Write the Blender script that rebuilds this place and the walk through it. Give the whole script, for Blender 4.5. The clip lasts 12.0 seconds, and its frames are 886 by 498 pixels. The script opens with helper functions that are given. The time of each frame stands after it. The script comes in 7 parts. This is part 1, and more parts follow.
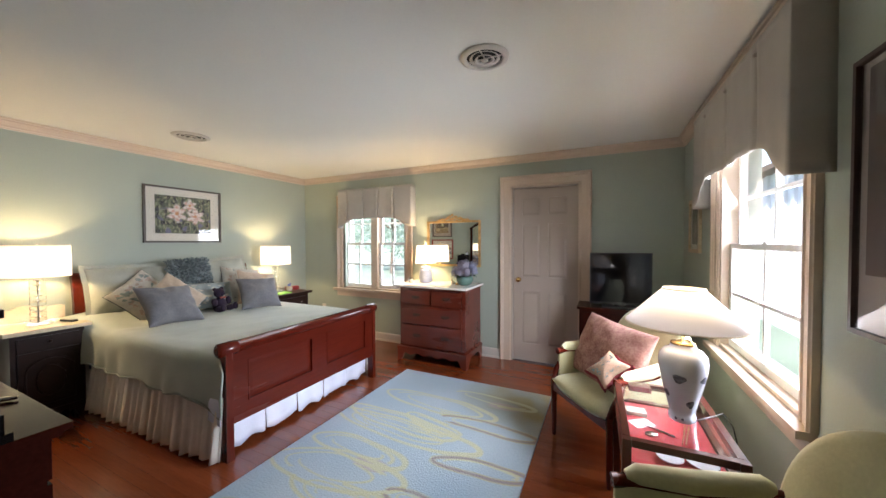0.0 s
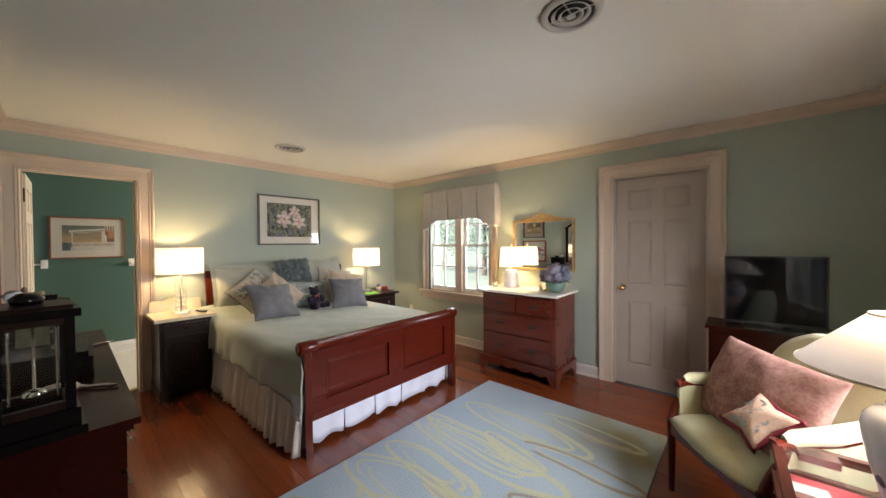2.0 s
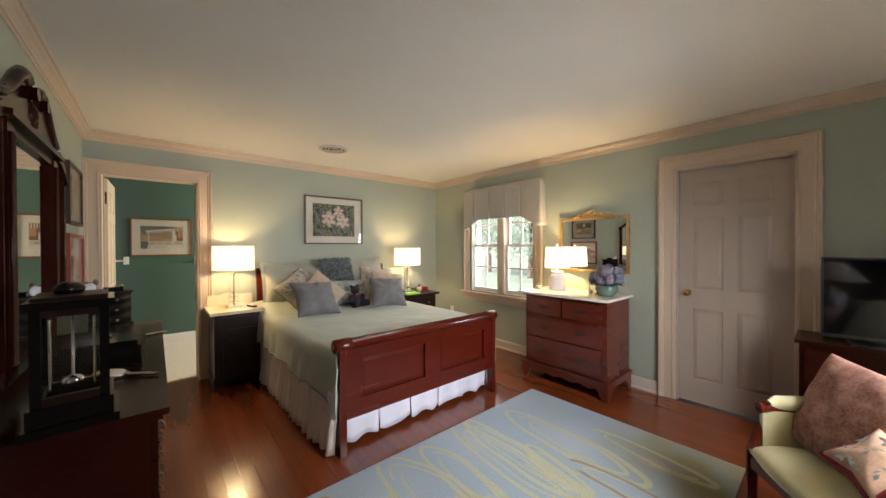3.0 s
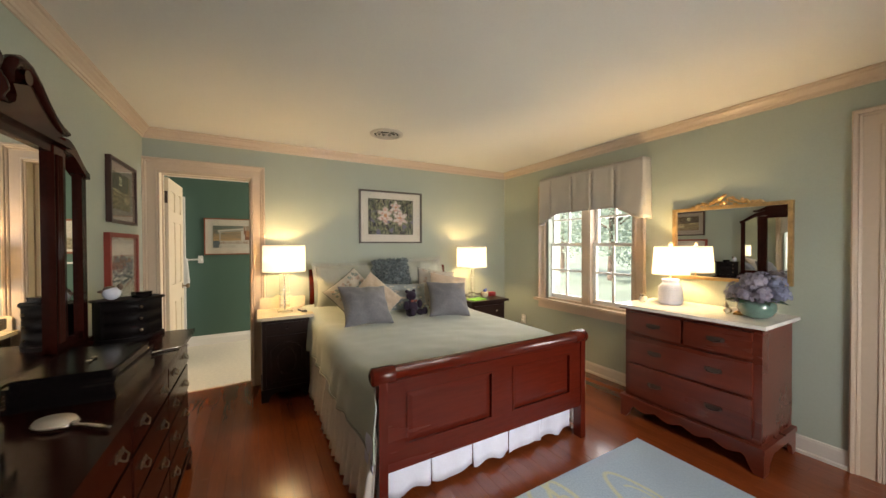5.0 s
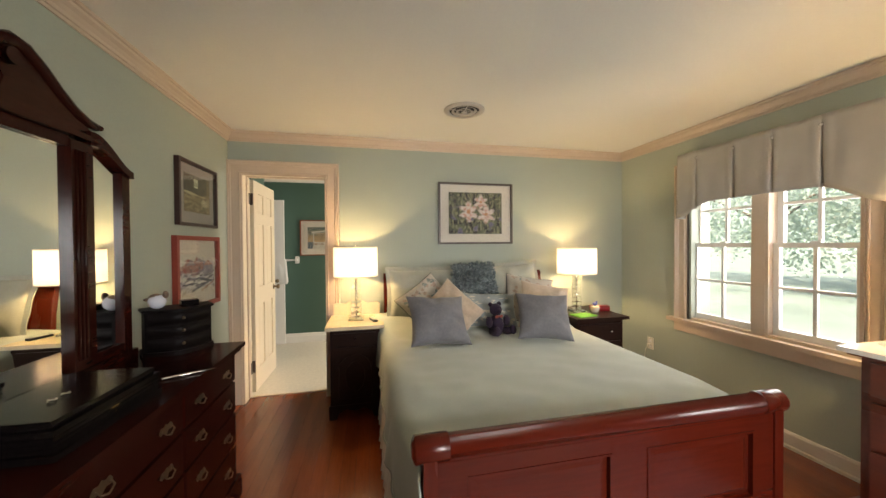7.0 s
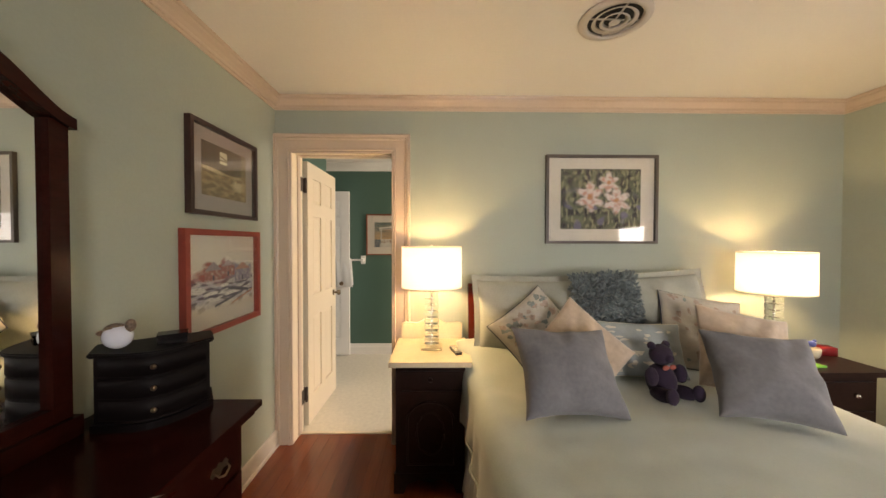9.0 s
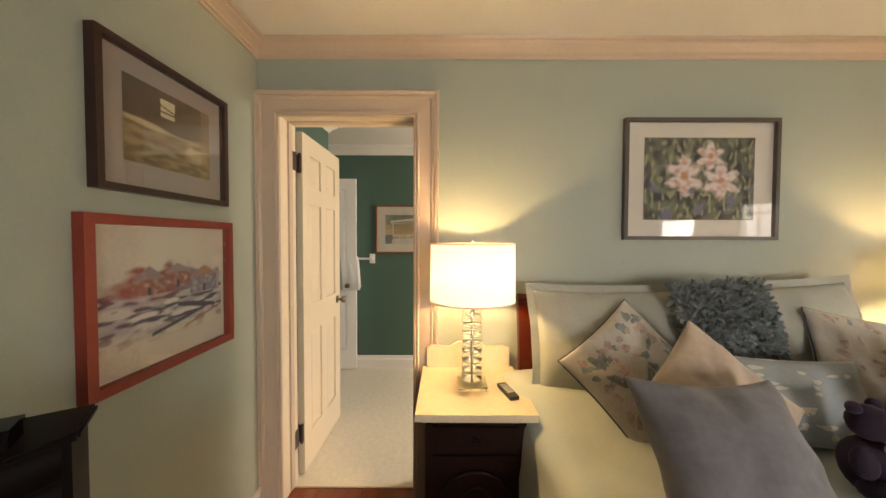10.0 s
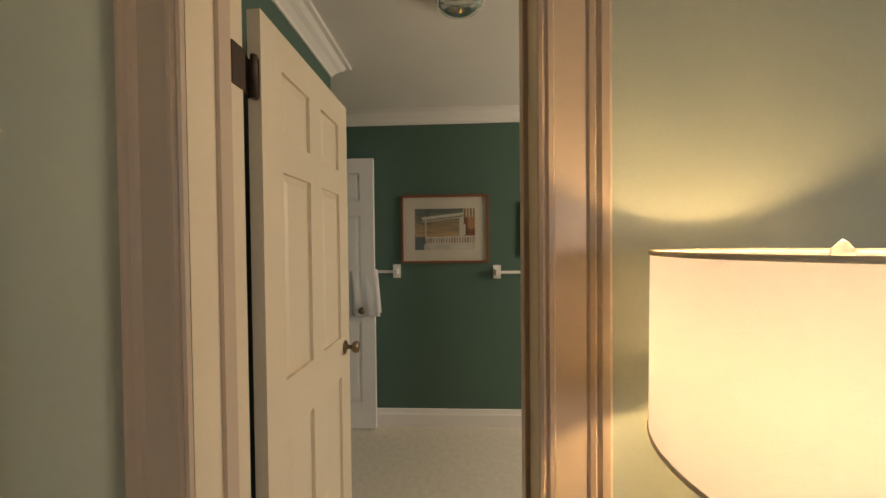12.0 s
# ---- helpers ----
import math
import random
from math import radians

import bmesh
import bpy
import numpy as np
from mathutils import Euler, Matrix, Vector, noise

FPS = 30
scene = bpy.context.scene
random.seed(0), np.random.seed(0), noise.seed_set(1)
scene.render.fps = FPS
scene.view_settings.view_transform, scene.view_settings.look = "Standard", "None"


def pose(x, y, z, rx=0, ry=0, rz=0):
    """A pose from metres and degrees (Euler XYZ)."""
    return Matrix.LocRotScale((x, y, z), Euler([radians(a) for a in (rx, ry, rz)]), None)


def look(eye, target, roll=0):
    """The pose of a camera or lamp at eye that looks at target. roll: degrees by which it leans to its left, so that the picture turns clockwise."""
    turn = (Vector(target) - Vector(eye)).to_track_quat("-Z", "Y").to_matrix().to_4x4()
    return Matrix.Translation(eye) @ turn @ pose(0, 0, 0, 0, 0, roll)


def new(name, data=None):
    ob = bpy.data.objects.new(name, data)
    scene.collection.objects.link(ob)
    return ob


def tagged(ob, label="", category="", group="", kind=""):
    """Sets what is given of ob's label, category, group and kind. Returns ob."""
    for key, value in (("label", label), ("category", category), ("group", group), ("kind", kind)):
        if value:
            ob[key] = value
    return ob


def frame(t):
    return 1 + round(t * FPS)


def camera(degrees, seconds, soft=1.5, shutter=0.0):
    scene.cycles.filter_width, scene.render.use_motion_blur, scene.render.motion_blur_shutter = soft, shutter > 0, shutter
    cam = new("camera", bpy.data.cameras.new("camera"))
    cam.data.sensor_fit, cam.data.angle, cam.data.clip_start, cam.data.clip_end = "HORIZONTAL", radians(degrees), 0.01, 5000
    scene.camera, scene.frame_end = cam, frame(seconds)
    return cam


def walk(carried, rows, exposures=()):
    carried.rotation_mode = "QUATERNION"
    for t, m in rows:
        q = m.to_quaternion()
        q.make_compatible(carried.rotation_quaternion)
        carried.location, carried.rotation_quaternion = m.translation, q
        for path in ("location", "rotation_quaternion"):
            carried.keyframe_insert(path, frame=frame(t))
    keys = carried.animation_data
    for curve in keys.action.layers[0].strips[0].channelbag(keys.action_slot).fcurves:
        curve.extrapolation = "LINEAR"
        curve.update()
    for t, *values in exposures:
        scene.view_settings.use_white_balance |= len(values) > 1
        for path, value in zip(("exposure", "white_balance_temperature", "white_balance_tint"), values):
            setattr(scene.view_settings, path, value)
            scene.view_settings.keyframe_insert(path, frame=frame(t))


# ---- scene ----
cam = camera(106.0, 12.0)
PATH = [
    (0, (-1.029, 0.942, 1.372), (-1.89, 2.746, 1.33), -0.1),
    (0.5, (-1.068, 1.004, 1.372), (-2.03, 2.757, 1.332), -0.2),
    (1, (-1.078, 1.074, 1.364), (-2.151, 2.762, 1.332), -0.2),
    (1.5, (-1.074, 1.145, 1.365), (-2.271, 2.747, 1.335), -0.3),
    (2, (-1.061, 1.211, 1.369), (-2.386, 2.709, 1.339), -0.4),
    (2.5, (-1.045, 1.271, 1.357), (-2.491, 2.652, 1.332), -0.3),
    (4.5, (-1.498, 1.573, 1.316), (-3.148, 2.703, 1.306), -0.1),
    (5, (-1.568, 1.694, 1.348), (-3.312, 2.673, 1.324), -0.2),
    (5.5, (-1.706, 1.789, 1.35), (-3.516, 2.64, 1.32), -0.2),
    (6, (-1.856, 1.88, 1.368), (-3.716, 2.615, 1.352), -0.2),
    (6.5, (-1.95, 1.948, 1.341), (-3.856, 2.553, 1.334), -0.4),
    (7, (-2.08, 2.047, 1.368), (-4.034, 2.474, 1.341), -0.4),
    (9, (-2.985, 1.965, 1.374), (-4.984, 1.995, 1.338), 0.1),
    (9.5, (-3.268, 1.851, 1.373), (-5.268, 1.861, 1.326), 0.3),
    (10, (-3.573, 1.803, 1.369), (-5.572, 1.798, 1.312), 0.2),
    (10.5, (-3.872, 1.757, 1.387), (-5.871, 1.744, 1.335), -0.1),
    (11, (-4.142, 1.678, 1.387), (-6.140, 1.598, 1.342), 0.1),
    (11.5, (-4.372, 1.578, 1.366), (-6.370, 1.498, 1.328), 0.0),
    (12, (-4.628, 1.503, 1.365), (-6.626, 1.414, 1.334), -0.6),
]
walk(cam, [(t, look(eye, target, roll)) for t, eye, target, roll in PATH],
     exposures=[(0.0, 2.36, 6600, 18), (1.0, 2.12, 6700, 19), (2.5, 2.08, 7400, 19), (4.5, 2.08, 7800, 18), (5.5, 2.16, 8000, 17), (7.0, 2.19, 7900, 18), (9.0, 2.12, 8200, 23), (9.5, 2.06, 8400, 22), (10.8, 1.90, 8700, 23), (11.5, 1.55, 8600, 23), (12.0, 1.12, 8700, 21)])

# ---- light ----
SUN_H, SUN_R = 52, 212
world = bpy.data.worlds.new("world")
scene.world = world
world.use_nodes = True
wn = world.node_tree.nodes
sky = wn.new("ShaderNodeTexSky")
sky.sky_type, sky.sun_disc = "NISHITA", False
sky.sun_elevation, sky.sun_rotation = radians(SUN_H), radians(SUN_R)
wn["Background"].inputs["Strength"].default_value = 0.15
world.node_tree.links.new(sky.outputs[0], wn["Background"].inputs["Color"])
sun = new("sun", bpy.data.lights.new("sun", "SUN"))
sun.data.energy, sun.data.angle, sun.data.color = 4.2, radians(1.0), (1, 0.95, 0.88)
sun.matrix_world = look((0, 0, 10), (2.5, 4.0, 10 - 6.0))


def area(name, eye, target, w, h, power, color):
    d = bpy.data.lights.new(name, "AREA")
    d.shape, d.size, d.size_y, d.energy, d.color = "RECTANGLE", w, h, power, color
    ob = new(name, d)
    ob.matrix_world = look(eye, target)
    return ob


area("daylight_north", (-3.885, 5.02, 1.36), (-3.885, 3.0, 1.0), 1.05, 1.1, 6, (0.86, 0.95, 1.0))
area("daylight_east", (-0.10, 3.175, 1.35), (-3.1, 2.9, 0.1), 1.0, 1.2, 20, (0.80, 0.90, 1.0)).data.spread = radians(125)


def bulb(name, p, power, radius=0.03, color=(1.0, 0.755, 0.41)):
    d = bpy.data.lights.new(name, "POINT")
    d.energy, d.color, d.shadow_soft_size = power, color, radius
    ob = new(name, d)
    ob.location = p
    return ob


bulb("bulb_nightstand", (-5.015, 1.927, 1.22), 4.3)
bulb("bulb_nightstand_far", (-4.99, 4.02, 1.17), 4.5)
bulb("bulb_chest", (-2.985, 4.55, 1.22), 6.0)
bulb("bulb_vase_lamp", (-0.70, 2.695, 1.08), 0.8)


# ---- materials ----
def mat(name, color, rough=0.5, metal=0.0, vary=0.12, scale=6.0, fine=60.0, bump=0.0, stretch=(1, 1, 1), color2=None, coat=0.0,
        spread=0.0, sheen=0.0, piece=0.0, trans=0.0, emit=0.0, object_space=True, rough_vary=0.1, ior=1.5, sub=0.0):
    m = bpy.data.materials.new(name)
    m.use_nodes = True
    n, l = m.node_tree.nodes, m.node_tree.links
    b = n["Principled BSDF"]
    tc = n.new("ShaderNodeTexCoord")
    mp = n.new("ShaderNodeMapping")
    mp.inputs["Scale"].default_value = stretch
    l.new(tc.outputs["Object"], mp.inputs["Vector"])
    n1 = n.new("ShaderNodeTexNoise")
    n1.inputs["Scale"].default_value, n1.inputs["Detail"].default_value = scale, 5
    n2 = n.new("ShaderNodeTexNoise")
    n2.inputs["Scale"].default_value, n2.inputs["Detail"].default_value = fine, 6
    l.new(mp.outputs[0], n1.inputs["Vector"])
    l.new(mp.outputs[0], n2.inputs["Vector"])
    mix = n.new("ShaderNodeMath")
    mix.operation = "MULTIPLY_ADD"
    mix.inputs[1].default_value = 0.4
    l.new(n2.outputs[0], mix.inputs[0])
    half = n.new("ShaderNodeMath")
    half.operation = "MULTIPLY"
    half.inputs[1].default_value = 0.6
    l.new(n1.outputs[0], half.inputs[0])
    l.new(half.outputs[0], mix.inputs[2])
    ramp = n.new("ShaderNodeValToRGB")
    e = ramp.color_ramp.elements
    e[0].position, e[1].position = 0.33, 0.67
    c2 = color2 or tuple(min(1, c * (1 + vary)) for c in color)
    c1 = tuple(c * (1 - vary) for c in color)
    e[0].color, e[1].color = (*c1, 1), (*c2, 1)
    l.new(mix.outputs[0], ramp.inputs[0])
    out = ramp.outputs[0]
    if piece:
        oi = n.new("ShaderNodeObjectInfo")
        hs = n.new("ShaderNodeHueSaturation")
        mr = n.new("ShaderNodeMapRange")
        mr.inputs["To Min"].default_value, mr.inputs["To Max"].default_value = 1 - piece, 1 + piece
        l.new(oi.outputs["Random"], mr.inputs["Value"])
        l.new(mr.outputs[0], hs.inputs["Value"])
        l.new(out, hs.inputs["Color"])
        out = hs.outputs[0]
    l.new(out, b.inputs["Base Color"])
    rr = n.new("ShaderNodeMapRange")
    rr.inputs["To Min"].default_value, rr.inputs["To Max"].default_value = max(0, rough - rough_vary * rough), min(1, rough + rough_vary * rough)
    l.new(n1.outputs[0], rr.inputs["Value"])
    l.new(rr.outputs[0], b.inputs["Roughness"])
    b.inputs["Metallic"].default_value = metal
    b.inputs["Coat Weight"].default_value = coat
    b.inputs["Coat Roughness"].default_value = 0.12
    b.inputs["Sheen Weight"].default_value = sheen
    b.inputs["Transmission Weight"].default_value = trans
    b.inputs["IOR"].default_value = ior
    if sub:
        b.inputs["Subsurface Weight"].default_value = sub
        b.inputs["Subsurface Scale"].default_value = 0.03
    if bump:
        bp = n.new("ShaderNodeBump")
        bp.inputs["Strength"].default_value, bp.inputs["Distance"].default_value = 1.0, bump
        l.new(mix.outputs[0], bp.inputs["Height"])
        l.new(bp.outputs[0], b.inputs["Normal"])
    return m


def shade_mat(name, color, glow, strength):
    """A lamp shade: thin cloth that lets the bulb's light through, and glows with it."""
    m = bpy.data.materials.new(name)
    m.use_nodes = True
    n, l = m.node_tree.nodes, m.node_tree.links
    n.remove(n["Principled BSDF"])
    d, t, e = n.new("ShaderNodeBsdfDiffuse"), n.new("ShaderNodeBsdfTranslucent"), n.new("ShaderNodeEmission")
    tex = n.new("ShaderNodeTexNoise")
    tex.inputs["Scale"].default_value = 180
    bump = n.new("ShaderNodeBump")
    bump.inputs["Distance"].default_value = 0.001
    l.new(tex.outputs[0], bump.inputs["Height"])
    l.new(bump.outputs[0], d.inputs["Normal"])
    for x in (d, t):
        x.inputs["Color"].default_value = (*color, 1)
    e.inputs["Color"].default_value, e.inputs["Strength"].default_value = (*glow, 1), strength
    mx, ad = n.new("ShaderNodeMixShader"), n.new("ShaderNodeAddShader")
    mx.inputs[0].default_value = 0.5
    l.new(d.outputs[0], mx.inputs[1])
    l.new(t.outputs[0], mx.inputs[2])
    l.new(mx.outputs[0], ad.inputs[0])
    l.new(e.outputs[0], ad.inputs[1])
    l.new(ad.outputs[0], n["Material Output"].inputs["Surface"])
    return m


M = {}
M["wall"] = mat("sage_wall_paint", (0.345, 0.388, 0.325), 0.62, vary=0.04, scale=1.2, fine=90, bump=0.0006)
M["ceiling"] = mat("ceiling_paint", (0.72, 0.70, 0.65), 0.8, vary=0.03, scale=1.0, fine=70, bump=0.0006)
M["trim"] = mat("beige_trim_paint", (0.55, 0.435, 0.335), 0.35, vary=0.04, scale=3, fine=50, bump=0.0003)
M["door"] = mat("taupe_door_paint", (0.40, 0.325, 0.27), 0.38, vary=0.04, scale=3, fine=60, bump=0.0004)
M["cream"] = mat("cream_door_paint", (0.72, 0.62, 0.47), 0.35, vary=0.03, scale=3, fine=60, bump=0.0003)
M["white"] = mat("white_paint", (0.78, 0.76, 0.72), 0.35, vary=0.03, scale=3, fine=60)
M["base"] = mat("off_white_baseboard_paint", (0.56, 0.51, 0.45), 0.4, vary=0.04)
M["bath"] = mat("deep_green_wall_paint", (0.060, 0.125, 0.098), 0.55, vary=0.06, scale=1.3, fine=80, bump=0.0006)
M["floor"] = mat("cherry_stained_oak", (0.20, 0.043, 0.013), 0.20, vary=0.22, scale=7, fine=60, stretch=(0.12, 1.6, 1), bump=0.0003, coat=0.35, piece=0.05, rough_vary=0.3)
M["groove"] = mat("dark_floor_gap", (0.03, 0.012, 0.006), 0.8)
M["tile"] = mat("speckled_cream_vinyl", (0.66, 0.62, 0.52), 0.35, vary=0.10, scale=30, fine=160)
M["mahogany"] = mat("mahogany", (0.088, 0.0095, 0.0040), 0.27, vary=0.22, scale=4, fine=50, stretch=(1.5, 1.5, 0.12), coat=0.1, ior=1.36)
M["mahogany_x"] = mat("mahogany_lengthwise", (0.088, 0.0095, 0.0040), 0.27, vary=0.22, scale=4, fine=50, stretch=(1.5, 0.12, 1.5), coat=0.1, ior=1.36)
M["cherry"] = mat("red_brown_chest_wood", (0.125, 0.021, 0.010), 0.28, vary=0.3, scale=4, fine=40, stretch=(0.15, 1, 1), coat=0.2)
M["dark"] = mat("dark_walnut", (0.018, 0.008, 0.006), 0.32, vary=0.35, scale=4, fine=40, stretch=(0.2, 1, 1), coat=0.0, ior=1.27, bump=0.0002)
M["black"] = mat("black_lacquer", (0.006, 0.0045, 0.0045), 0.16, vary=0.2, ior=1.31)
M["dresser"] = mat("dark_red_mahogany", (0.027, 0.0055, 0.0036), 0.17, vary=0.3, scale=4, fine=70, stretch=(0.2, 1, 1), coat=0.0, ior=1.24)
M["ebony"] = mat("ebonised_wood", (0.006, 0.004, 0.004), 0.48, vary=0.25, scale=8, ior=1.2)
M["marble"] = mat("cream_marble", (0.70, 0.60, 0.42), 0.2, vary=0.08, scale=8, fine=50)
M["marble_w"] = mat("white_marble", (0.70, 0.67, 0.63), 0.2, vary=0.10, scale=9, fine=50)
M["cover"] = mat("pale_sage_coverlet", (0.40, 0.44, 0.37), 0.85, vary=0.06, scale=8, fine=140, bump=0.0015, sheen=0.3)
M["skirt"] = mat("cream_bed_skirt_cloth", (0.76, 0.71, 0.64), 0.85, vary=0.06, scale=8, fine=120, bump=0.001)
# foot skirt's window daylight is put into its colour; pale blue sheet shares it
M["skirt_foot"] = mat("daylit_skirt_and_blue_sheet_cloth", (0.68, 0.71, 0.82), 0.85, vary=0.06, scale=8, fine=120, bump=0.001)
M["mattress"] = mat("white_mattress_cloth", (0.7, 0.7, 0.7), 0.9)
M["sham"] = mat("pale_green_quilted_sham", (0.34, 0.355, 0.305), 0.85, vary=0.08, scale=10, fine=110, bump=0.002)
M["grey_pillow"] = mat("blue_grey_velvet", (0.145, 0.145, 0.155), 0.85, vary=0.2, scale=6, fine=60, sheen=0.2, bump=0.0015)
M["gold"] = mat("antique_gilt", (0.52, 0.33, 0.15), 0.38, metal=0.75, vary=0.25, scale=20, bump=0.0008)
M["brass"] = mat("polished_brass", (0.72, 0.46, 0.18), 0.22, metal=1.0)
M["old_brass"] = mat("tarnished_brass", (0.23, 0.175, 0.115), 0.32, metal=0.9)
M["chrome"] = mat("chrome", (0.75, 0.74, 0.72), 0.12, metal=1.0)
M["iron"] = mat("blackened_hinge", (0.075, 0.052, 0.04), 0.5, metal=0.6)
M["mirror"] = mat("mirror_silver", (0.86, 0.87, 0.86), 0.01, metal=1.0, vary=0.0, rough_vary=0)
M["plastic"] = mat("black_plastic", (0.012, 0.012, 0.013), 0.3)
M["screen"] = mat("black_glass_screen", (0.004, 0.004, 0.005), 0.06, vary=0.0, ior=1.22)
M["olive"] = mat("sage_green_upholstery", (0.50, 0.48, 0.28), 0.8, vary=0.10, scale=8, fine=90, bump=0.0012, sheen=0.3)
M["valance"] = mat("grey_valance_cloth", (0.41, 0.385, 0.345), 0.85, vary=0.05, scale=10, fine=200, bump=0.0008)
M["mat_board"] = mat("cream_mat_board", (0.66, 0.62, 0.54), 0.8, vary=0.03)
M["red_velvet"] = mat("red_velvet", (0.50, 0.012, 0.018), 0.8, sheen=0.4, vary=0.2)
M["porcelain"] = mat("white_porcelain", (0.62, 0.65, 0.73), 0.12, vary=0.04, coat=0.5)
M["plate"] = mat("cream_plastic_plate", (0.7, 0.66, 0.56), 0.4)
M["shade"] = shade_mat("lit_drum_shade", (0.88, 0.84, 0.78), (1.0, 0.84, 0.66), 0.14)
M["shade_w"] = shade_mat("pale_coolie_shade", (0.82, 0.80, 0.78), (1.0, 0.86, 0.74), 0.04)


def glass_mat(name, color=(1, 1, 1), rough=0.0, thin=True):
    m = bpy.data.materials.new(name)
    m.use_nodes = True
    n, l = m.node_tree.nodes, m.node_tree.links
    n.remove(n["Principled BSDF"])
    if thin:
        tr, gl, mx, lw = n.new("ShaderNodeBsdfTransparent"), n.new("ShaderNodeBsdfGlossy"), n.new("ShaderNodeMixShader"), n.new("ShaderNodeLayerWeight")
        pw, ma = n.new("ShaderNodeMath"), n.new("ShaderNodeMath")
        gl.inputs["Roughness"].default_value = 0.02
        pw.operation, ma.operation = "POWER", "MULTIPLY_ADD"
        pw.inputs[1].default_value, ma.inputs[1].default_value, ma.inputs[2].default_value = 4.0, 0.7, 0.035
        l.new(lw.outputs["Facing"], pw.inputs[0])
        l.new(pw.outputs[0], ma.inputs[0])
        tr.inputs[0].default_value = (*color, 1)
        l.new(ma.outputs[0], mx.inputs[0])
        l.new(tr.outputs[0], mx.inputs[1])
        l.new(gl.outputs[0], mx.inputs[2])
        l.new(mx.outputs[0], n["Material Output"].inputs["Surface"])
    else:
        g = n.new("ShaderNodeBsdfGlass")
        g.inputs["IOR"].default_value = 1.29
        g.inputs["Color"].default_value, g.inputs["Roughness"].default_value = (*color, 1), rough
        l.new(g.outputs[0], n["Material Output"].inputs["Surface"])
    return m


M["pane"] = glass_mat("window_glass")
M["crystal"] = glass_mat("clear_crystal", (0.95, 0.96, 0.94), 0.02, False)


# ---- helpers ----
def bm_box(bm, x0, x1, y0, y1, z0, z1):
    vs = [bm.verts.new((x, y, z)) for z in (z0, z1) for x, y in ((x0, y0), (x1, y0), (x1, y1), (x0, y1))]
    for f in ((3, 2, 1, 0), (4, 5, 6, 7), (0, 1, 5, 4), (1, 2, 6, 5), (2, 3, 7, 6), (3, 0, 4, 7)):
        bm.faces.new([vs[i] for i in f])
    return vs


def boxes(*rows):
    bm = bmesh.new()
    for r in rows:
        bm_box(bm, *r)
    return bm


def finish(bm, bevel=0.0, segments=2, smooth=False):
    if bevel:
        bmesh.ops.bevel(bm, geom=[e for e in bm.edges if e.calc_face_angle(0) > 0.5], offset=bevel, segments=segments, affect="EDGES", clamp_overlap=True)
    if smooth:
        for f in bm.faces:
            f.smooth = True
    return bm


def link(name, bm, material, parent=None):
    me = bpy.data.meshes.new(name)
    bm.normal_update()
    bm.to_mesh(me)
    bm.free()
    for m in (material if isinstance(material, (list, tuple)) else [material]):
        me.materials.append(m)
    ob = new(name, me)
    if parent is not None:
        ob.parent = parent
    return ob


def part(name, bm, material, parent, label=""):
    return tagged(link(name, bm, material, parent), label)


def solid(name, bm, material, label, category, group=""):
    return tagged(link(name, bm, material), label, category, group)


def structure(name, bm, material, label="", parent=None):
    return tagged(link(name, bm, material, parent), label, kind="structure")


def thing(name, label, category, at=(0, 0, 0), turn=0.0, group=""):
    ob = new(name)
    ob.empty_display_size = 0.1
    ob.matrix_basis = pose(*at, 0, 0, turn)
    return tagged(ob, label, category, group)


def lathe(profile, n=32, cx=0.0, cy=0.0, smooth=True, bm=None, sx=1.0, sy=1.0):
    bm = bm or bmesh.new()
    rings = []
    for r, z in profile:
        if r < 1e-6:
            rings.append([bm.verts.new((cx, cy, z))])
        else:
            rings.append([bm.verts.new((cx + sx * r * math.cos(2 * math.pi * i / n), cy + sy * r * math.sin(2 * math.pi * i / n), z)) for i in range(n)])
    for a, b in zip(rings, rings[1:]):
        for i in range(n):
            j = (i + 1) % n
            if len(a) == 1 and len(b) == 1:
                continue
            if len(a) == 1:
                f = bm.faces.new((a[0], b[j], b[i]))
            elif len(b) == 1:
                f = bm.faces.new((a[i], a[j], b[0]))
            else:
                f = bm.faces.new((a[i], a[j], b[j], b[i]))
            f.smooth = smooth
    return bm


def tube(points, radius, n=8, bm=None, smooth=True):
    """A round bar along points; radius is a number or a list."""
    bm = bm or bmesh.new()
    pts = [Vector(p) for p in points]
    rad = radius if isinstance(radius, (list, tuple)) else [radius] * len(pts)
    rings = []
    for i, p in enumerate(pts):
        d = (pts[min(i + 1, len(pts) - 1)] - pts[max(i - 1, 0)]).normalized()
        up = Vector((0, 0, 1)) if abs(d.z) < 0.9 else Vector((1, 0, 0))
        a = d.cross(up).normalized()
        b = d.cross(a)
        rings.append([bm.verts.new(p + (a * math.cos(2 * math.pi * k / n) + b * math.sin(2 * math.pi * k / n)) * rad[i]) for k in range(n)])
    for r, s in zip(rings, rings[1:]):
        for k in range(n):
            f = bm.faces.new((r[k], r[(k + 1) % n], s[(k + 1) % n], s[k]))
            f.smooth = smooth
    bm.faces.new(rings[0])
    bm.faces.new(list(reversed(rings[-1])))
    return bm


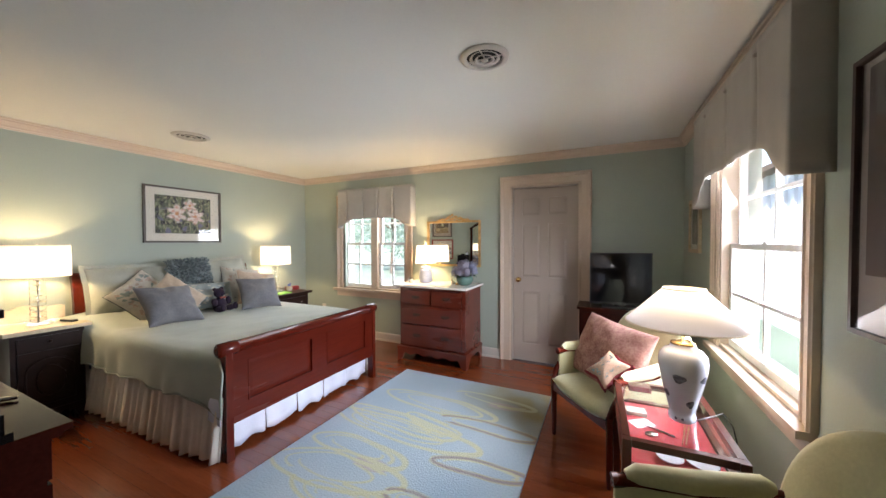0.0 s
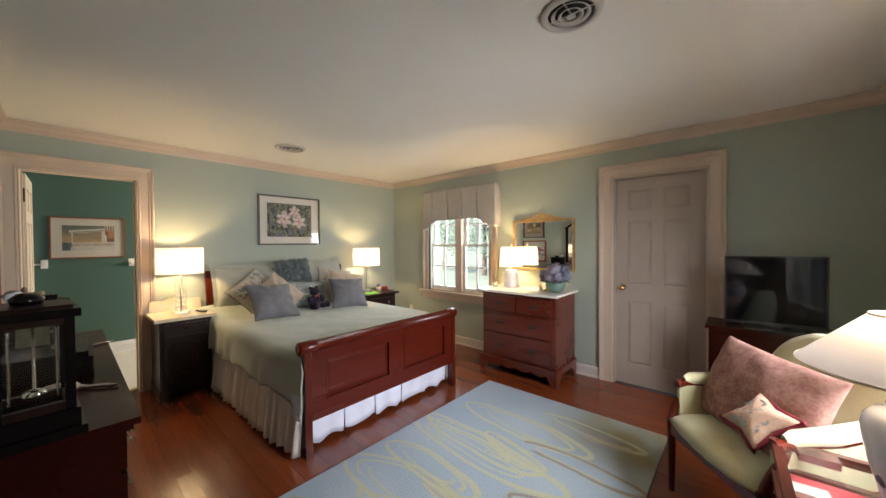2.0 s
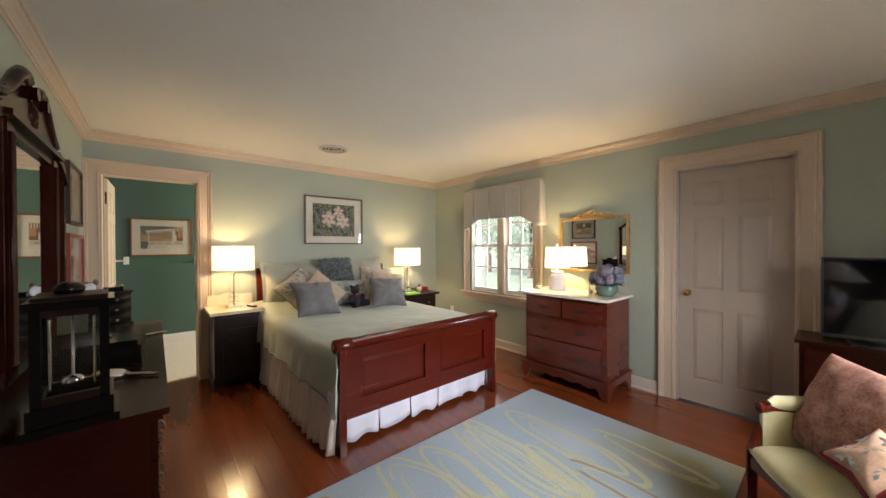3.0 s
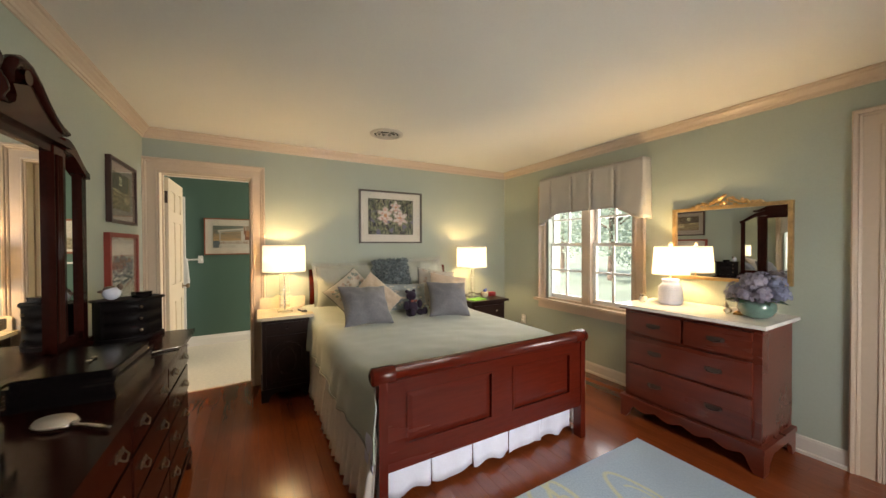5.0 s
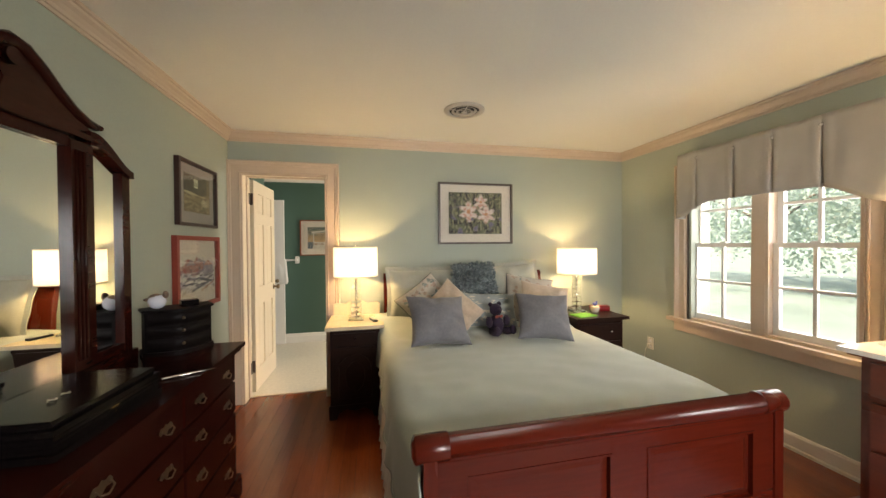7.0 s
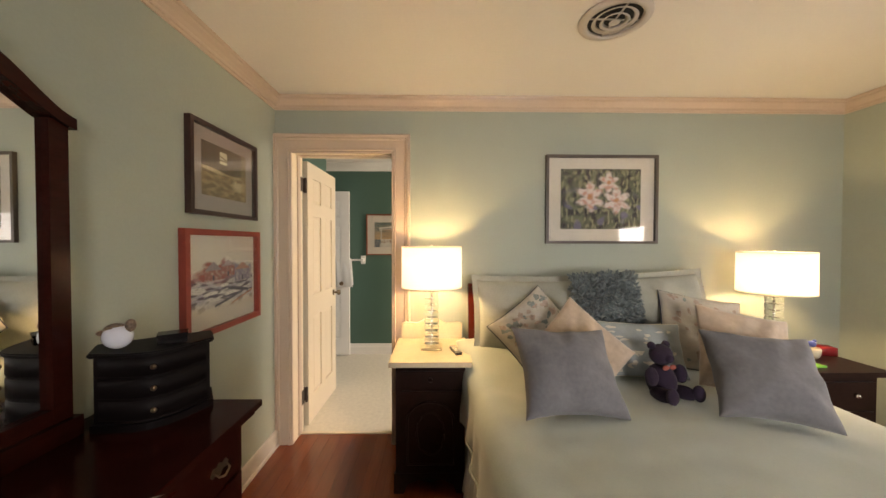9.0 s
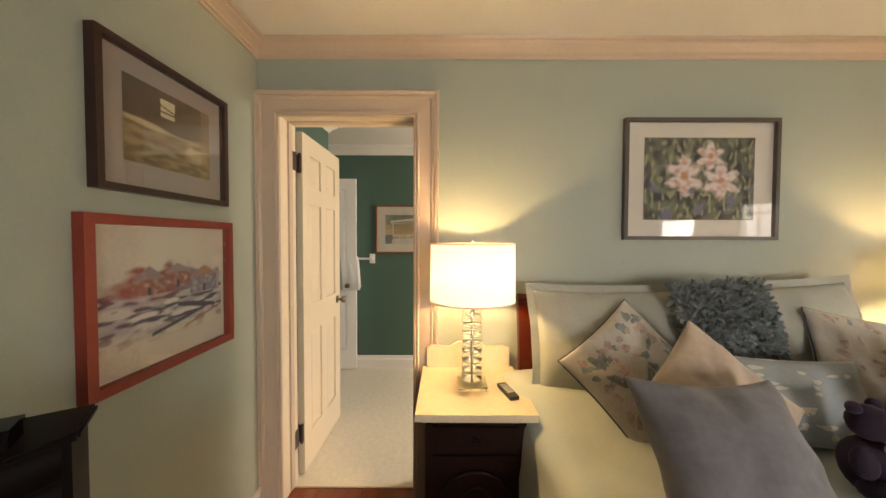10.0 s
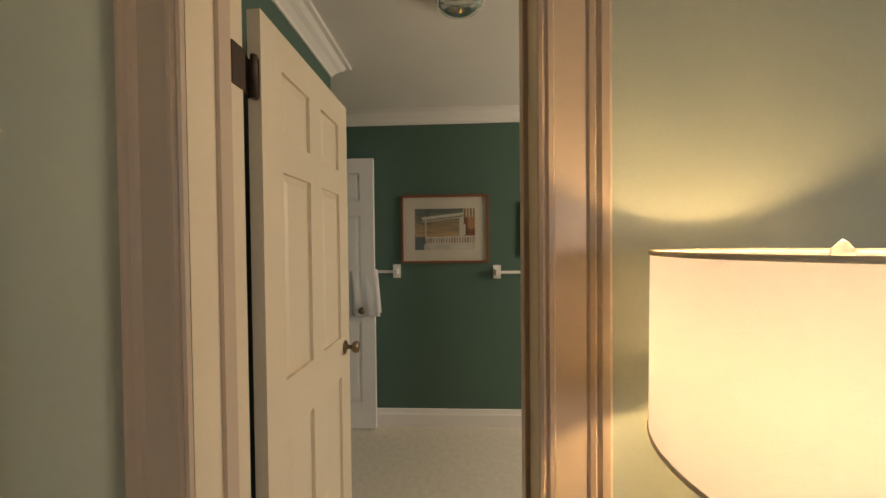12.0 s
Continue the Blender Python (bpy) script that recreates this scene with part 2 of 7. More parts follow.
def plate(outline, t0, t1, axis="y", bm=None):
    """A flat piece: its outline (u, z) is drawn across the axis and is solid from t0 to t1."""
    bm = bm or bmesh.new()

    def at(u, z, t):
        return {"y": (u, t, z), "x": (t, u, z), "z": (u, z, t)}[axis]
    a = [bm.verts.new(at(u, z, t0)) for u, z in outline]
    b = [bm.verts.new(at(u, z, t1)) for u, z in outline]
    bm.faces.new(list(reversed(a)))
    bm.faces.new(b)
    for i in range(len(a)):
        j = (i + 1) % len(a)
        bm.faces.new((a[i], a[j], b[j], b[i]))
    bmesh.ops.recalc_face_normals(bm, faces=bm.faces)
    return bm


def sweep(path, profile, bm=None, closed=False):
    """Carries a profile (inset, z) along a path in plan with mitred corners; inset goes to the left of the way."""
    bm = bm or bmesh.new()
    n = len(path)
    rings = []
    for i in range(n):
        p = Vector(path[i])
        ds = []
        if closed or i > 0:
            ds.append((p - Vector(path[i - 1])).normalized())
        if closed or i < n - 1:
            ds.append((Vector(path[(i + 1) % n]) - p).normalized())
        ns = [Vector((-d.y, d.x)) for d in ds]
        m = sum(ns, Vector((0, 0)))
        m = m / m.length
        m = m / max(0.2, m.dot(ns[0]))
        rings.append([bm.verts.new((p.x + m.x * u, p.y + m.y * u, z)) for u, z in profile])
    pairs = list(zip(rings, rings[1:])) + ([(rings[-1], rings[0])] if closed else [])
    k = len(profile)
    for r, s in pairs:
        for j in range(k):
            bm.faces.new((r[j], r[(j + 1) % k], s[(j + 1) % k], s[j]))
    if not closed:
        bm.faces.new(list(reversed(rings[0])))
        bm.faces.new(rings[-1])
    bmesh.ops.recalc_face_normals(bm, faces=bm.faces)
    return bm


def wall_mesh(axis, t0, t1, u0, u1, z0, z1, holes):
    """A wall across the axis, with rectangular holes (u0, u1, z0, z1) side by side."""
    rows, u = [], u0
    for a, b, c, d in sorted(holes):
        rows.append((u, a, z0, z1))
        if c > z0:
            rows.append((a, b, z0, c))
        rows.append((a, b, d, z1))
        u = b
    rows.append((u, u1, z0, z1))
    bm = bmesh.new()
    for a, b, c, d in rows:
        bm_box(bm, *((t0, t1, a, b) if axis == "x" else (a, b, t0, t1)), c, d)
    return bm

# ---- the room ----
XW, XE, YS, YN, H = -5.256, -0.335, 0.87, 4.76, 2.345
structure("wall_west", wall_mesh("x", XW - 0.17, XW, YS - 0.15, YN + 0.2, 0, H + 0.1, [(0.965, 1.667, 0, 2.0)]), M["wall"], "sage green painted wall with a doorway to the bathroom")
structure("wall_south", wall_mesh("y", YS - 0.15, YS, XW, XE + 0.2, 0, H + 0.1, [(-1.55, -0.5, 0, 2.05)]), M["wall"], "sage green painted wall behind the dresser")
structure("wall_north", wall_mesh("y", YN, YN + 0.2, XW, XE + 0.2, 0, H + 0.1, [(-4.44, -3.33, 0.70, 1.96), (-1.98, -1.255, 0, 2.0)]), M["wall"], "sage green painted wall with a double window and a door")
structure("wall_east", wall_mesh("x", XE, XE + 0.2, YS, YN, 0, H + 0.1, [(2.67, 3.68, 0.69, 1.96)]), M["wall"], "sage green painted wall with a window")
structure("ceiling", boxes((XW - 0.16, XE + 0.2, YS - 0.14, YN + 0.2, H, H + 0.08)), M["ceiling"], "off-white painted ceiling")
structure("subfloor", boxes((XW - 0.17, XE + 0.2, YS - 0.15, YN + 0.2, -0.12, -0.012)), M["groove"])

CROWN = [(0, 2.262), (0.008, 2.262), (0.010, 2.274), (0.018, 2.276), (0.020, 2.290), (0.032, 2.306), (0.046, 2.318), (0.049, 2.328), (0.060, 2.331), (0.064, 2.343), (0, 2.343)]
structure("crown_molding", sweep([(XW, YS), (XE, YS), (XE, YN), (XW, YN)], CROWN, closed=True), M["trim"], "beige painted crown molding")
BASE = [(0, 0), (0.022, 0), (0.022, 0.018), (0.014, 0.024), (0.014, 0.095), (0.008, 0.11), (0, 0.112)]
bm = sweep([(-0.4, YS), (XE, YS), (XE, YN), (-1.13, YN)], BASE)
sweep([(-2.105, YN), (XW, YN), (XW, 1.765)], BASE, bm)
sweep([(XW + 0.02, YS), (-1.65, YS)], BASE, bm)
structure("baseboard", bm, M["base"], "off-white painted baseboard")


def casing(name, axis, t, u0, u1, z0, z1, w, side, material, label, foot=True):
    """A moulded door or window casing round an opening, proud of the wall face t towards side."""
    prof = [(0, 0), (0, 0.011), (0.006, 0.014), (0.011, 0.010), (0.016, 0.017), (0.024, 0.018), (0.028, 0.012), (w - 0.042, 0.014), (w - 0.038, 0.020), (w - 0.030, 0.024),
            (w - 0.026, 0.020), (w - 0.020, 0.029), (w - 0.008, 0.032), (w - 0.004, 0.026), (w, 0.023), (w, 0)]
    bm = bmesh.new()
    if foot:
        corners = [(u0, z0, -1, 0), (u0, z1, -1, 1), (u1, z1, 1, 1), (u1, z0, 1, 0)]
    rings = []
    for u, z, du, dz in corners:
        ring = []
        for a, h in prof:
            uu, zz, tt = u + du * a, z + dz * a, t + side * h
            ring.append(bm.verts.new((uu, tt, zz) if axis == "y" else (tt, uu, zz)))
        rings.append(ring)
    for r, s in zip(rings, rings[1:]):
        for j in range(len(prof) - 1):
            bm.faces.new((r[j], r[j + 1], s[j + 1], s[j]))
    bm.faces.new(rings[0])
    bm.faces.new(rings[-1])
    bmesh.ops.recalc_face_normals(bm, faces=bm.faces)
    return structure(name, bm, material, label)


def jamb(name, axis, t0, t1, u0, u1, z0, z1, d, material, sill=False):
    rows = [(u0, u0 + d, z0, z1), (u1 - d, u1, z0, z1), (u0 + d, u1 - d, z1 - d, z1)]
    if sill:
        rows.append((u0 + d, u1 - d, z0, z0 + d))
    bm = bmesh.new()
    for a, b, c, e in rows:
        bm_box(bm, *((t0, t1, a, b) if axis == "x" else (a, b, t0, t1)), c, e)
    return structure(name, bm, material)


casing("door_casing_bath", "x", XW, 0.98, 1.652, 0, 1.977, 0.125, 1, M["trim"], "beige moulded casing of the bathroom doorway")
jamb("door_jamb_bath", "x", XW - 0.175, XW - 0.002, 0.965, 1.667, 0, 2.0, 0.015, M["cream"])
casing("door_casing_closet", "y", YN, -1.975, -1.26, 0, 1.99, 0.13, -1, M["trim"], "beige moulded casing of the closet door")
jamb("door_jamb_closet", "y", YN + 0.002, YN + 0.2, -1.98, -1.255, 0, 2.0, 0.018, M["door"])


def six_panel_leaf(name, w, h, t, material, label):
    """A six-panel leaf standing along +x from its hinge edge at the origin, thickness along y."""
    st, rail = 0.10, 0.11
    mid = w / 2
    zs = [(0.20, 0.80), (0.965, 1.57), (1.67, h - rail)]
    leaf = thing(name, label, "door")
    leaf["kind"] = "structure"
    bm = boxes((0, st, 0, t, 0, h), (w - st, w, 0, t, 0, h))
    prev = 0.0
    for a, b in zs + [(h, h)]:
        bm_box(bm, st, w - st, 0, t, prev, a)
        if b < h:
            bm_box(bm, mid - 0.045, mid + 0.045, 0, t, a, b)
        prev = b
    part("frame", bm, material, leaf)
    for a, b in zs:
        for x0, x1 in ((st, mid - 0.045), (mid + 0.045, w - st)):
            bm = bmesh.new()
            g = 0.028
            for y0, y1 in ((0.012, 0.004), (t - 0.012, t - 0.004)):
                o = [bm.verts.new(p) for p in ((x0, y0, a), (x1, y0, a), (x1, y0, b), (x0, y0, b))]
                i = [bm.verts.new(p) for p in ((x0 + g, y1, a + g), (x1 - g, y1, a + g), (x1 - g, y1, b - g), (x0 + g, y1, b - g))]
                for k in range(4):
                    bm.faces.new((o[k], o[(k + 1) % 4], i[(k + 1) % 4], i[k]))
                bm.faces.new(i)
            bmesh.ops.recalc_face_normals(bm, faces=bm.faces)
            part("panel", bm, material, leaf)
    return leaf


def knob(parent, x, z, t, material, label):
    bm = bmesh.new()
    for s, y in ((-1, 0.0), (1, t)):
        b2 = lathe([(0.0, 0), (0.028, 0), (0.028, 0.004), (0.010, 0.008), (0.009, 0.030), (0.020, 0.036), (0.026, 0.048), (0.022, 0.060), (0.0, 0.065)], 20)
        for v in b2.verts:
            v.co = Vector((x + v.co.x, y + s * v.co.z, z + v.co.y))
        me = bpy.data.meshes.new("tmp")
        b2.to_mesh(me)
        b2.free()
        bm.from_mesh(me)
        bpy.data.meshes.remove(me)
    bmesh.ops.recalc_face_normals(bm, faces=bm.faces)
    return part("knob", bm, material, parent, label)


door = six_panel_leaf("door_closet", 0.685, 1.975, 0.038, M["door"], "closed taupe six-panel closet door with a brass knob")
door.matrix_basis = pose(-1.96, YN + 0.045, 0.006)
knob(door, 0.06, 0.93, 0.038, M["brass"], "polished brass knob")
door = six_panel_leaf("door_bath", 0.64, 1.97, 0.036, M["cream"], "open cream six-panel bathroom door with a brass knob")
door.matrix_basis = pose(-5.475, 1.000, 0.006, 0, 0, 179.3)
knob(door, 0.58, 0.915, 0.036, M["old_brass"], "dull brass knob")
for z in (0.24, 1.79):
    bm = boxes((-0.003, -0.0005, 0.004, 0.036, z - 0.05, z + 0.05), (-0.044, -0.012, 0.026, 0.030, z - 0.05, z + 0.05), (-0.088, -0.042, 0.0145, 0.0195, z - 0.05, z + 0.05))
    tube([(-0.010, 0.012, z - 0.055), (-0.010, 0.012, z + 0.055)], 0.009, 10, bm)
    part("hinge", bm, M["iron"], door, "dark metal hinge")



# ---- windows ----
def sash(name, win, axis, t, d, u0, u1, z0, z1, meet_top):
    """A sash with two by two panes; t is its inner face and d its depth, outwards."""
    s = 0.035

    def bx(bm, a, b, c, e, t0=t, t1=t + d):
        bm_box(bm, *((t0, t1, a, b) if axis == "x" else (a, b, t0, t1)), c, e)
    bm = bmesh.new()
    bx(bm, u0, u0 + s, z0, z1)
    bx(bm, u1 - s, u1, z0, z1)
    bx(bm, u0 + s, u1 - s, z0, z0 + (0.03 if meet_top else 0.045))
    bx(bm, u0 + s, u1 - s, z1 - 0.03, z1)
    mid, zm = (u0 + u1) / 2, (z0 + z1) / 2 + (0.01 if not meet_top else 0)
    fr = part(name, bm, M["white"], win)
    bm = bmesh.new()
    bx(bm, mid - 0.010, mid + 0.010, z0 + 0.04, z1 - 0.03, t + 0.006, t + d - 0.006)
    bx(bm, u0 + s, mid - 0.010, zm - 0.010, zm + 0.010, t + 0.006, t + d - 0.006)
    bx(bm, mid + 0.010, u1 - s, zm - 0.010, zm + 0.010, t + 0.006, t + d - 0.006)
    part("muntin", bm, M["white"], fr)
    g = t + d / 2
    for a, b in ((u0 + s, mid - 0.011), (mid + 0.011, u1 - s)):
        for c, e in ((z0 + 0.03, zm - 0.011), (zm + 0.011, z1 - 0.03)):
            bm = bmesh.new()
            bx(bm, a, b, c, e, g - 0.001, g + 0.001)
            p = part("pane", bm, M["pane"], fr)
            p.visible_shadow = False


def window(name, axis, t, openings, z0, z1, label, c0, c1, flip):
    win = thing(name, label, "window")
    win["kind"] = "structure"
    for u0, u1 in openings:
        def bx(bm, a, b, c, e, t0, t1):
            bm_box(bm, *((t0, t1, a, b) if axis == "x" else (a, b, t0, t1)), c, e)
        bm = bmesh.new()
        bx(bm, u0, u0 + 0.018, z0, z1, t, t + 0.13)
        bx(bm, u1 - 0.018, u1, z0, z1, t, t + 0.13)
        bx(bm, u0 + 0.018, u1 - 0.018, z1 - 0.018, z1, t, t + 0.13)
        bx(bm, u0 + 0.018, u1 - 0.018, z0, z0 + 0.02, t, t + 0.16)
        part("window_frame", bm, M["trim"], win)
        zm = (z0 + z1) / 2 + 0.015
        sash("lower_sash", win, axis, t + 0.045, 0.034, u0 + 0.018, u1 - 0.018, z0 + 0.02, zm + 0.018, False)
        sash("upper_sash", win, axis, t + 0.083, 0.034, u0 + 0.018, u1 - 0.018, zm - 0.016, z1 - 0.018, True)
        m = (u0 + u1) / 2
        bm = bmesh.new()
        bx(bm, m - 0.025, m + 0.025, zm + 0.018, zm + 0.030, t + 0.05, t + 0.075)
        part("sash_lock", bm, M["white"], win)
    return win


structure("window_mullion", boxes((-3.958, -3.888, YN - 0.004, YN + 0.12, 0.70, 1.96)), M["trim"], "beige mullion post between the two windows")
window("window_north", "y", YN, [(-4.478, -3.958), (-3.888, -3.405)], 0.70, 1.96, "pair of white double-hung windows in beige frames", -4.55, -3.22, 1)
window("window_east", "x", XE, [(2.67, 3.68)], 0.69, 1.96, "white double-hung window in a beige frame", 2.56, 3.8, 1)
casing("window_casing_north", "y", YN, -4.478, -3.405, 0.70, 1.95, 0.11, -1, M["trim"], "beige moulded casing of the double window")
casing("window_casing_east", "x", XE, 2.67, 3.68, 0.69, 1.95, 0.11, -1, M["trim"], "beige moulded casing of the window")
bm = finish(boxes((-4.64, -3.24, YN - 0.055, YN - 0.001, 0.668, 0.699)), 0.006)
bm_box(bm, -4.59, -3.29, YN - 0.018, YN - 0.001, 0.585, 0.667)
structure("window_sill_north", bm, M["trim"], "beige painted window sill with an apron")
bm = finish(boxes((XE - 0.060, XE - 0.001, 2.565, 3.80, 0.658, 0.689)), 0.006)
bm_box(bm, XE - 0.018, XE - 0.001, 2.575, 3.79, 0.585, 0.657)
structure("window_sill_east", bm, M["trim"], "beige painted window sill with an apron")


def valance(name, axis, wall, side, u0, u1, z_end, z_mid, ztop, pleats, label):
    """A box-pleated cloth valance on a board: returns at the ends, inverted pleats along the front, an arched hem."""
    v = thing(name, label, "valance")
    proj = 0.115
    pts = [(u0, 0.002, 0), (u0, 0.03, 0), (u0, 0.06, 0), (u0 + 0.002, proj, 0)]
    n = 200
    for i in range(1, n):
        u = u0 + (u1 - u0) * i / n
        off = proj + 0.002 * math.sin(u * 11)
        for q in pleats:
            off += 0.003 * math.exp(-((abs(u - q) - 0.03) / 0.02) ** 2)
        pts.append((u, off, 1))
    pts += [(u1 - 0.002, proj, 0), (u1, 0.06, 0), (u1, 0.03, 0), (u1, 0.002, 0)]
    bm = bmesh.new()
    rows = 14
    grid = []
    for u, off, fr in pts:
        e = min(u - u0, u1 - u) / 0.30
        e = max(0.0, min(1.0, e))
        zb = z_end + (z_mid - z_end) * (e * e * (3 - 2 * e))
        col = []
        for k in range(rows + 1):
            f = k / rows
            z = ztop + (zb - ztop) * f
            o = off + (0.005 * f * math.sin(u * 13 + 1) + 0.003 * f * math.sin(u * 37 + 4 * f) if fr else 0)
            for q in pleats:
                o -= 0.026 * min(1.0, 1.6 * f) * math.exp(-((u - q) / (0.004 + 0.004 * f)) ** 2) * fr
            w = 0.012 * f * (1 if u > (u0 + u1) / 2 else -1) * (0 if fr else 1)
            p = (u + w, wall + side * o, z) if axis == "y" else (wall + side * o, u + w, z)
            col.append(bm.verts.new(p))
        grid.append(col)
    for a, b in zip(grid, grid[1:]):
        for k in range(rows):
            f = bm.faces.new((a[k], b[k], b[k + 1], a[k + 1]))
            f.smooth = True
    cloth = part("cloth", bm, M["valance"], v)
    mod = cloth.modifiers.new("thickness", "SOLIDIFY")
    mod.thickness = 0.003
    a, b = sorted((wall, wall + side * (proj - 0.02)))
    if axis == "y":
        bm = boxes((u0 + 0.01, u1 - 0.01, a + 0.001, b, ztop - 0.025, ztop - 0.003))
    else:
        bm = boxes((a, b - 0.001, u0 + 0.01, u1 - 0.01, ztop - 0.025, ztop - 0.003))
    part("board", bm, M["white"], v)
    for q in pleats:
        bm = bmesh.new()
        c = (q, wall + side * (proj + 0.002), ztop - 0.055) if axis == "y" else (wall + side * (proj + 0.002), q, ztop - 0.055)
        bmesh.ops.create_uvsphere(bm, u_segments=10, v_segments=6, radius=0.011, matrix=Matrix.Translation(c))
        part("covered_button", bm, M["valance"], v)
    return v


valance("window_valance", "y", YN, -1, -4.47, -3.255, 1.575, 1.695, 2.115, (-4.30, -4.02, -3.775, -3.53), "grey box-pleated valance over the double window")
valance("window_valance", "x", XE, -1, 2.50, 3.86, 1.60, 1.765, 2.215, (2.80, 3.18, 3.56), "grey box-pleated valance over the side window")

# ---- bathroom seen through the doorway ----
BX, BC = -7.115, 0.838
bm = wall_mesh("x", BX - 0.12, BX, 0.15, 3.7, 0, H + 0.1, [])
structure("bath_wall_far", bm, M["bath"], "deep green bathroom wall")
structure("bath_wall_south", boxes((-6.38, XW - 0.17, BC - 0.12, BC, 0, H + 0.1)), M["bath"])
structure("bath_wall_recess", boxes((BX, -6.38, 0.15, 0.25, 0, H + 0.1), (-6.38, -6.28, 0.15, BC - 0.12, 0, H + 0.1)), M["bath"])
structure("bath_wall_north", wall_mesh("y", 3.6, 3.72, BX, XW - 0.17, 0, H + 0.1, [(-6.7, -5.8, 1.0, 2.0)]), M["bath"])
structure("bath_wall_east", boxes((XW - 0.18, XW - 0.171, 1.672, 3.6, 0, H + 0.05), (XW - 0.18, XW - 0.171, BC, 0.960, 0, H + 0.05), (XW - 0.18, XW - 0.171, 0.960, 1.672, 2.005, H + 0.05)), M["bath"])
structure("bath_ceiling", boxes((BX, XW - 0.18, 0.25, 3.6, H, H + 0.08)), M["white"], "white bathroom ceiling")
structure("bath_floor", boxes((BX, XW - 0.125, 0.25, 3.6, -0.10, 0.0)), M["tile"], "speckled cream vinyl bathroom floor")
structure("threshold", finish(boxes((XW - 0.135, XW - 0.115, 0.98, 1.652, 0.0005, 0.008)), 0.003), M["cream"])
structure("door_stop_bath", boxes((XW - 0.118, XW - 0.080, 0.965, 0.990, 0.009, 1.99), (XW - 0.118, XW - 0.080, 1.642, 1.667, 0.009, 1.99), (XW - 0.118, XW - 0.080, 0.990, 1.642, 1.978, 1.992)), M["trim"], "beige door stop strip inside the doorway")
WB = [(0, 0), (0.018, 0), (0.018, 0.085), (0.012, 0.10), (0.008, 0.125), (0, 0.128)]
WC = [(0, 2.252), (0.008, 2.252), (0.012, 2.268), (0.03, 2.29), (0.05, 2.305), (0.065, 2.325), (0.085, 2.328), (0.088, 2.343), (0, 2.343)]
loop = [(BX, 0.25), (-6.38, 0.25), (-6.38, BC), (XW - 0.18, BC), (XW - 0.18, 3.6), (BX, 3.6)]
structure("bath_crown_molding", sweep(loop, WC, closed=True), M["white"], "white crown molding of the bathroom")
bm = sweep([(XW - 0.18, 1.67), (XW - 0.18, 3.6), (BX, 3.6), (BX, 0.25), (-6.38, 0.25), (-6.38, BC), (-5.46, BC)], WB)
structure("bath_baseboard", bm, M["white"], "white bathroom baseboard")
door = six_panel_leaf("door_linen", 0.64, 1.985, 0.036, M["white"], "open white six-panel door folded back against the green wall")
door.matrix_basis = pose(BX + 0.075, 0.25, 0.008, 0, 0, 90)
knob(door, 0.56, 0.88, 0.036, M["old_brass"], "dull brass knob")
area("daylight_bath", (-6.25, 3.58, 1.5), (-6.4, 1.0, 0.4), 0.85, 0.95, 12.5, (1.0, 0.95, 0.87))


def towel_bar(y0, y1, z, label):
    bar = thing("towel_bar", label, "towel bar", group="white towel bars on the green wall")
    for y in (y0, y1):
        bm = finish(boxes((BX + 0.001, BX + 0.010, y - 0.028, y + 0.028, z - 0.05, z + 0.05)), 0.004)
        part("mount", bm, M["white"], bar)
        bm = finish(boxes((BX + 0.010, BX + 0.075, y - 0.016, y + 0.016, z - 0.018, z + 0.018)), 0.005)
        part("post", bm, M["white"], bar)
    part("rail", boxes((BX + 0.045, BX + 0.060, y0 + 0.016, y1 - 0.016, z - 0.010, z + 0.010)), M["white"], bar)
    return bar


towel_bar(0.42, 1.045, 1.165, "white towel bar behind the folded-back door")
towel_bar(1.79, 2.40, 1.155, "white towel bar with a square mount on the green wall")
bm = bmesh.new()
M["towel"] = mat("white_terry_towel", (0.72, 0.72, 0.70), 0.9, vary=0.05, fine=200, bump=0.002)
pts = [(BX + 0.036, 0.86), (BX + 0.034, 1.10), (BX + 0.038, 1.17), (BX + 0.052, 1.184), (BX + 0.068, 1.17), (BX + 0.078, 1.05), (BX + 0.090, 0.84)]
rows = []
for i in range(9):
    y = 0.72 + 0.200 * i / 8
    rows.append([bm.verts.new((x + 0.005 * math.sin(i * 1.7 + z * 6), y + 0.012 * math.sin(z * 9), z)) for x, z in pts])
for a, b in zip(rows, rows[1:]):
    for k in range(len(pts) - 1):
        bm.faces.new((a[k], a[k + 1], b[k + 1], b[k])).smooth = True
tow = solid("hand_towel", bm, M["towel"], "white terry hand towel hanging over the towel bar", "towel")
tow.modifiers.new("thick", "SOLIDIFY").thickness = 0.006
lamp = thing("ceiling_light", "round clear-glass flush ceiling light with a white base in the bathroom", "ceiling light", (-5.96, 1.52, H))
part("base_plate", lathe([(0, -0.001), (0.075, -0.001), (0.075, -0.012), (0, -0.012)], 32), M["white"], lamp)
part("glass_bowl", lathe([(0.066, -0.012), (0.090, -0.014), (0.094, -0.024), (0.082, -0.044), (0.045, -0.058), (0, -0.062)], 32), M["crystal"], lamp, "clear ribbed glass bowl")
part("finial", lathe([(0, -0.062), (0.008, -0.064), (0.006, -0.071), (0, -0.074)], 16), M["brass"], lamp)

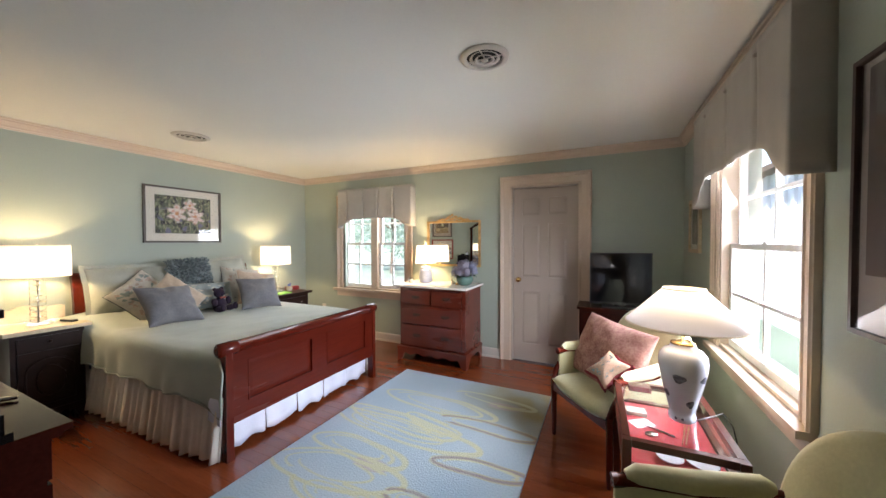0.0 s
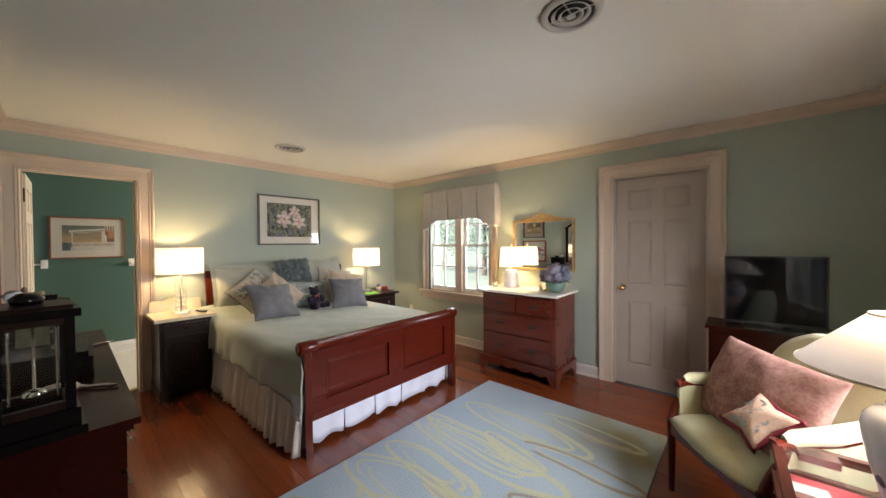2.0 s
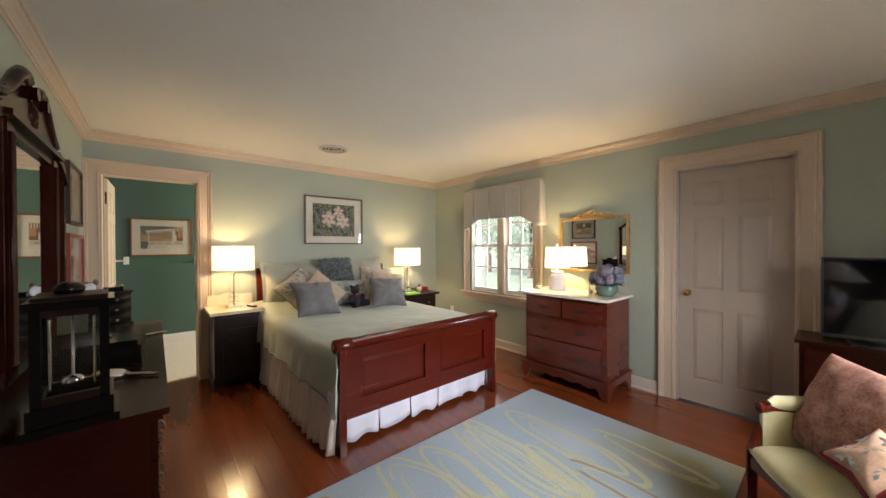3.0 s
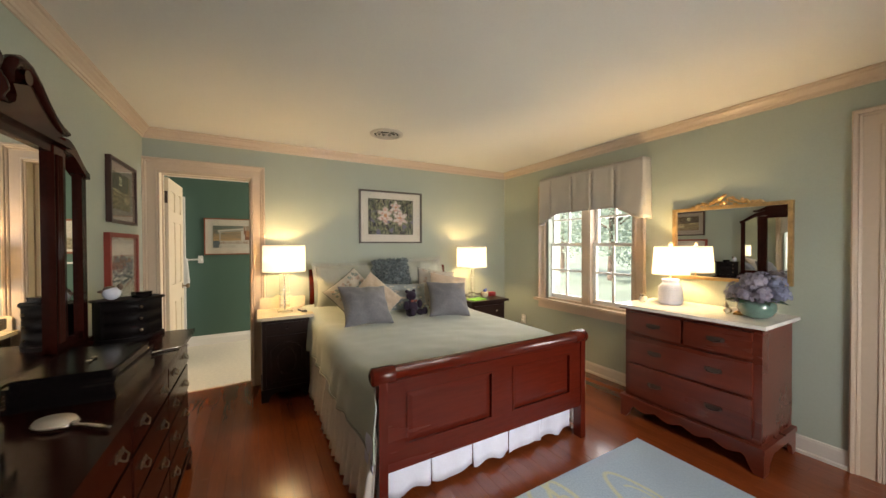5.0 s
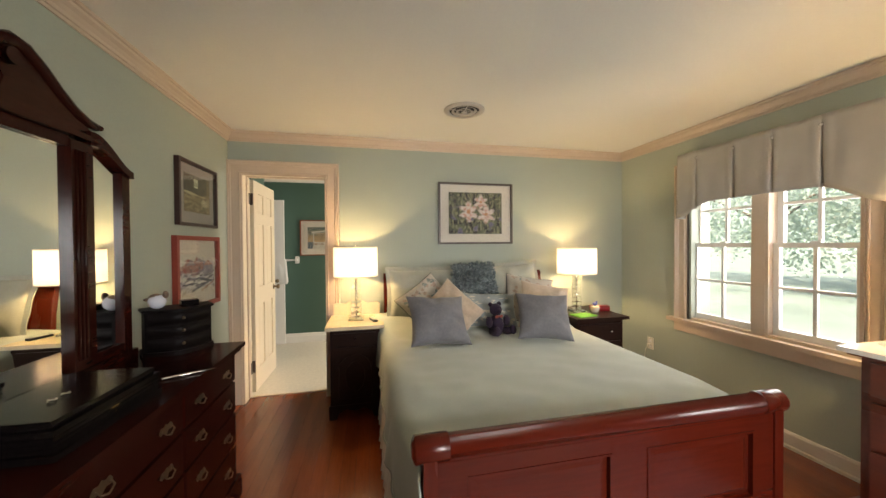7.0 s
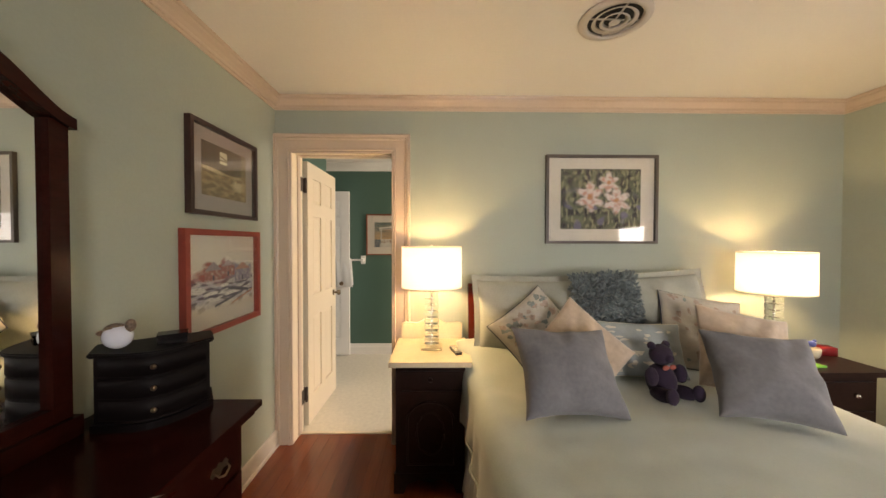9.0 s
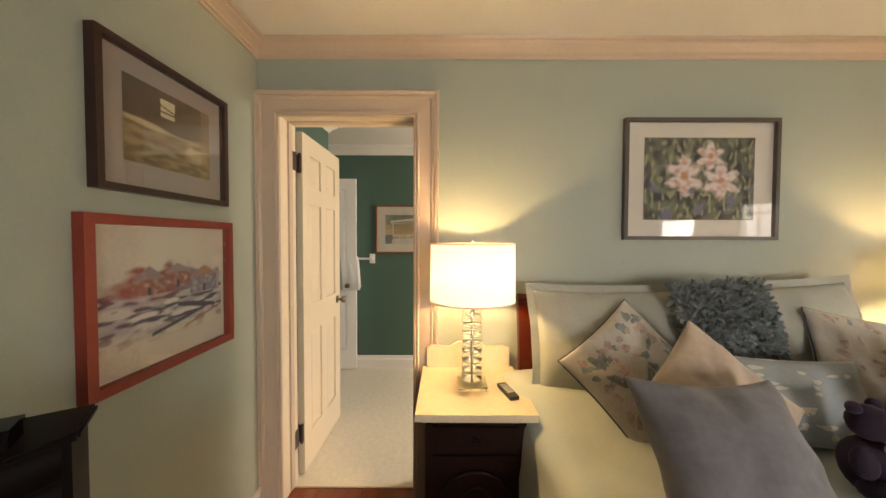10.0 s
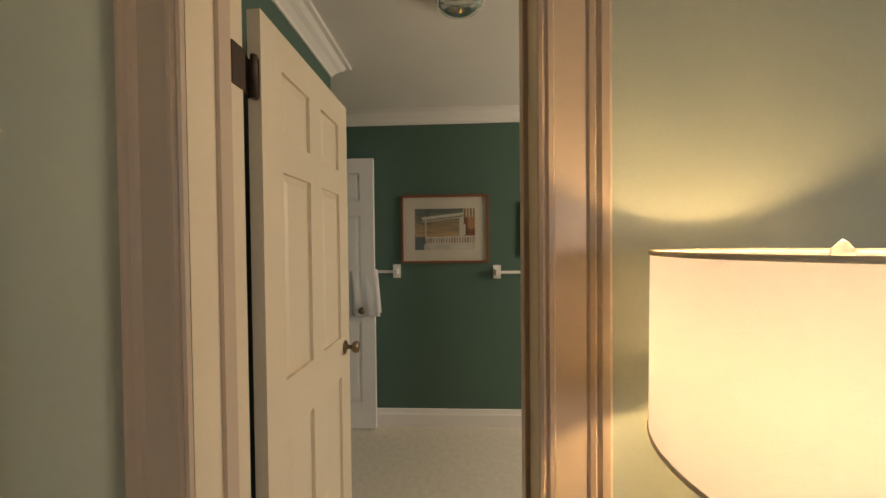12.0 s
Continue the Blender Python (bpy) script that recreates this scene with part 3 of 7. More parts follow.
# ---- hall behind the walker, plain ----
structure("hall_wall", boxes((-2.1, -0.0, -0.85, -0.75, 0, 2.4), (-2.1, -2.0, -0.75, YS - 0.15, 0, 2.4), (-0.1, 0.0, -0.75, YS - 0.15, 0, 2.4)), M["wall"])
structure("hall_ceiling", boxes((-2.1, 0.0, -0.85, YS - 0.15, 2.3, 2.4)), M["ceiling"])
structure("hall_floor", boxes((-2.1, 0.0, -0.85, YS, -0.1, -0.001)), M["floor"])
casing("door_casing_hall", "y", YS, -1.545, -0.505, 0, 2.04, 0.12, 1, M["trim"], "beige moulded casing of the hall doorway")
jamb("door_jamb_hall", "y", YS - 0.15, YS - 0.001, -1.55, -0.5, 0, 2.05, 0.015, M["trim"])

# ---- outside ----
M["grass"] = mat("lawn_grass", (0.12, 0.165, 0.13), 0.9, vary=0.3, scale=0.6, fine=9, bump=0.02)
M["leaf"] = mat("tree_leaves", (0.25, 0.32, 0.28), 0.6, vary=0.12, scale=1.5, fine=6)
ln, ll = M["leaf"].node_tree.nodes, M["leaf"].node_tree.links
thin, both = ln.new("ShaderNodeBsdfTranslucent"), ln.new("ShaderNodeMixShader")
thin.inputs["Color"].default_value, both.inputs[0].default_value = (0.34, 0.44, 0.33, 1), 0.45
ll.new(ln["Principled BSDF"].outputs[0], both.inputs[1])
ll.new(thin.outputs[0], both.inputs[2])
ll.new(both.outputs[0], ln["Material Output"].inputs["Surface"])
M["bark"] = mat("bark", (0.10, 0.075, 0.055), 0.9, vary=0.3, scale=8, bump=0.01)
structure("ground", boxes((-300, 300, YN + 0.2, 600, -0.75, -0.55), (XE + 0.2, 300, -300, YN + 0.2, -0.75, -0.55), (-300, XE + 0.2, -300, -0.9, -0.75, -0.55), (-300, -7.3, -0.9, YN + 0.2, -0.75, -0.55)), M["grass"], "mown green lawn")


structure("backdrop", boxes((-90, 60, 70, 70.5, -1, 13)), mat("far_woods", (0.18, 0.24, 0.21), 0.9, vary=0.6, scale=0.35, fine=2.0), "hazy green woods far beyond the lawn")
M["clap"] = mat("weathered_pale_clapboard", (0.50, 0.53, 0.56), 0.6, vary=0.08)
porch = thing("neighbour_house", "white board-and-batten house wall standing beyond the side window", "house", (2.6, 0, -0.55))
wl = part("wall", boxes((0, 0.2, -7.0, 26.0, 0, 3.6)), M["clap"], porch)
for k in range(48):
    part("batten", boxes((-0.060, -0.001, -6.9 + k * 0.42, -6.77 + k * 0.42, 0.1, 3.5)), M["clap"], wl)
part("base_board", boxes((-0.080, -0.0605, -6.95, 14.0, 0.0, 0.30)), M["clap"], wl)
part("roof", plate([(-0.35, 3.5), (0.35, 3.5), (2.8, 4.9), (2.8, 5.0), (-0.35, 3.62)], -7.2, 26.3, "y"), M["bark"], porch)


def tree(x, y, h, r, seed, label):
    rnd = random.Random(seed)
    t = thing("tree", label, "tree", (x, y, -0.56), group="trees beyond the lawn")
    bm = tube([(0, 0, 0), (0.05, 0.02, h * 0.25), (-0.04, 0.05, h * 0.5), (0.02, 0, h * 0.8)], [0.16, 0.12, 0.08, 0.03], 10)
    for k in range(7):
        a, z = rnd.uniform(0, 6.28), h * rnd.uniform(0.3, 0.6)
        tube([(0, 0, z), (math.cos(a) * r * 0.4, math.sin(a) * r * 0.4, z + h * 0.12), (math.cos(a) * r * 0.75, math.sin(a) * r * 0.75, z + h * 0.22)], [0.07, 0.045, 0.015], 6, bm)
    part("trunk", bm, M["bark"], t)
    vs, fs = [], []
    clumps = []
    for k in range(34):
        a, e, q = rnd.uniform(0, 6.28), rnd.uniform(-1.2, 1.2), rnd.uniform(0.45, 1.0)
        clumps.append((math.cos(a) * math.cos(e) * r * q, math.sin(a) * math.cos(e) * r * q, h * 0.47 + math.sin(e) * h * 0.40 * q, rnd.uniform(0.5, 0.95) * r * 0.42))
    for cx, cy, cz, cr in clumps:
        for j in range(170):
            v = Vector((rnd.gauss(0, 1), rnd.gauss(0, 1), rnd.gauss(0, 0.8)))
            v = v.normalized() * cr * rnd.uniform(0.5, 1.05)
            c = Vector((cx, cy, cz)) + v
            a = Vector((rnd.gauss(0, 1), rnd.gauss(0, 1), rnd.gauss(0, 1))).normalized() * 0.085
            b = a.cross(Vector((rnd.gauss(0, 1), rnd.gauss(0, 1), rnd.gauss(0, 1)))).normalized() * 0.055
            n0 = len(vs)
            vs += [c - a, c + b, c + a, c - b]
            fs.append((n0, n0 + 1, n0 + 2, n0 + 3))
    me = bpy.data.meshes.new("crown")
    me.from_pydata([tuple(v) for v in vs], [], fs)
    me.materials.append(M["leaf"])
    crown = new("crown", me)
    crown.parent = t
    return t


for i, (x, y, h, r) in enumerate(((-8.0, 19, 8.5, 3.8), (-3.9, 21.5, 9.5, 4.2), (0.6, 20.5, 8.5, 3.8), (-12.6, 18, 8.0, 3.8), (-11.5, 24, 10.0, 4.4), (-17.5, 20, 9.0, 3.8), (-5.9, 25, 11.0, 4.4))):
    tree(x, y, h, r, 100 + i, "leafy green tree standing at the edge of the lawn")


# ---- bed ----
bed = thing("bed", "mahogany sleigh bed with a rolled panelled footboard and pale sage bedding", "bed")
Y0, Y1 = 2.205, 3.700
# footboard
bm = boxes((-3.165, -3.120, Y0 + 0.045, Y0 + 0.155, 0.225, 0.665), (-3.165, -3.120, Y1 - 0.155, Y1 - 0.045, 0.225, 0.665), (-3.165, -3.120, 2.885, 3.055, 0.225, 0.665),
           (-3.165, -3.120, 2.36, 2.885, 0.600, 0.665), (-3.165, -3.120, 3.055, 3.545, 0.600, 0.665), (-3.165, -3.120, 2.36, 2.885, 0.225, 0.345), (-3.165, -3.120, 3.055, 3.545, 0.225, 0.345))
part("footboard_frame", bm, M["mahogany_x"], bed)
for a, b in ((2.36, 2.885), (3.055, 3.545)):
    bm = boxes((-3.158, -3.135, a, b, 0.345, 0.600))
    g = 0.03
    o = [bm.verts.new(p) for p in ((-3.135, a, 0.345), (-3.135, b, 0.345), (-3.135, b, 0.600), (-3.135, a, 0.600))]
    i = [bm.verts.new(p) for p in ((-3.131, a + g, 0.345 + g), (-3.131, b - g, 0.345 + g), (-3.131, b - g, 0.600 - g), (-3.131, a + g, 0.600 - g))]
    for k in range(4):
        bm.faces.new((o[k], o[(k + 1) % 4], i[(k + 1) % 4], i[k]))
    bm.faces.new(i)
    bmesh.ops.recalc_face_normals(bm, faces=bm.faces)
    part("footboard_panel", bm, M["mahogany_x"], bed)
    t = 0.009
    bm = boxes((-3.121, -3.1165, a - t, b + t, 0.345 - t, 0.345), (-3.121, -3.1165, a - t, b + t, 0.600, 0.600 + t), (-3.121, -3.1165, a - t, a, 0.345, 0.600), (-3.121, -3.1165, b, b + t, 0.345, 0.600))
    part("panel_molding", finish(bm, 0.003), M["mahogany_x"], bed)
for y in (Y0, Y1 - 0.045):
    bm = finish(boxes((-3.175, -3.112, y, y + 0.045, 0.0, 0.690)), 0.005)
    part("leg", bm, M["mahogany"], bed)
bm = tube([(-3.150, Y0 - 0.012, 0.702), (-3.150, Y1 + 0.012, 0.702)], 0.040, 24)
bm_box(bm, -3.165, -3.122, Y0 + 0.01, Y1 - 0.01, 0.655, 0.690)
part("top_roll", bm, M["mahogany_x"], bed)
for y, s in ((Y0 - 0.012, -1), (Y1 + 0.012, 1)):
    bm = tube([(-3.150, y - s * 0.10, 0.702), (-3.150, y - s * 0.095, 0.702), (-3.150, y + s * 0.010, 0.702), (-3.150, y + s * 0.016, 0.702), (-3.150, y + s * 0.022, 0.702)], [0.043, 0.045, 0.045, 0.038, 0.022], 24)
    part("roll_cap", bm, M["mahogany_x"], bed)
# headboard: a sleigh curve extruded across the bed
prof = [(-5.215, 0.30), (-5.150, 0.30), (-5.145, 0.60), (-5.150, 0.80), (-5.170, 0.98), (-5.190, 1.05), (-5.185, 1.085), (-5.205, 1.105), (-5.232, 1.095), (-5.240, 1.065), (-5.225, 1.03), (-5.195, 0.85), (-5.190, 0.60)]
part("headboard", plate([(x, z) for x, z in prof], 2.165, 3.74, "y"), M["mahogany"], bed)
for y in (2.165, 3.68):
    part("leg", boxes((-5.225, -5.155, y, y + 0.06, 0, 0.30)), M["mahogany"], bed)
part("side_rail", boxes((-5.15, -3.17, 2.225, 2.250, 0.22, 0.42)), M["mahogany"], bed)
part("side_rail", boxes((-5.15, -3.17, 3.655, 3.680, 0.22, 0.42)), M["mahogany"], bed)
matt = solid("mattress", finish(boxes((-5.13, -3.19, 2.255, 3.650, 0.22, 0.635)), 0.05, 3), M["mattress"], "thick white mattress under the pale sage coverlet", "mattress")


def pleated(path, z0, z1, step, depth, hem, seed, flare=0.012):
    """Cloth hanging in soft pleats along a path in plan."""
    rnd = random.Random(seed)
    bm = bmesh.new()
    cols = []
    ph = 0.0
    for a, b in zip(path, path[1:]):
        a, b = Vector(a), Vector(b)
        L = (b - a).length
        n = max(2, int(L / 0.010))
        d = (b - a) / L
        nn = Vector((d.y, -d.x))
        for i in range(n):
            ph += L / n * 6.283 / (step * (1 + 0.35 * noise.noise((i * 0.05, seed, 0))))
            w = math.sin(ph) + 0.35 * math.sin(2.3 * ph + seed)
            col = []
            for k in range(9):
                f = k / 8
                z = z1 + (z0 + hem * (0.5 + 0.5 * math.sin(ph * 0.31 + seed)) - z1) * f
                p = a + d * (L * i / n) + nn * (depth * w * (0.25 + 0.75 * f) + flare * f)
                col.append(bm.verts.new((p.x, p.y, z)))
            cols.append(col)
    for a, b in zip(cols, cols[1:]):
        for k in range(8):
            bm.faces.new((a[k], b[k], b[k + 1], a[k + 1])).smooth = True
    return bm


sk = thing("bed_skirt", "cream gathered cloth bed skirt hanging to the floor", "bed skirt")
ob = part("side_panel", pleated([(-5.08, 2.165), (-3.55, 2.172), (-3.135, 2.208)], 0.015, 0.44, 0.095, 0.020, 0.014, 3, 0.045), M["skirt"], sk)
ob.modifiers.new("thick", "SOLIDIFY").thickness = 0.003
ob = part("side_panel", pleated([(-3.19, 3.715), (-5.08, 3.735)], 0.015, 0.44, 0.095, 0.020, 0.014, 5, 0.045), M["skirt"], sk)
ob.modifiers.new("thick", "SOLIDIFY").thickness = 0.003
# foot panels: same skirt, with blue-white daylight from the side window as base colour
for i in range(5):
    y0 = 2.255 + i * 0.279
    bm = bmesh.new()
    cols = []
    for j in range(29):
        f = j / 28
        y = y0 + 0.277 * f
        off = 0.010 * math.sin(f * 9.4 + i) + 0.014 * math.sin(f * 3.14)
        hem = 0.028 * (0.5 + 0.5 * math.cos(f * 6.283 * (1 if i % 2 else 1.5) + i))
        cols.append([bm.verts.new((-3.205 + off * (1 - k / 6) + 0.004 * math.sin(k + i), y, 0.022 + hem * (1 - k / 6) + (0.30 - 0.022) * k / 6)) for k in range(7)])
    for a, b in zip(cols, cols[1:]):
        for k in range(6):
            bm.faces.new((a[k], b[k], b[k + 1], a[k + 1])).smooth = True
    ob = part("foot_panel", bm, M["skirt_foot"], sk, "foot cloth panel, blue-white window daylight put into its colour")
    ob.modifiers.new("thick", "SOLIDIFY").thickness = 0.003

# coverlet
bm = bmesh.new()
nx, sec = 90, []
for k in range(13):
    sec.append((2.148 - 0.010 * math.sin(k), 0.0, k / 12.0))
grid = []
for i in range(nx + 1):
    x = -5.14 + (5.14 - 3.172) * i / nx
    head = max(0.0, min(1.0, (-4.55 - x) / 0.45))
    head = head * head * (3 - 2 * head)
    foot = max(0.0, min(1.0, (x + 3.50) / 0.28))
    top = 0.665 + 0.085 * head - 0.012 * foot
    bulge = 0.085 * head * (0.8 + 0.2 * math.sin(x * 7))
    row = []
    for side in (0, 1):
        col = []
        for k in range(12):
            f = k / 12
            hem = 0.395 - 0.115 * foot * foot + 0.012 * math.sin(x * 9)
            z = hem + (top - 0.07 - hem) * f
            wave = 0.012 * (1 - f) * math.sin(x * 24 + 1.5 * math.sin(x * 7)) + 0.008 * noise.noise((x * 5, z * 6, side * 5))
            y = 2.135 + 0.055 * foot - bulge - wave - 0.018 * (1 - f)
            y = y if side == 0 else 5.90 - y
            col.append((x + 0.045 * foot * foot, y, z))
        for k in range(1, 7):
            a = k / 6 * math.pi / 2
            y = 2.135 + 0.055 * foot - bulge + (0.09 - 0.055 * foot) * (1 - math.cos(a))
            z = top - 0.07 + 0.07 * math.sin(a)
            col.append((x + 0.045 * foot * foot * (1 - k / 6) ** 2, y if side == 0 else 5.90 - y, z))
        row.append(col)
    mid = []
    for k in range(1, 40):
        y = 2.225 + (3.675 - 2.225) * k / 40
        w = 0.014 * noise.noise((x * 2.2, y * 2.6, 1.3)) + 0.007 * noise.noise((x * 9, y * 7, 4.0)) + 0.008 * math.sin((y - 2.2) / 1.5 * math.pi)
        w += 0.006 * math.exp(-((y - 2.95 - 0.1 * math.sin(x * 3)) / 0.02) ** 2) * head
        mid.append((x, y, top + w))
    grid.append([bm.verts.new(p) for p in row[0] + mid + list(reversed(row[1]))])
for a, b in zip(grid, grid[1:]):
    for k in range(len(a) - 1):
        bm.faces.new((a[k], b[k], b[k + 1], a[k + 1])).smooth = True
bmesh.ops.recalc_face_normals(bm, faces=bm.faces)
cov = solid("coverlet", bm, M["cover"], "pale sage quilted coverlet draped over the bed", "bedspread")
cov.modifiers.new("thick", "SOLIDIFY").thickness = 0.008
for side in (0, 1):
    pts = []
    for i in range(61):
        x = -5.12 + (5.12 - 3.18) * i / 60
        foot = max(0.0, min(1.0, (x + 3.50) / 0.28))
        head = max(0.0, min(1.0, (-4.55 - x) / 0.45))
        head = head * head * (3 - 2 * head)
        y = 2.135 + 0.055 * foot - 0.085 * head * (0.8 + 0.2 * math.sin(x * 7)) - 0.012 * math.sin(x * 24 + 1.5 * math.sin(x * 7)) - 0.018
        pts.append((x + 0.045 * foot * foot, y if side == 0 else 5.90 - y, 0.395 - 0.115 * foot * foot + 0.012 * math.sin(x * 9)))
    part("hem_binding", tube(pts, 0.006, 6), M["sham"], cov, "pale green bound hem")

M["floral"] = mat("floral_cushion_cloth", (0.45, 0.42, 0.36), 0.85, vary=0.12, scale=14, fine=60, bump=0.001)
M["floral_leaf"] = mat("printed_green_grey", (0.20, 0.24, 0.23), 0.85, vary=0.3, scale=30)
M["floral_pink"] = mat("printed_dusty_mauve", (0.40, 0.31, 0.26), 0.85, vary=0.3, scale=30)
M["beige"] = mat("beige_crushed_velvet", (0.46, 0.36, 0.27), 0.75, vary=0.14, scale=12, fine=50, bump=0.0015, sheen=0.4)
M["piping"] = mat("navy_piping", (0.03, 0.04, 0.07), 0.8)
M["fur"] = mat("slate_blue_shag", (0.15, 0.19, 0.195), 0.9, vary=0.4, scale=30, fine=90, sheen=0.3)
M["lumbar"] = mat("dusty_blue_cushion_cloth", (0.27, 0.31, 0.31), 0.85, vary=0.1, scale=12, fine=80, bump=0.001)
M["shell"] = mat("cream_printed_shell", (0.55, 0.52, 0.44), 0.85)
M["rose"] = mat("faded_rose_brocade", (0.27, 0.095, 0.075), 0.8, vary=0.28, scale=22, fine=90, color2=(0.42, 0.24, 0.19), bump=0.0015)
M["needle"] = mat("cream_needlepoint", (0.48, 0.32, 0.23), 0.9, vary=0.2, scale=30, fine=150, bump=0.0015)
M["crimson"] = mat("crimson_braid", (0.20, 0.012, 0.02), 0.85, vary=0.2, fine=200, bump=0.001)


def cushion(name, w, h, t, material, label, m, pipe=None, seed=0, flange=0.0, prints=None, pinch=0.07):
    """A soft cushion in its own xz plane, thick along y, with drawn-in sides and wrinkles. Its front is -y."""
    c = thing(name, label, "pillow")
    c.matrix_basis = m
    n = 30

    def at(u, v, s):
        x = w / 2 * u * (1 - pinch * (1 - v * v))
        z = h / 2 * v * (1 - pinch * (1 - u * u))
        q = max(0.0, (1 - u * u) * (1 - v * v)) ** 0.42
        wr = noise.noise((x * 9 + seed * 7, z * 9, s * 3.0)) * 0.020 + noise.noise((x * 24 + seed, z * 24, s)) * 0.006
        crease = 0.010 * math.sin(9 * math.atan2(v, u) + seed) * min(1.0, math.hypot(u, v)) ** 2
        return Vector((x, s * (t / 2 * q + (wr + crease) * q), z + 0.3 * wr * q))
    bm = bmesh.new()
    for s in (-1, 1):
        g = [[bm.verts.new(at(math.sin(-math.pi / 2 + math.pi * i / n), math.sin(-math.pi / 2 + math.pi * j / n), s)) for j in range(n + 1)] for i in range(n + 1)]
        for i in range(n):
            for j in range(n):
                f = bm.faces.new((g[i][j], g[i + 1][j], g[i + 1][j + 1], g[i][j + 1]))
                f.smooth = True
    bmesh.ops.remove_doubles(bm, verts=bm.verts, dist=0.0004)
    bmesh.ops.recalc_face_normals(bm, faces=bm.faces)
    part("cover", bm, material, c)
    edge = [at(u, v, 0) for u, v in [(-1 + 2 * k / 14, -1) for k in range(14)] + [(1, -1 + 2 * k / 14) for k in range(14)] + [(1 - 2 * k / 14, 1) for k in range(14)] + [(-1, 1 - 2 * k / 14) for k in range(15)]]
    if pipe:
        part("piping", tube(edge, 0.0035, 6), pipe, c)
    if flange:
        bm = bmesh.new()
        a = [bm.verts.new(p) for p in edge[:-1]]
        b = [bm.verts.new(Vector((p.x * (1 + 2 * flange / w), 0.004 * math.sin(k * 1.3), p.z * (1 + 2 * flange / h)))) for k, p in enumerate(edge[:-1])]
        for k in range(len(a)):
            bm.faces.new((a[k], a[(k + 1) % len(a)], b[(k + 1) % len(a)], b[k]))
        fl = part("flange", bm, material, c)
        fl.modifiers.new("thick", "SOLIDIFY").thickness = 0.006
    for mt, blobs_ in (prints or []):
        for u, v, ru, rv, ang in blobs_:
            bm = bmesh.new()
            cen = bm.verts.new(at(u, v, -1) + Vector((0, -0.0016, 0)))
            ring = []
            for k in range(16):
                a = k / 16 * 6.283
                rr = 1 + 0.14 * math.sin(3 * a + u * 9) + 0.12 * math.sin(5 * a + v * 7)
                du, dv = ru * rr * math.cos(a), rv * rr * math.sin(a)
                ring.append(bm.verts.new(at(u + du * math.cos(ang) - dv * math.sin(ang), v + du * math.sin(ang) + dv * math.cos(ang), -1) + Vector((0, -0.0012, 0))))
            for k in range(16):
                bm.faces.new((cen, ring[k], ring[(k + 1) % 16]))
            part("printed_motif", bm, mt, c)
    return c


def lay(x, y, z, lean=-22, roll=0, yaw=0):
    return pose(x, y, z, 0, 0, 90 + yaw) @ pose(0, 0, 0, lean, 0, 0) @ pose(0, 0, 0, 0, roll, 0)


def blobs(seed, n, lo, hi):
    r = random.Random(seed)
    return [(r.uniform(-0.85, 0.85), r.uniform(-0.85, 0.85), r.uniform(lo, hi), r.uniform(lo, hi) * 0.6, r.uniform(0, 3)) for _ in range(n)]


cushion("pillow_sham", 0.72, 0.44, 0.22, M["sham"], "pale green flanged pillow sham against the headboard", lay(-5.035, 2.57, 0.925, -16), pipe=M["lumbar"], seed=1, flange=0.035, pinch=0.04)
cushion("pillow_sham", 0.68, 0.46, 0.22, M["sham"], "pale green flanged pillow sham against the headboard", lay(-5.00, 3.27, 0.945, -18, -3), pipe=M["lumbar"], seed=2, flange=0.035, pinch=0.04)
cushion("floral_cushion", 0.42, 0.42, 0.13, M["floral"], "cream floral cushion with navy piping standing on its corner", lay(-4.83, 2.53, 0.865, -30, -35, 6), M["piping"], 3, prints=[(M["floral_leaf"], blobs(3, 46, 0.05, 0.15)), (M["floral_pink"], blobs(4, 46, 0.04, 0.13))])
cushion("velvet_cushion", 0.40, 0.40, 0.12, M["beige"], "beige crushed-velvet cushion standing on its corner", lay(-4.60, 2.66, 0.845, -30, -42, 4), None, 4)
cushion("floral_cushion", 0.43, 0.43, 0.13, M["floral"], "cream coral-print cushion with a dark piped edge", lay(-4.80, 3.42, 0.875, -26, 10, -6), M["piping"], 5, prints=[(M["floral_pink"], blobs(6, 44, 0.04, 0.12)), (M["floral_leaf"], blobs(8, 4, 0.04, 0.08))])
cushion("velvet_cushion", 0.40, 0.40, 0.12, M["beige"], "beige crushed-velvet cushion behind the grey one", lay(-4.54, 3.42, 0.855, -28, 12, -8), None, 6)
cushion("lumbar_cushion", 0.50, 0.28, 0.13, M["lumbar"], "dusty blue lumbar cushion with a cream print", lay(-4.69, 2.99, 0.825, -24, 3), M["shell"], 7, prints=[(M["shell"], blobs(9, 34, 0.05, 0.11))])
cushion("grey_cushion", 0.43, 0.38, 0.21, M["grey_pillow"], "blue-grey velvet cushion leaning on the others", lay(-4.37, 2.51, 0.838, -38, 4, 8), None, 8, pinch=0.13)
cushion("grey_cushion", 0.39, 0.36, 0.20, M["grey_pillow"], "blue-grey velvet cushion leaning on the others", lay(-4.30, 3.28, 0.838, -36, 3, -14), None, 9, pinch=0.12)
fur = cushion("shag_cushion", 0.38, 0.34, 0.14, M["fur"], "slate blue shaggy cushion at the headboard", lay(-4.93, 2.955, 1.025, -16, -2), None, 10)
rnd = random.Random(4)
vs, fs = [], []
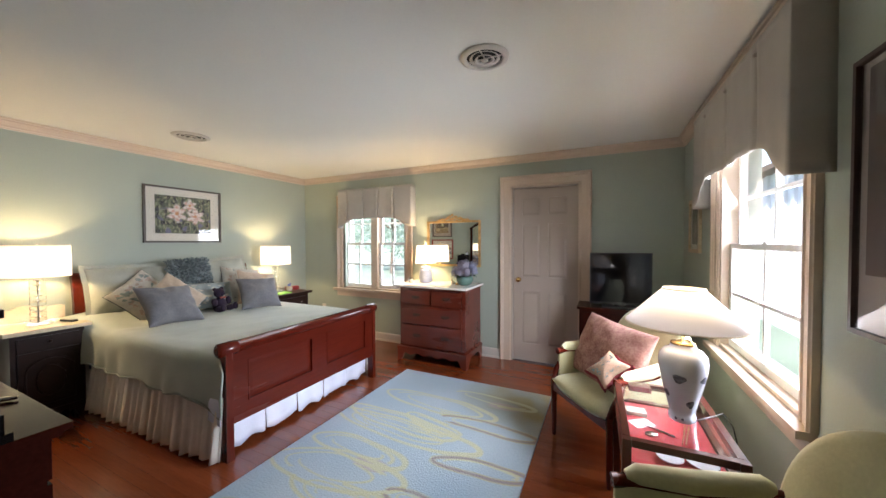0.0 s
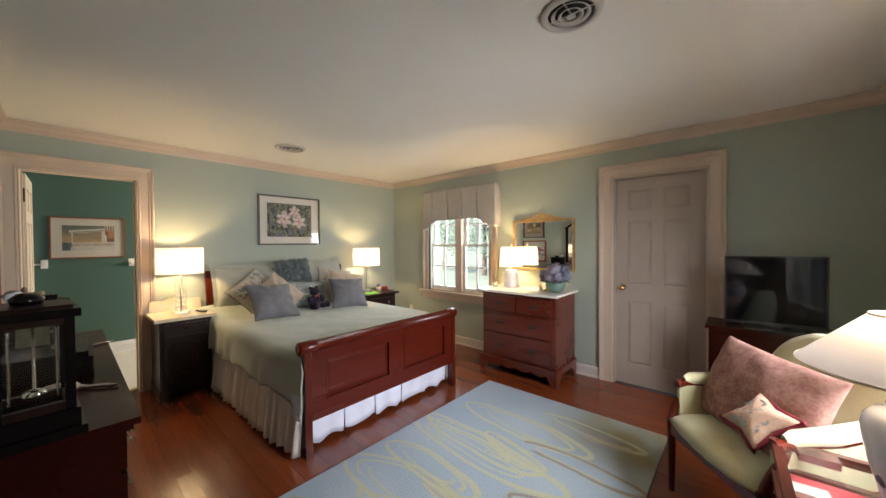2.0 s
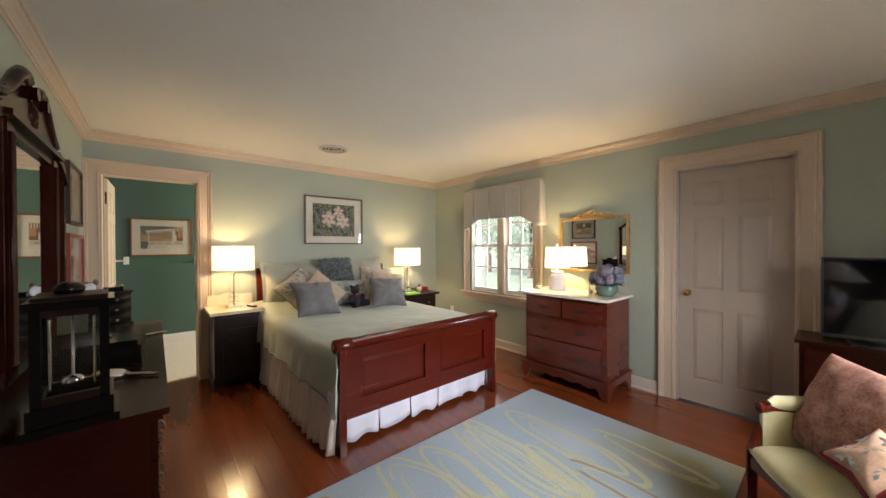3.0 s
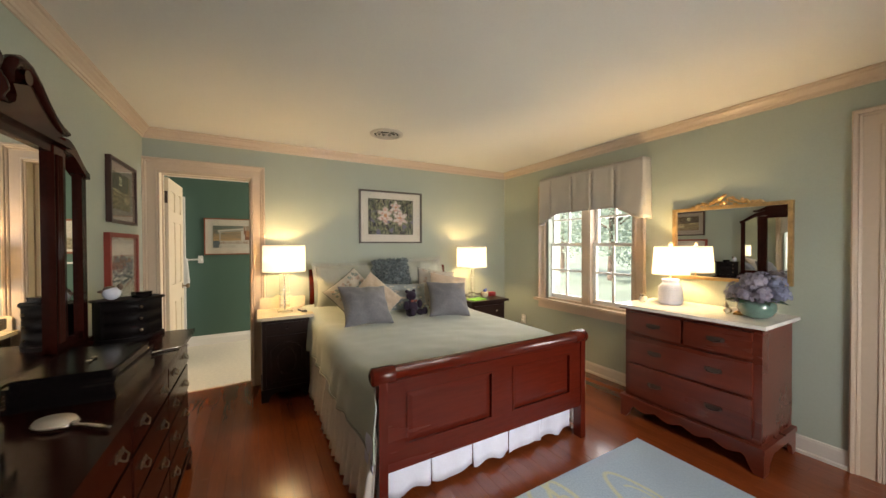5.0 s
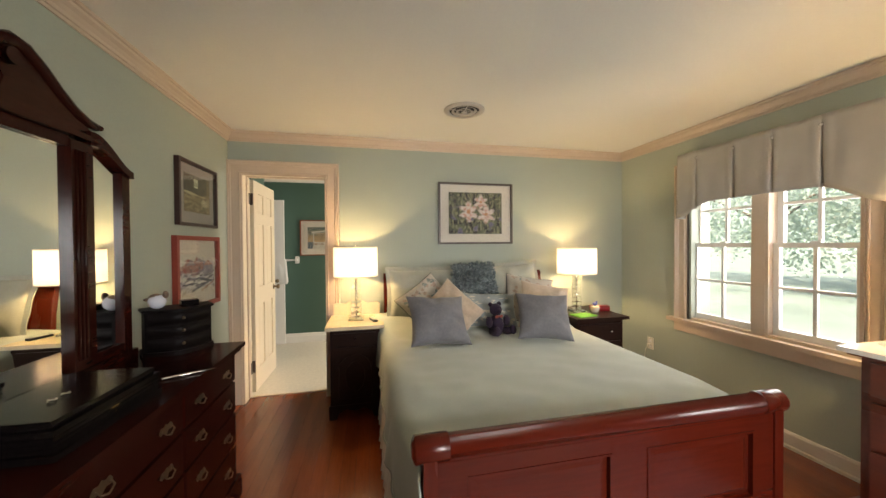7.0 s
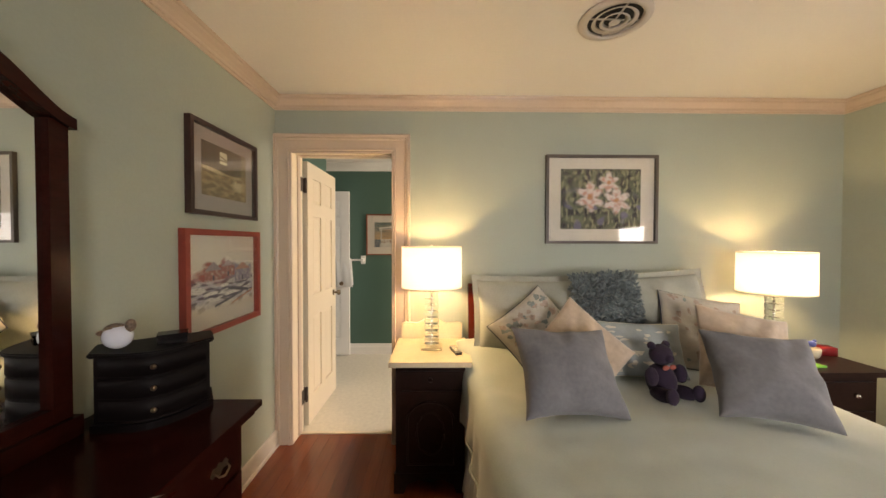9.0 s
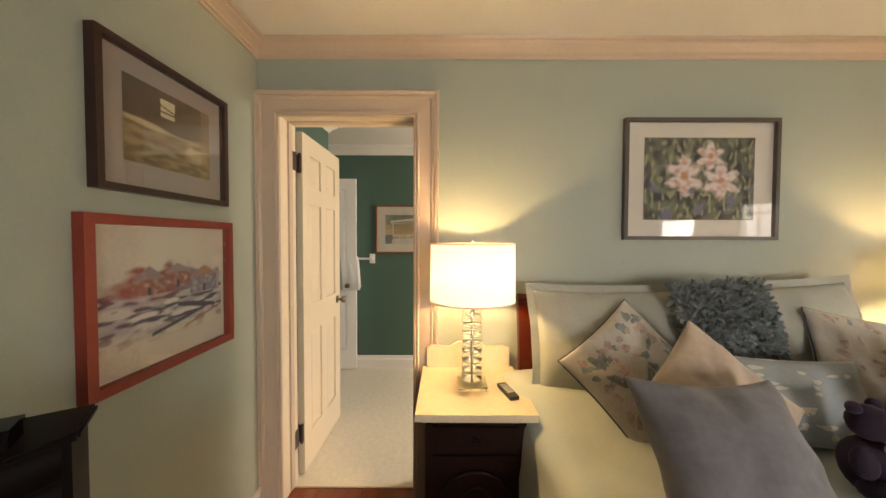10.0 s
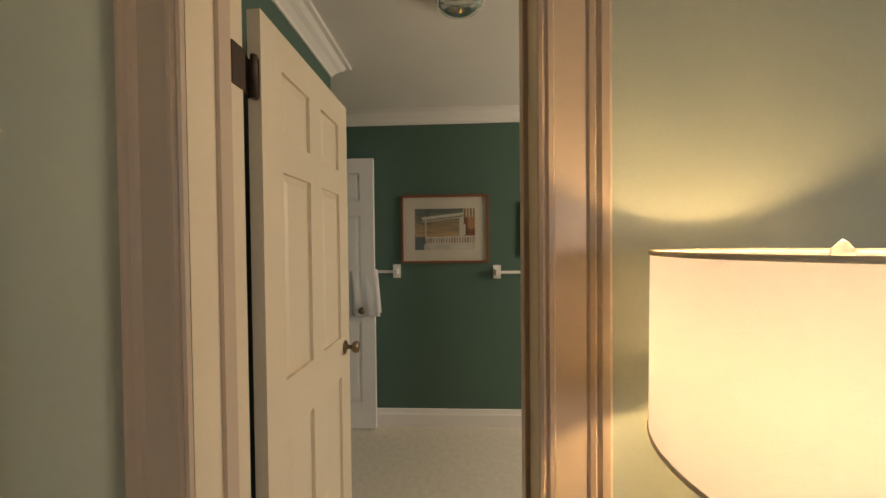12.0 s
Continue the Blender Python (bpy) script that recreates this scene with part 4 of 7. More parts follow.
for k in range(1900):
    u, v = rnd.uniform(-1, 1), rnd.uniform(-1, 1)
    q = ((1 - u * u) * (1 - v * v)) ** 0.42
    s = -1 if rnd.random() < 0.8 else 1
    p = Vector((0.19 * u, s * 0.07 * q, 0.17 * v))
    nrm = Vector((u * 0.6, s * (0.3 + q), v * 0.6)).normalized()
    d = (nrm + Vector((rnd.gauss(0, 0.7), rnd.gauss(0, 0.4), rnd.gauss(0, 0.7)))).normalized() * rnd.uniform(0.020, 0.036)
    w = d.cross(Vector((rnd.gauss(0, 1), rnd.gauss(0, 1), rnd.gauss(0, 1)))).normalized() * rnd.uniform(0.004, 0.007)
    n0 = len(vs)
    vs += [tuple(p - w), tuple(p + w), tuple(p + d * 0.7 + w * 1.2), tuple(p + d), tuple(p + d * 0.7 - w * 1.2)]
    fs.append((n0, n0 + 1, n0 + 2, n0 + 3, n0 + 4))
me = bpy.data.meshes.new("shag")
me.from_pydata(vs, [], fs)
me.materials.append(M["fur"])
sh = new("shag", me)
sh.parent = fur


def ball(bm, c, r, n=14, sx=1, sy=1, sz=1, turn=None):
    m = Matrix.Translation(c) @ (turn or Matrix.Identity(4)) @ Matrix.Diagonal((r * sx, r * sy, r * sz, 1))
    bmesh.ops.create_uvsphere(bm, u_segments=n, v_segments=max(6, n // 2 + 2), radius=1, matrix=m)


solid("sheet_corner", pleated([(-3.245, 2.180), (-3.120, 2.186)], 0.235, 0.40, 0.12, 0.003, 0.03, 2, 0.006), M["skirt_foot"], "pale blue sheet corner hanging below the coverlet at the foot", "sheet").modifiers.new("thick", "SOLIDIFY").thickness = 0.003
M["plum"] = mat("dark_plum_plush", (0.018, 0.008, 0.024), 0.9, vary=0.3, scale=40, fine=200, bump=0.003, sheen=0.05)
bm = bmesh.new()
ball(bm, (0, 0, 0.075), 0.062, 16, 1, 0.95, 1.2)
ball(bm, (0.012, 0, 0.188), 0.046, 16)
ball(bm, (0.052, 0, 0.178), 0.020, 10)
for s in (-1, 1):
    ball(bm, (0.005, s * 0.038, 0.228), 0.017, 10)
    ball(bm, (0.055, s * 0.055, 0.035), 0.030, 12, 2.0, 1, 0.95)
    ball(bm, (0.115, s * 0.066, 0.045), 0.026, 10, 0.8, 1, 1.3)
    ball(bm, (0.030, s * 0.075, 0.105), 0.021, 10, 1.3, 1.2, 1.9)
for f in bm.faces:
    f.smooth = True
bear = solid("toy_bear", bm, M["plum"], "small dark plum plush bear sitting on the bed", "toy bear")
bear.matrix_basis = pose(-4.47, 2.985, 0.672, 0, -8, 12) @ Matrix.Scale(1.04, 4)
M["rib"] = mat("rust_ribbon", (0.30, 0.07, 0.05), 0.6)
bm = bmesh.new()
for s in (-1, 1):
    ball(bm, (0.050, s * 0.018, 0.140), 0.014, 8, 0.4, 1.3, 0.8)
rb = solid("ribbon_bow", bm, M["rib"], "rust red ribbon bow tied round the bear's neck", "ribbon")
rb.matrix_basis = bear.matrix_basis


# ---- lamps ----
def drum_lamp(x, y, z, label):
    """A stack of clear crystal discs on a chrome rod under a white drum shade."""
    L = thing("table_lamp", label, "table lamp", (x, y, z), group="crystal lamps beside the bed")
    part("base", finish(boxes((-0.062, 0.062, -0.062, 0.062, 0, 0.016)), 0.004), M["crystal"], L, "clear crystal foot")
    part("rod", tube([(0, 0, 0.014), (0, 0, 0.52)], 0.005, 10), M["chrome"], L)
    for k in range(8):
        z0 = 0.024 + k * 0.041
        part("disc", lathe([(0.006, z0), (0.040, z0), (0.044, z0 + 0.004), (0.044, z0 + 0.028), (0.040, z0 + 0.032), (0.006, z0 + 0.032)], 28), M["crystal"], L)
        part("spacer", lathe([(0.006, z0 + 0.032), (0.024, z0 + 0.0325), (0.024, z0 + 0.0405), (0.006, z0 + 0.041)], 20), M["chrome"], L)
    sh = part("shade", lathe([(0.183, 0.372), (0.181, 0.615)], 48), M["shade"], L, "white fabric drum shade lit from inside")
    sh.modifiers.new("thick", "SOLIDIFY").thickness = 0.0015
    for zz, r in ((0.372, 0.1835), (0.615, 0.1815)):
        part("shade_rim", lathe([(r + 0.001, zz - 0.003), (r + 0.001, zz + 0.003), (r - 0.003, zz + 0.003), (r - 0.003, zz - 0.003), (r + 0.001, zz - 0.003)], 48), M["rim"], sh)
    bm = tube([(-0.175, 0, 0.600), (0.175, 0, 0.600)], 0.002, 6)
    tube([(0, -0.175, 0.600), (0, 0.175, 0.600)], 0.002, 6, bm)
    part("spider", bm, M["chrome"], L)
    part("finial", lathe([(0, 0.60), (0.008, 0.602), (0.010, 0.618), (0.004, 0.628), (0, 0.632)], 14), M["crystal"], L)
    return L


M["rim"] = mat("shade_rim_tape", (0.80, 0.70, 0.54), 0.8)
drum_lamp(-5.015, 1.927, 0.735, "lit crystal disc table lamp on the marble-topped nightstand")
drum_lamp(-4.99, 4.02, 0.705, "lit crystal disc table lamp on the dark wooden nightstand")


# ---- nightstands ----
ns = thing("nightstand", "dark carved nightstand with a cream marble top and splashback", "nightstand")
bm = boxes((-5.225, -4.80, 1.735, 2.115, 0.09, 0.70))
part("body", finish(bm, 0.004), M["dark"], ns)
bm = plate([(1.725, 0.0), (1.78, 0.0), (1.80, 0.05), (1.86, 0.075), (1.925, 0.06), (1.99, 0.075), (2.05, 0.05), (2.07, 0.0), (2.125, 0.0), (2.125, 0.11), (1.725, 0.11)], -4.815, -4.792, "x")
part("plinth", bm, M["dark"], ns)
part("side_plinth", boxes((-5.225, -4.815, 1.728, 1.745, 0.0, 0.10)), M["dark"], ns)
part("side_plinth", boxes((-5.225, -4.815, 2.105, 2.122, 0.0, 0.10)), M["dark"], ns)
dd = part("drawer", finish(boxes((-4.800, -4.788, 1.765, 2.085, 0.585, 0.675)), 0.004), M["dark"], ns)
part("pull", lathe([(0, 0), (0.012, 0), (0.012, 0.012), (0.005, 0.018), (0, 0.02)], 12), M["dark"], dd).matrix_basis = pose(-4.788, 1.925, 0.63, 0, 90, 0)
dr = part("door", finish(boxes((-4.800, -4.788, 1.765, 2.085, 0.13, 0.565)), 0.004), M["dark"], ns)
arch = [(1.80, 0.17), (2.05, 0.17)] + [(1.925 + 0.125 * math.cos(a / 12 * math.pi), 0.41 + 0.10 * math.sin(a / 12 * math.pi)) for a in range(13)]
part("carved_panel", plate(arch, -4.789, -4.781, "x"), M["dark"], dr)
part("panel_molding", tube([(-4.781, y, z) for y, z in arch + arch[:1]], 0.006, 8), M["dark"], dr)
ring = [(-4.779, 1.925 + 0.075 * math.cos(k / 28 * 2 * math.pi), 0.34 + 0.115 * math.sin(k / 28 * 2 * math.pi)) for k in range(29)]
part("carved_oval", tube(ring, 0.005, 8), M["dark"], dr)
bm = finish(boxes((-5.235, -4.765, 1.700, 2.150, 0.705, 0.733)), 0.009, 3)
part("marble_top", bm, M["marble"], ns, "cream marble top with a moulded edge")
out = [(1.722, 0.7335), (2.128, 0.7335), (2.128, 0.835), (2.10, 0.845), (2.02, 0.838), (1.975, 0.862), (1.875, 0.862), (1.83, 0.838), (1.75, 0.845), (1.722, 0.835)]
part("splashback", plate(out, -5.232, -5.214, "x"), M["marble"], ns, "cream marble splashback with a shaped top")

ns = thing("nightstand", "plain dark wooden nightstand with drawers beside the bed", "nightstand")
part("body", finish(boxes((-5.235, -4.72, 3.845, 4.31, 0.08, 0.675)), 0.004), M["dark"], ns)
part("top", finish(boxes((-5.245, -4.675, 3.81, 4.345, 0.676, 0.703)), 0.007, 3), M["dark"], ns)
part("plinth", finish(boxes((-5.235, -4.705, 3.835, 4.32, 0.0, 0.08)), 0.006), M["dark"], ns)
for z0, z1 in ((0.50, 0.64), (0.31, 0.48), (0.11, 0.29)):
    dd = part("drawer", finish(boxes((-4.722, -4.706, 3.87, 4.285, z0, z1)), 0.004), M["dark"], ns)
    part("pull", lathe([(0, 0), (0.013, 0), (0.013, 0.012), (0.005, 0.02), (0, 0.022)], 12), M["chrome"], dd).matrix_basis = pose(-4.706, 4.18, (z0 + z1) / 2, 0, 90, 0)

M["gpaper"] = mat("bright_green_paper", (0.16, 0.48, 0.06), 0.6)
M["redcase"] = mat("red_case_leather", (0.24, 0.012, 0.015), 0.35, vary=0.2)
M["cer"] = mat("cream_glazed_ceramic", (0.60, 0.52, 0.40), 0.25, vary=0.1, coat=0.3)
M["speckle"] = mat("speckled_brown_glaze", (0.16, 0.11, 0.08), 0.3, vary=0.8, scale=120, fine=200)
M["bluecer"] = mat("blue_glaze", (0.05, 0.08, 0.30), 0.3)
b = solid("booklet", finish(boxes((-0.07, 0.07, -0.10, 0.10, 0, 0.008)), 0.002), M["gpaper"], "bright green booklet lying on the dark nightstand", "booklet")
b.matrix_basis = pose(-4.80, 3.96, 0.704, 0, 0, 10)
b = solid("spectacle_case", finish(boxes((-0.035, 0.035, -0.085, 0.085, 0, 0.05)), 0.018, 4, True), M["redcase"], "glossy dark red spectacle case on the nightstand", "case")
b.matrix_basis = pose(-4.97, 4.26, 0.704, 0, 0, -14)
t = thing("figurine_cup", "small cream ceramic cup with a bird figure on the nightstand", "ornament", (-4.90, 4.155, 0.704))
part("cup", lathe([(0, 0), (0.028, 0), (0.040, 0.02), (0.043, 0.055), (0.036, 0.065), (0.033, 0.06), (0, 0.05)], 20), M["cer"], t)
bm = bmesh.new()
ball(bm, (0, 0.0, 0.082), 0.020, 10, 1, 1.3, 0.9)
ball(bm, (0, 0.018, 0.098), 0.011, 8)
part("bird", finish(bm, smooth=True), M["bluecer"], t, "blue and yellow glazed bird")
t = thing("remote_control", "black remote control lying on the cream marble", "remote control", (-4.94, 2.07, 0.7335), 14)
t.scale = (0.78, 0.85, 1)
part("case", finish(boxes((-0.085, 0.085, -0.022, 0.022, 0, 0.016)), 0.007, 3), M["plastic"], t)
for i in range(5):
    for j in (-1, 0, 1):
        part("button", finish(boxes((-0.062 + i * 0.022, -0.052 + i * 0.022, j * 0.012 - 0.004, j * 0.012 + 0.004, 0.0155, 0.0175)), 0.001), M["plate"], t)
bm = bmesh.new()
M["plaid"] = mat("navy_woven_strap", (0.05, 0.07, 0.13), 0.9, vary=0.5, scale=60, fine=120)
for k in range(2):
    tube([(-4.84 + k * 0.02, 2.152 + k * 0.012, 0.70), (-4.83 + k * 0.02, 2.160 + k * 0.012, 0.50), (-4.84 + k * 0.02, 2.158 + k * 0.012, 0.33)], 0.008, 8, bm)
solid("hanging_strap", bm, M["plaid"], "navy checked strap hanging down beside the nightstand", "strap")


# ---- dresser on the south wall ----
def bat_pull(parent, x, y, z, s=1.0):
    """A brass plate with a hanging bail, on a face that looks to +y."""
    pts = [(x - 0.040 * s, z), (x - 0.030 * s, z - 0.012 * s), (x - 0.014 * s, z - 0.008 * s), (x, z - 0.020 * s), (x + 0.014 * s, z - 0.008 * s), (x + 0.030 * s, z - 0.012 * s), (x + 0.040 * s, z),
           (x + 0.028 * s, z + 0.014 * s), (x + 0.012 * s, z + 0.009 * s), (x, z + 0.018 * s), (x - 0.012 * s, z + 0.009 * s), (x - 0.028 * s, z + 0.014 * s)]
    sg = 1 if y > 0 else -1
    y = abs(y)
    bm = plate(pts, y, y + sg * 0.0025, "y")
    tube([(x - 0.026 * s, y + sg * 0.004, z + 0.003), (x - 0.024 * s, y + sg * 0.016, z - 0.010), (x, y + sg * 0.018, z - 0.020 * s), (x + 0.024 * s, y + sg * 0.016, z - 0.010), (x + 0.026 * s, y + sg * 0.004, z + 0.003)], 0.0028, 6, bm)
    return part("handle", bm, M["old_brass"], parent, "tarnished brass bail handle")


dz = 0.835
dre = thing("dresser", "long glossy mahogany dresser with brass bail handles and a moulded top", "dresser")
part("body", boxes((-4.085, -2.505, 0.895, 1.315, 0.10, 0.800)), M["dresser"], dre)
bm = finish(boxes((-4.135, -2.465, 0.885, 1.360, 0.814, dz)), 0.005, 2)
part("top", bm, M["dresser"], dre)
part("top_molding", finish(boxes((-4.115, -2.485, 0.890, 1.345, 0.795, 0.8135)), 0.007, 3), M["dresser"], dre)
part("base_molding", finish(boxes((-4.105, -2.490, 0.892, 1.338, 0.085, 0.115)), 0.008, 3), M["dresser"], dre)
for x0, x1 in ((-4.11, -3.97), (-2.63, -2.485)):
    w = x1 - x0
    s = 1 if x0 < -4 else -1
    a, b = (x0, x1) if s == 1 else (x1, x0)
    pts = [(a, 0), (a + s * 0.05, 0), (a + s * 0.055, 0.03), (a + s * 0.09, 0.06), (a + s * 0.14, 0.085), (a, 0.085)]
    part("foot", plate(pts, 1.318, 1.342, "y"), M["dresser"], dre)
    pts = [(1.340, 0), (1.29, 0), (1.285, 0.03), (1.25, 0.06), (1.20, 0.085), (1.340, 0.085)]
    xx = a if s == 1 else a - 0.022
    part("foot", plate([(y - 0.0235, z) for y, z in pts], xx, xx + 0.022, "x"), M["dresser"], dre)
    part("foot", boxes((xx, xx + 0.022, 0.90, 0.95, 0, 0.085)), M["dresser"], dre)
cols = [(-4.06, -3.57), (-3.55, -3.04), (-3.02, -2.53)]
rws = [(0.655, 0.785), (0.49, 0.64), (0.315, 0.475), (0.13, 0.30)]
for ci, (a, b) in enumerate(cols):
    for z0, z1 in rws:
        dd = part("drawer", finish(boxes((a, b, 1.316, 1.332, z0, z1)), 0.005, 2), M["dresser"], dre)
        for x in ((a + 0.11, b - 0.11) if z0 < 0.6 or ci == 1 else (a + 0.11, b - 0.11)):
            bat_pull(dd, x, 1.332, (z0 + z1) / 2)

# triple mirror
tm = thing("dresser_mirror", "three-part mahogany dresser mirror with a scrolled broken pediment", "mirror")
CX, my = -3.30, 0.935
part("base_rail", finish(boxes((-3.935, -2.665, 0.900, 0.965, dz + 0.0005, dz + 0.055)), 0.008, 3), M["dresser"], tm)
for s in (-1, 1):
    st = finish(boxes((min(CX + s * 0.305, CX + s * 0.385), max(CX + s * 0.305, CX + s * 0.385), 0.915, 0.955, dz + 0.056, 1.775)), 0.004)
    pp = part("stile", st, M["dresser"], tm)
    for k in range(3):
        part("reed", tube([(CX + s * (0.325 + 0.018 * k), 0.956, 0.93), (CX + s * (0.325 + 0.018 * k), 0.956, 1.74)], 0.006, 8), M["dresser"], pp)
    # wing
    wi = part("wing_stile", finish(boxes((min(CX + s * 0.575, CX + s * 0.622), max(CX + s * 0.575, CX + s * 0.622), 0.915, 0.950, dz + 0.056, 1.70)), 0.004), M["dresser"], tm)
    part("wing_stile", finish(boxes((min(CX + s * 0.388, CX + s * 0.415), max(CX + s * 0.388, CX + s * 0.415), 0.915, 0.950, dz + 0.056, 1.775)), 0.003), M["dresser"], tm)
    part("wing_rail", boxes((min(CX + s * 0.415, CX + s * 0.575), max(CX + s * 0.415, CX + s * 0.575), 0.915, 0.948, dz + 0.056, dz + 0.095)), M["dresser"], tm)
    lo, hi = [], []
    for k in range(13):
        f = k / 12
        u = 0.388 + (0.634 - 0.388) * f
        hi.append((CX + s * u, 1.83 - 0.115 * (0.5 - 0.5 * math.cos(math.pi * f)) + 0.015 * math.sin(f * math.pi)))
        lo.append((CX + s * u, 1.775 - 0.09 * (0.5 - 0.5 * math.cos(math.pi * f)) + 0.012 * math.sin(f * math.pi)))
    part("wing_top", plate(hi + lo[::-1], 0.905, 0.962, "y"), M["dresser"], tm)
    g = [(CX + s * 0.415, dz + 0.095), (CX + s * 0.575, dz + 0.095)] + [(x, z) for x, z in reversed(lo) if 0.41 < abs(x - CX) < 0.58]
    part("wing_glass", plate(g, 0.926, 0.932, "y"), M["mirror"], tm, "bevelled mirror glass")
part("glass", boxes((CX - 0.305, CX + 0.305, 0.926, 0.933, dz + 0.056, 1.745)), M["mirror"], tm, "large bevelled mirror glass")
bm = plate([(CX - 0.305, 1.745), (CX + 0.305, 1.745), (CX + 0.305, 1.785), (CX - 0.305, 1.785)], 0.915, 0.950, "y")
part("head_rail", bm, M["dresser"], tm)
part("cornice", finish(boxes((CX - 0.42, CX + 0.42, 0.900, 0.975, 1.786, 1.806)), 0.006, 3), M["dresser"], tm)
half = [(0.0, 1.807), (0.43, 1.807), (0.435, 1.83), (0.40, 1.845), (0.34, 1.865), (0.28, 1.905), (0.22, 1.96), (0.16, 2.005), (0.11, 2.015), (0.07, 2.0), (0.052, 1.965), (0.065, 1.93), (0.085, 1.90), (0.075, 1.87), (0.04, 1.85), (0.0, 1.845)]
for s in (-1, 1):
    part("pediment", plate([(CX + s * u, z) for u, z in half], 0.915, 0.945, "y"), M["dresser"], tm)
    crv = [(0.475, 1.868), (0.44, 1.862), (0.39, 1.870), (0.33, 1.895), (0.27, 1.935), (0.21, 1.985), (0.15, 2.022), (0.105, 2.028), (0.065, 2.010), (0.045, 1.970), (0.060, 1.935)]
    part("swan_neck", tube([(CX + s * u, 0.94, z) for u, z in crv], [0.010, 0.018, 0.020, 0.021, 0.022, 0.023, 0.024, 0.024, 0.022, 0.018, 0.012], 10), M["dresser"], tm)
    b2 = tube([(CX + s * 0.085, 0.915, 1.965), (CX + s * 0.085, 0.975, 1.965)], 0.026, 16)
    part("rosette", b2, M["dresser"], tm)
part("urn_finial", lathe([(0, 1.846), (0.03, 1.848), (0.02, 1.865), (0.032, 1.89), (0.03, 1.92), (0.012, 1.95), (0.016, 1.97), (0.006, 2.0), (0, 2.02)], 18, cx=CX, cy=0.93), M["dresser"], tm)

# anniversary clock case
ck = thing("mantel_clock", "dark wooden mantel clock with glass sides and silver pendulum", "clock", (-2.555, 1.145, dz + 0.0005), 4)
part("plinth", finish(boxes((-0.100, 0.100, -0.095, 0.095, 0, 0.025)), 0.006, 3), M["black"], ck)
part("plinth_block", finish(boxes((-0.088, 0.088, -0.083, 0.083, 0.0255, 0.075)), 0.004), M["black"], ck)
for x in (-1, 1):
    for y in (-1, 1):
        part("post", finish(boxes((x * 0.070 - 0.010, x * 0.070 + 0.010, y * 0.065 - 0.010, y * 0.065 + 0.010, 0.0755, 0.335)), 0.002), M["black"], ck)
    part("side_glass", boxes((x * 0.070 - 0.001, x * 0.070 + 0.001, -0.055, 0.055, 0.10, 0.315)), M["pane"], ck)
    for z0, z1 in ((0.0755, 0.098), (0.316, 0.335)):
        part("rail", boxes((x * 0.070 - 0.009, x * 0.070 + 0.009, -0.055, 0.055, z0, z1)), M["dark"], ck)
        part("rail", boxes((-0.060, 0.060, x * 0.065 - 0.009, x * 0.065 + 0.009, z0, z1)), M["dark"], ck)
part("cornice", finish(boxes((-0.092, 0.092, -0.087, 0.087, 0.3355, 0.358)), 0.006, 3), M["black"], ck)
part("cap", finish(boxes((-0.078, 0.078, -0.073, 0.073, 0.3585, 0.370)), 0.004), M["dark"], ck)
pn = part("movement", finish(boxes((-0.030, 0.020, -0.030, 0.030, 0.255, 0.315)), 0.004), M["chrome"], ck)
part("pendulum_rod", tube([(0.03, 0, 0.315), (0.03, 0, 0.135)], 0.0035, 8), M["chrome"], ck)
part("pendulum_bob", lathe([(0, 0.11), (0.02, 0.115), (0.025, 0.125), (0.02, 0.135), (0, 0.14)], 18, cx=0.03), M["chrome"], ck)
for y in (-0.043, 0.043):
    part("chain", lathe([(0.0, 0.10)] + [(0.0045 if k % 2 else 0.0015, 0.102 + k * 0.006) for k in range(34)] + [(0.0, 0.31)], 8, cx=0.03, cy=y), M["chrome"], ck)
part("chime_bar", tube([(0.0, -0.03, 0.26), (0.0, 0.03, 0.26)], 0.003, 6), M["chrome"], ck)
b = solid("dark_ornament", lathe([(0, 0), (0.03, 0), (0.035, 0.015), (0.02, 0.03), (0, 0.033)], 16, sx=1.5), M["black"], "small black dish resting on top of the mantel clock", "ornament")
b.matrix_basis = pose(-2.58, 1.135, dz + 0.371)

# lacquer jewellery box
jb = thing("jewellery_box", "black lacquer jewellery box with a brass keyhole plate", "jewellery box", (-3.29, 1.15, dz + 0.0005), -2)
part("foot_molding", finish(boxes((-0.205, 0.205, -0.125, 0.140, 0, 0.018)), 0.005, 3), M["black"], jb)
part("body", finish(boxes((-0.195, 0.195, -0.118, 0.130, 0.0185, 0.062)), 0.003), M["black"], jb)
for zz_ in (0.026, 0.040, 0.054):
    part("bead", finish(boxes((-0.199, 0.199, -0.1215, -0.1185, zz_ - 0.004, zz_ + 0.004), (-0.199, 0.199, 0.1305, 0.134, zz_ - 0.004, zz_ + 0.004), (-0.199, -0.1955, -0.118, 0.130, zz_ - 0.004, zz_ + 0.004), (0.1955, 0.199, -0.118, 0.130, zz_ - 0.004, zz_ + 0.004)), 0.0015), M["black"], jb)
part("lid_edge", finish(boxes((-0.203, 0.203, -0.124, 0.138, 0.0625, 0.078)), 0.005, 3), M["black"], jb)
part("lid", finish(boxes((-0.190, 0.190, -0.112, 0.124, 0.0785, 0.098)), 0.010, 3), M["black"], jb)
part("keyhole_plate", plate([(-0.014, 0.045), (0, 0.028), (0.014, 0.045), (0.010, 0.058), (-0.010, 0.058)], 0.1302, 0.133, "y"), M["brass"], jb, "shield-shaped brass keyhole plate")
t = thing("earrings", "pair of small silver earrings lying on the black lacquer lid", "jewellery", (-3.26, 1.17, dz + 0.099))
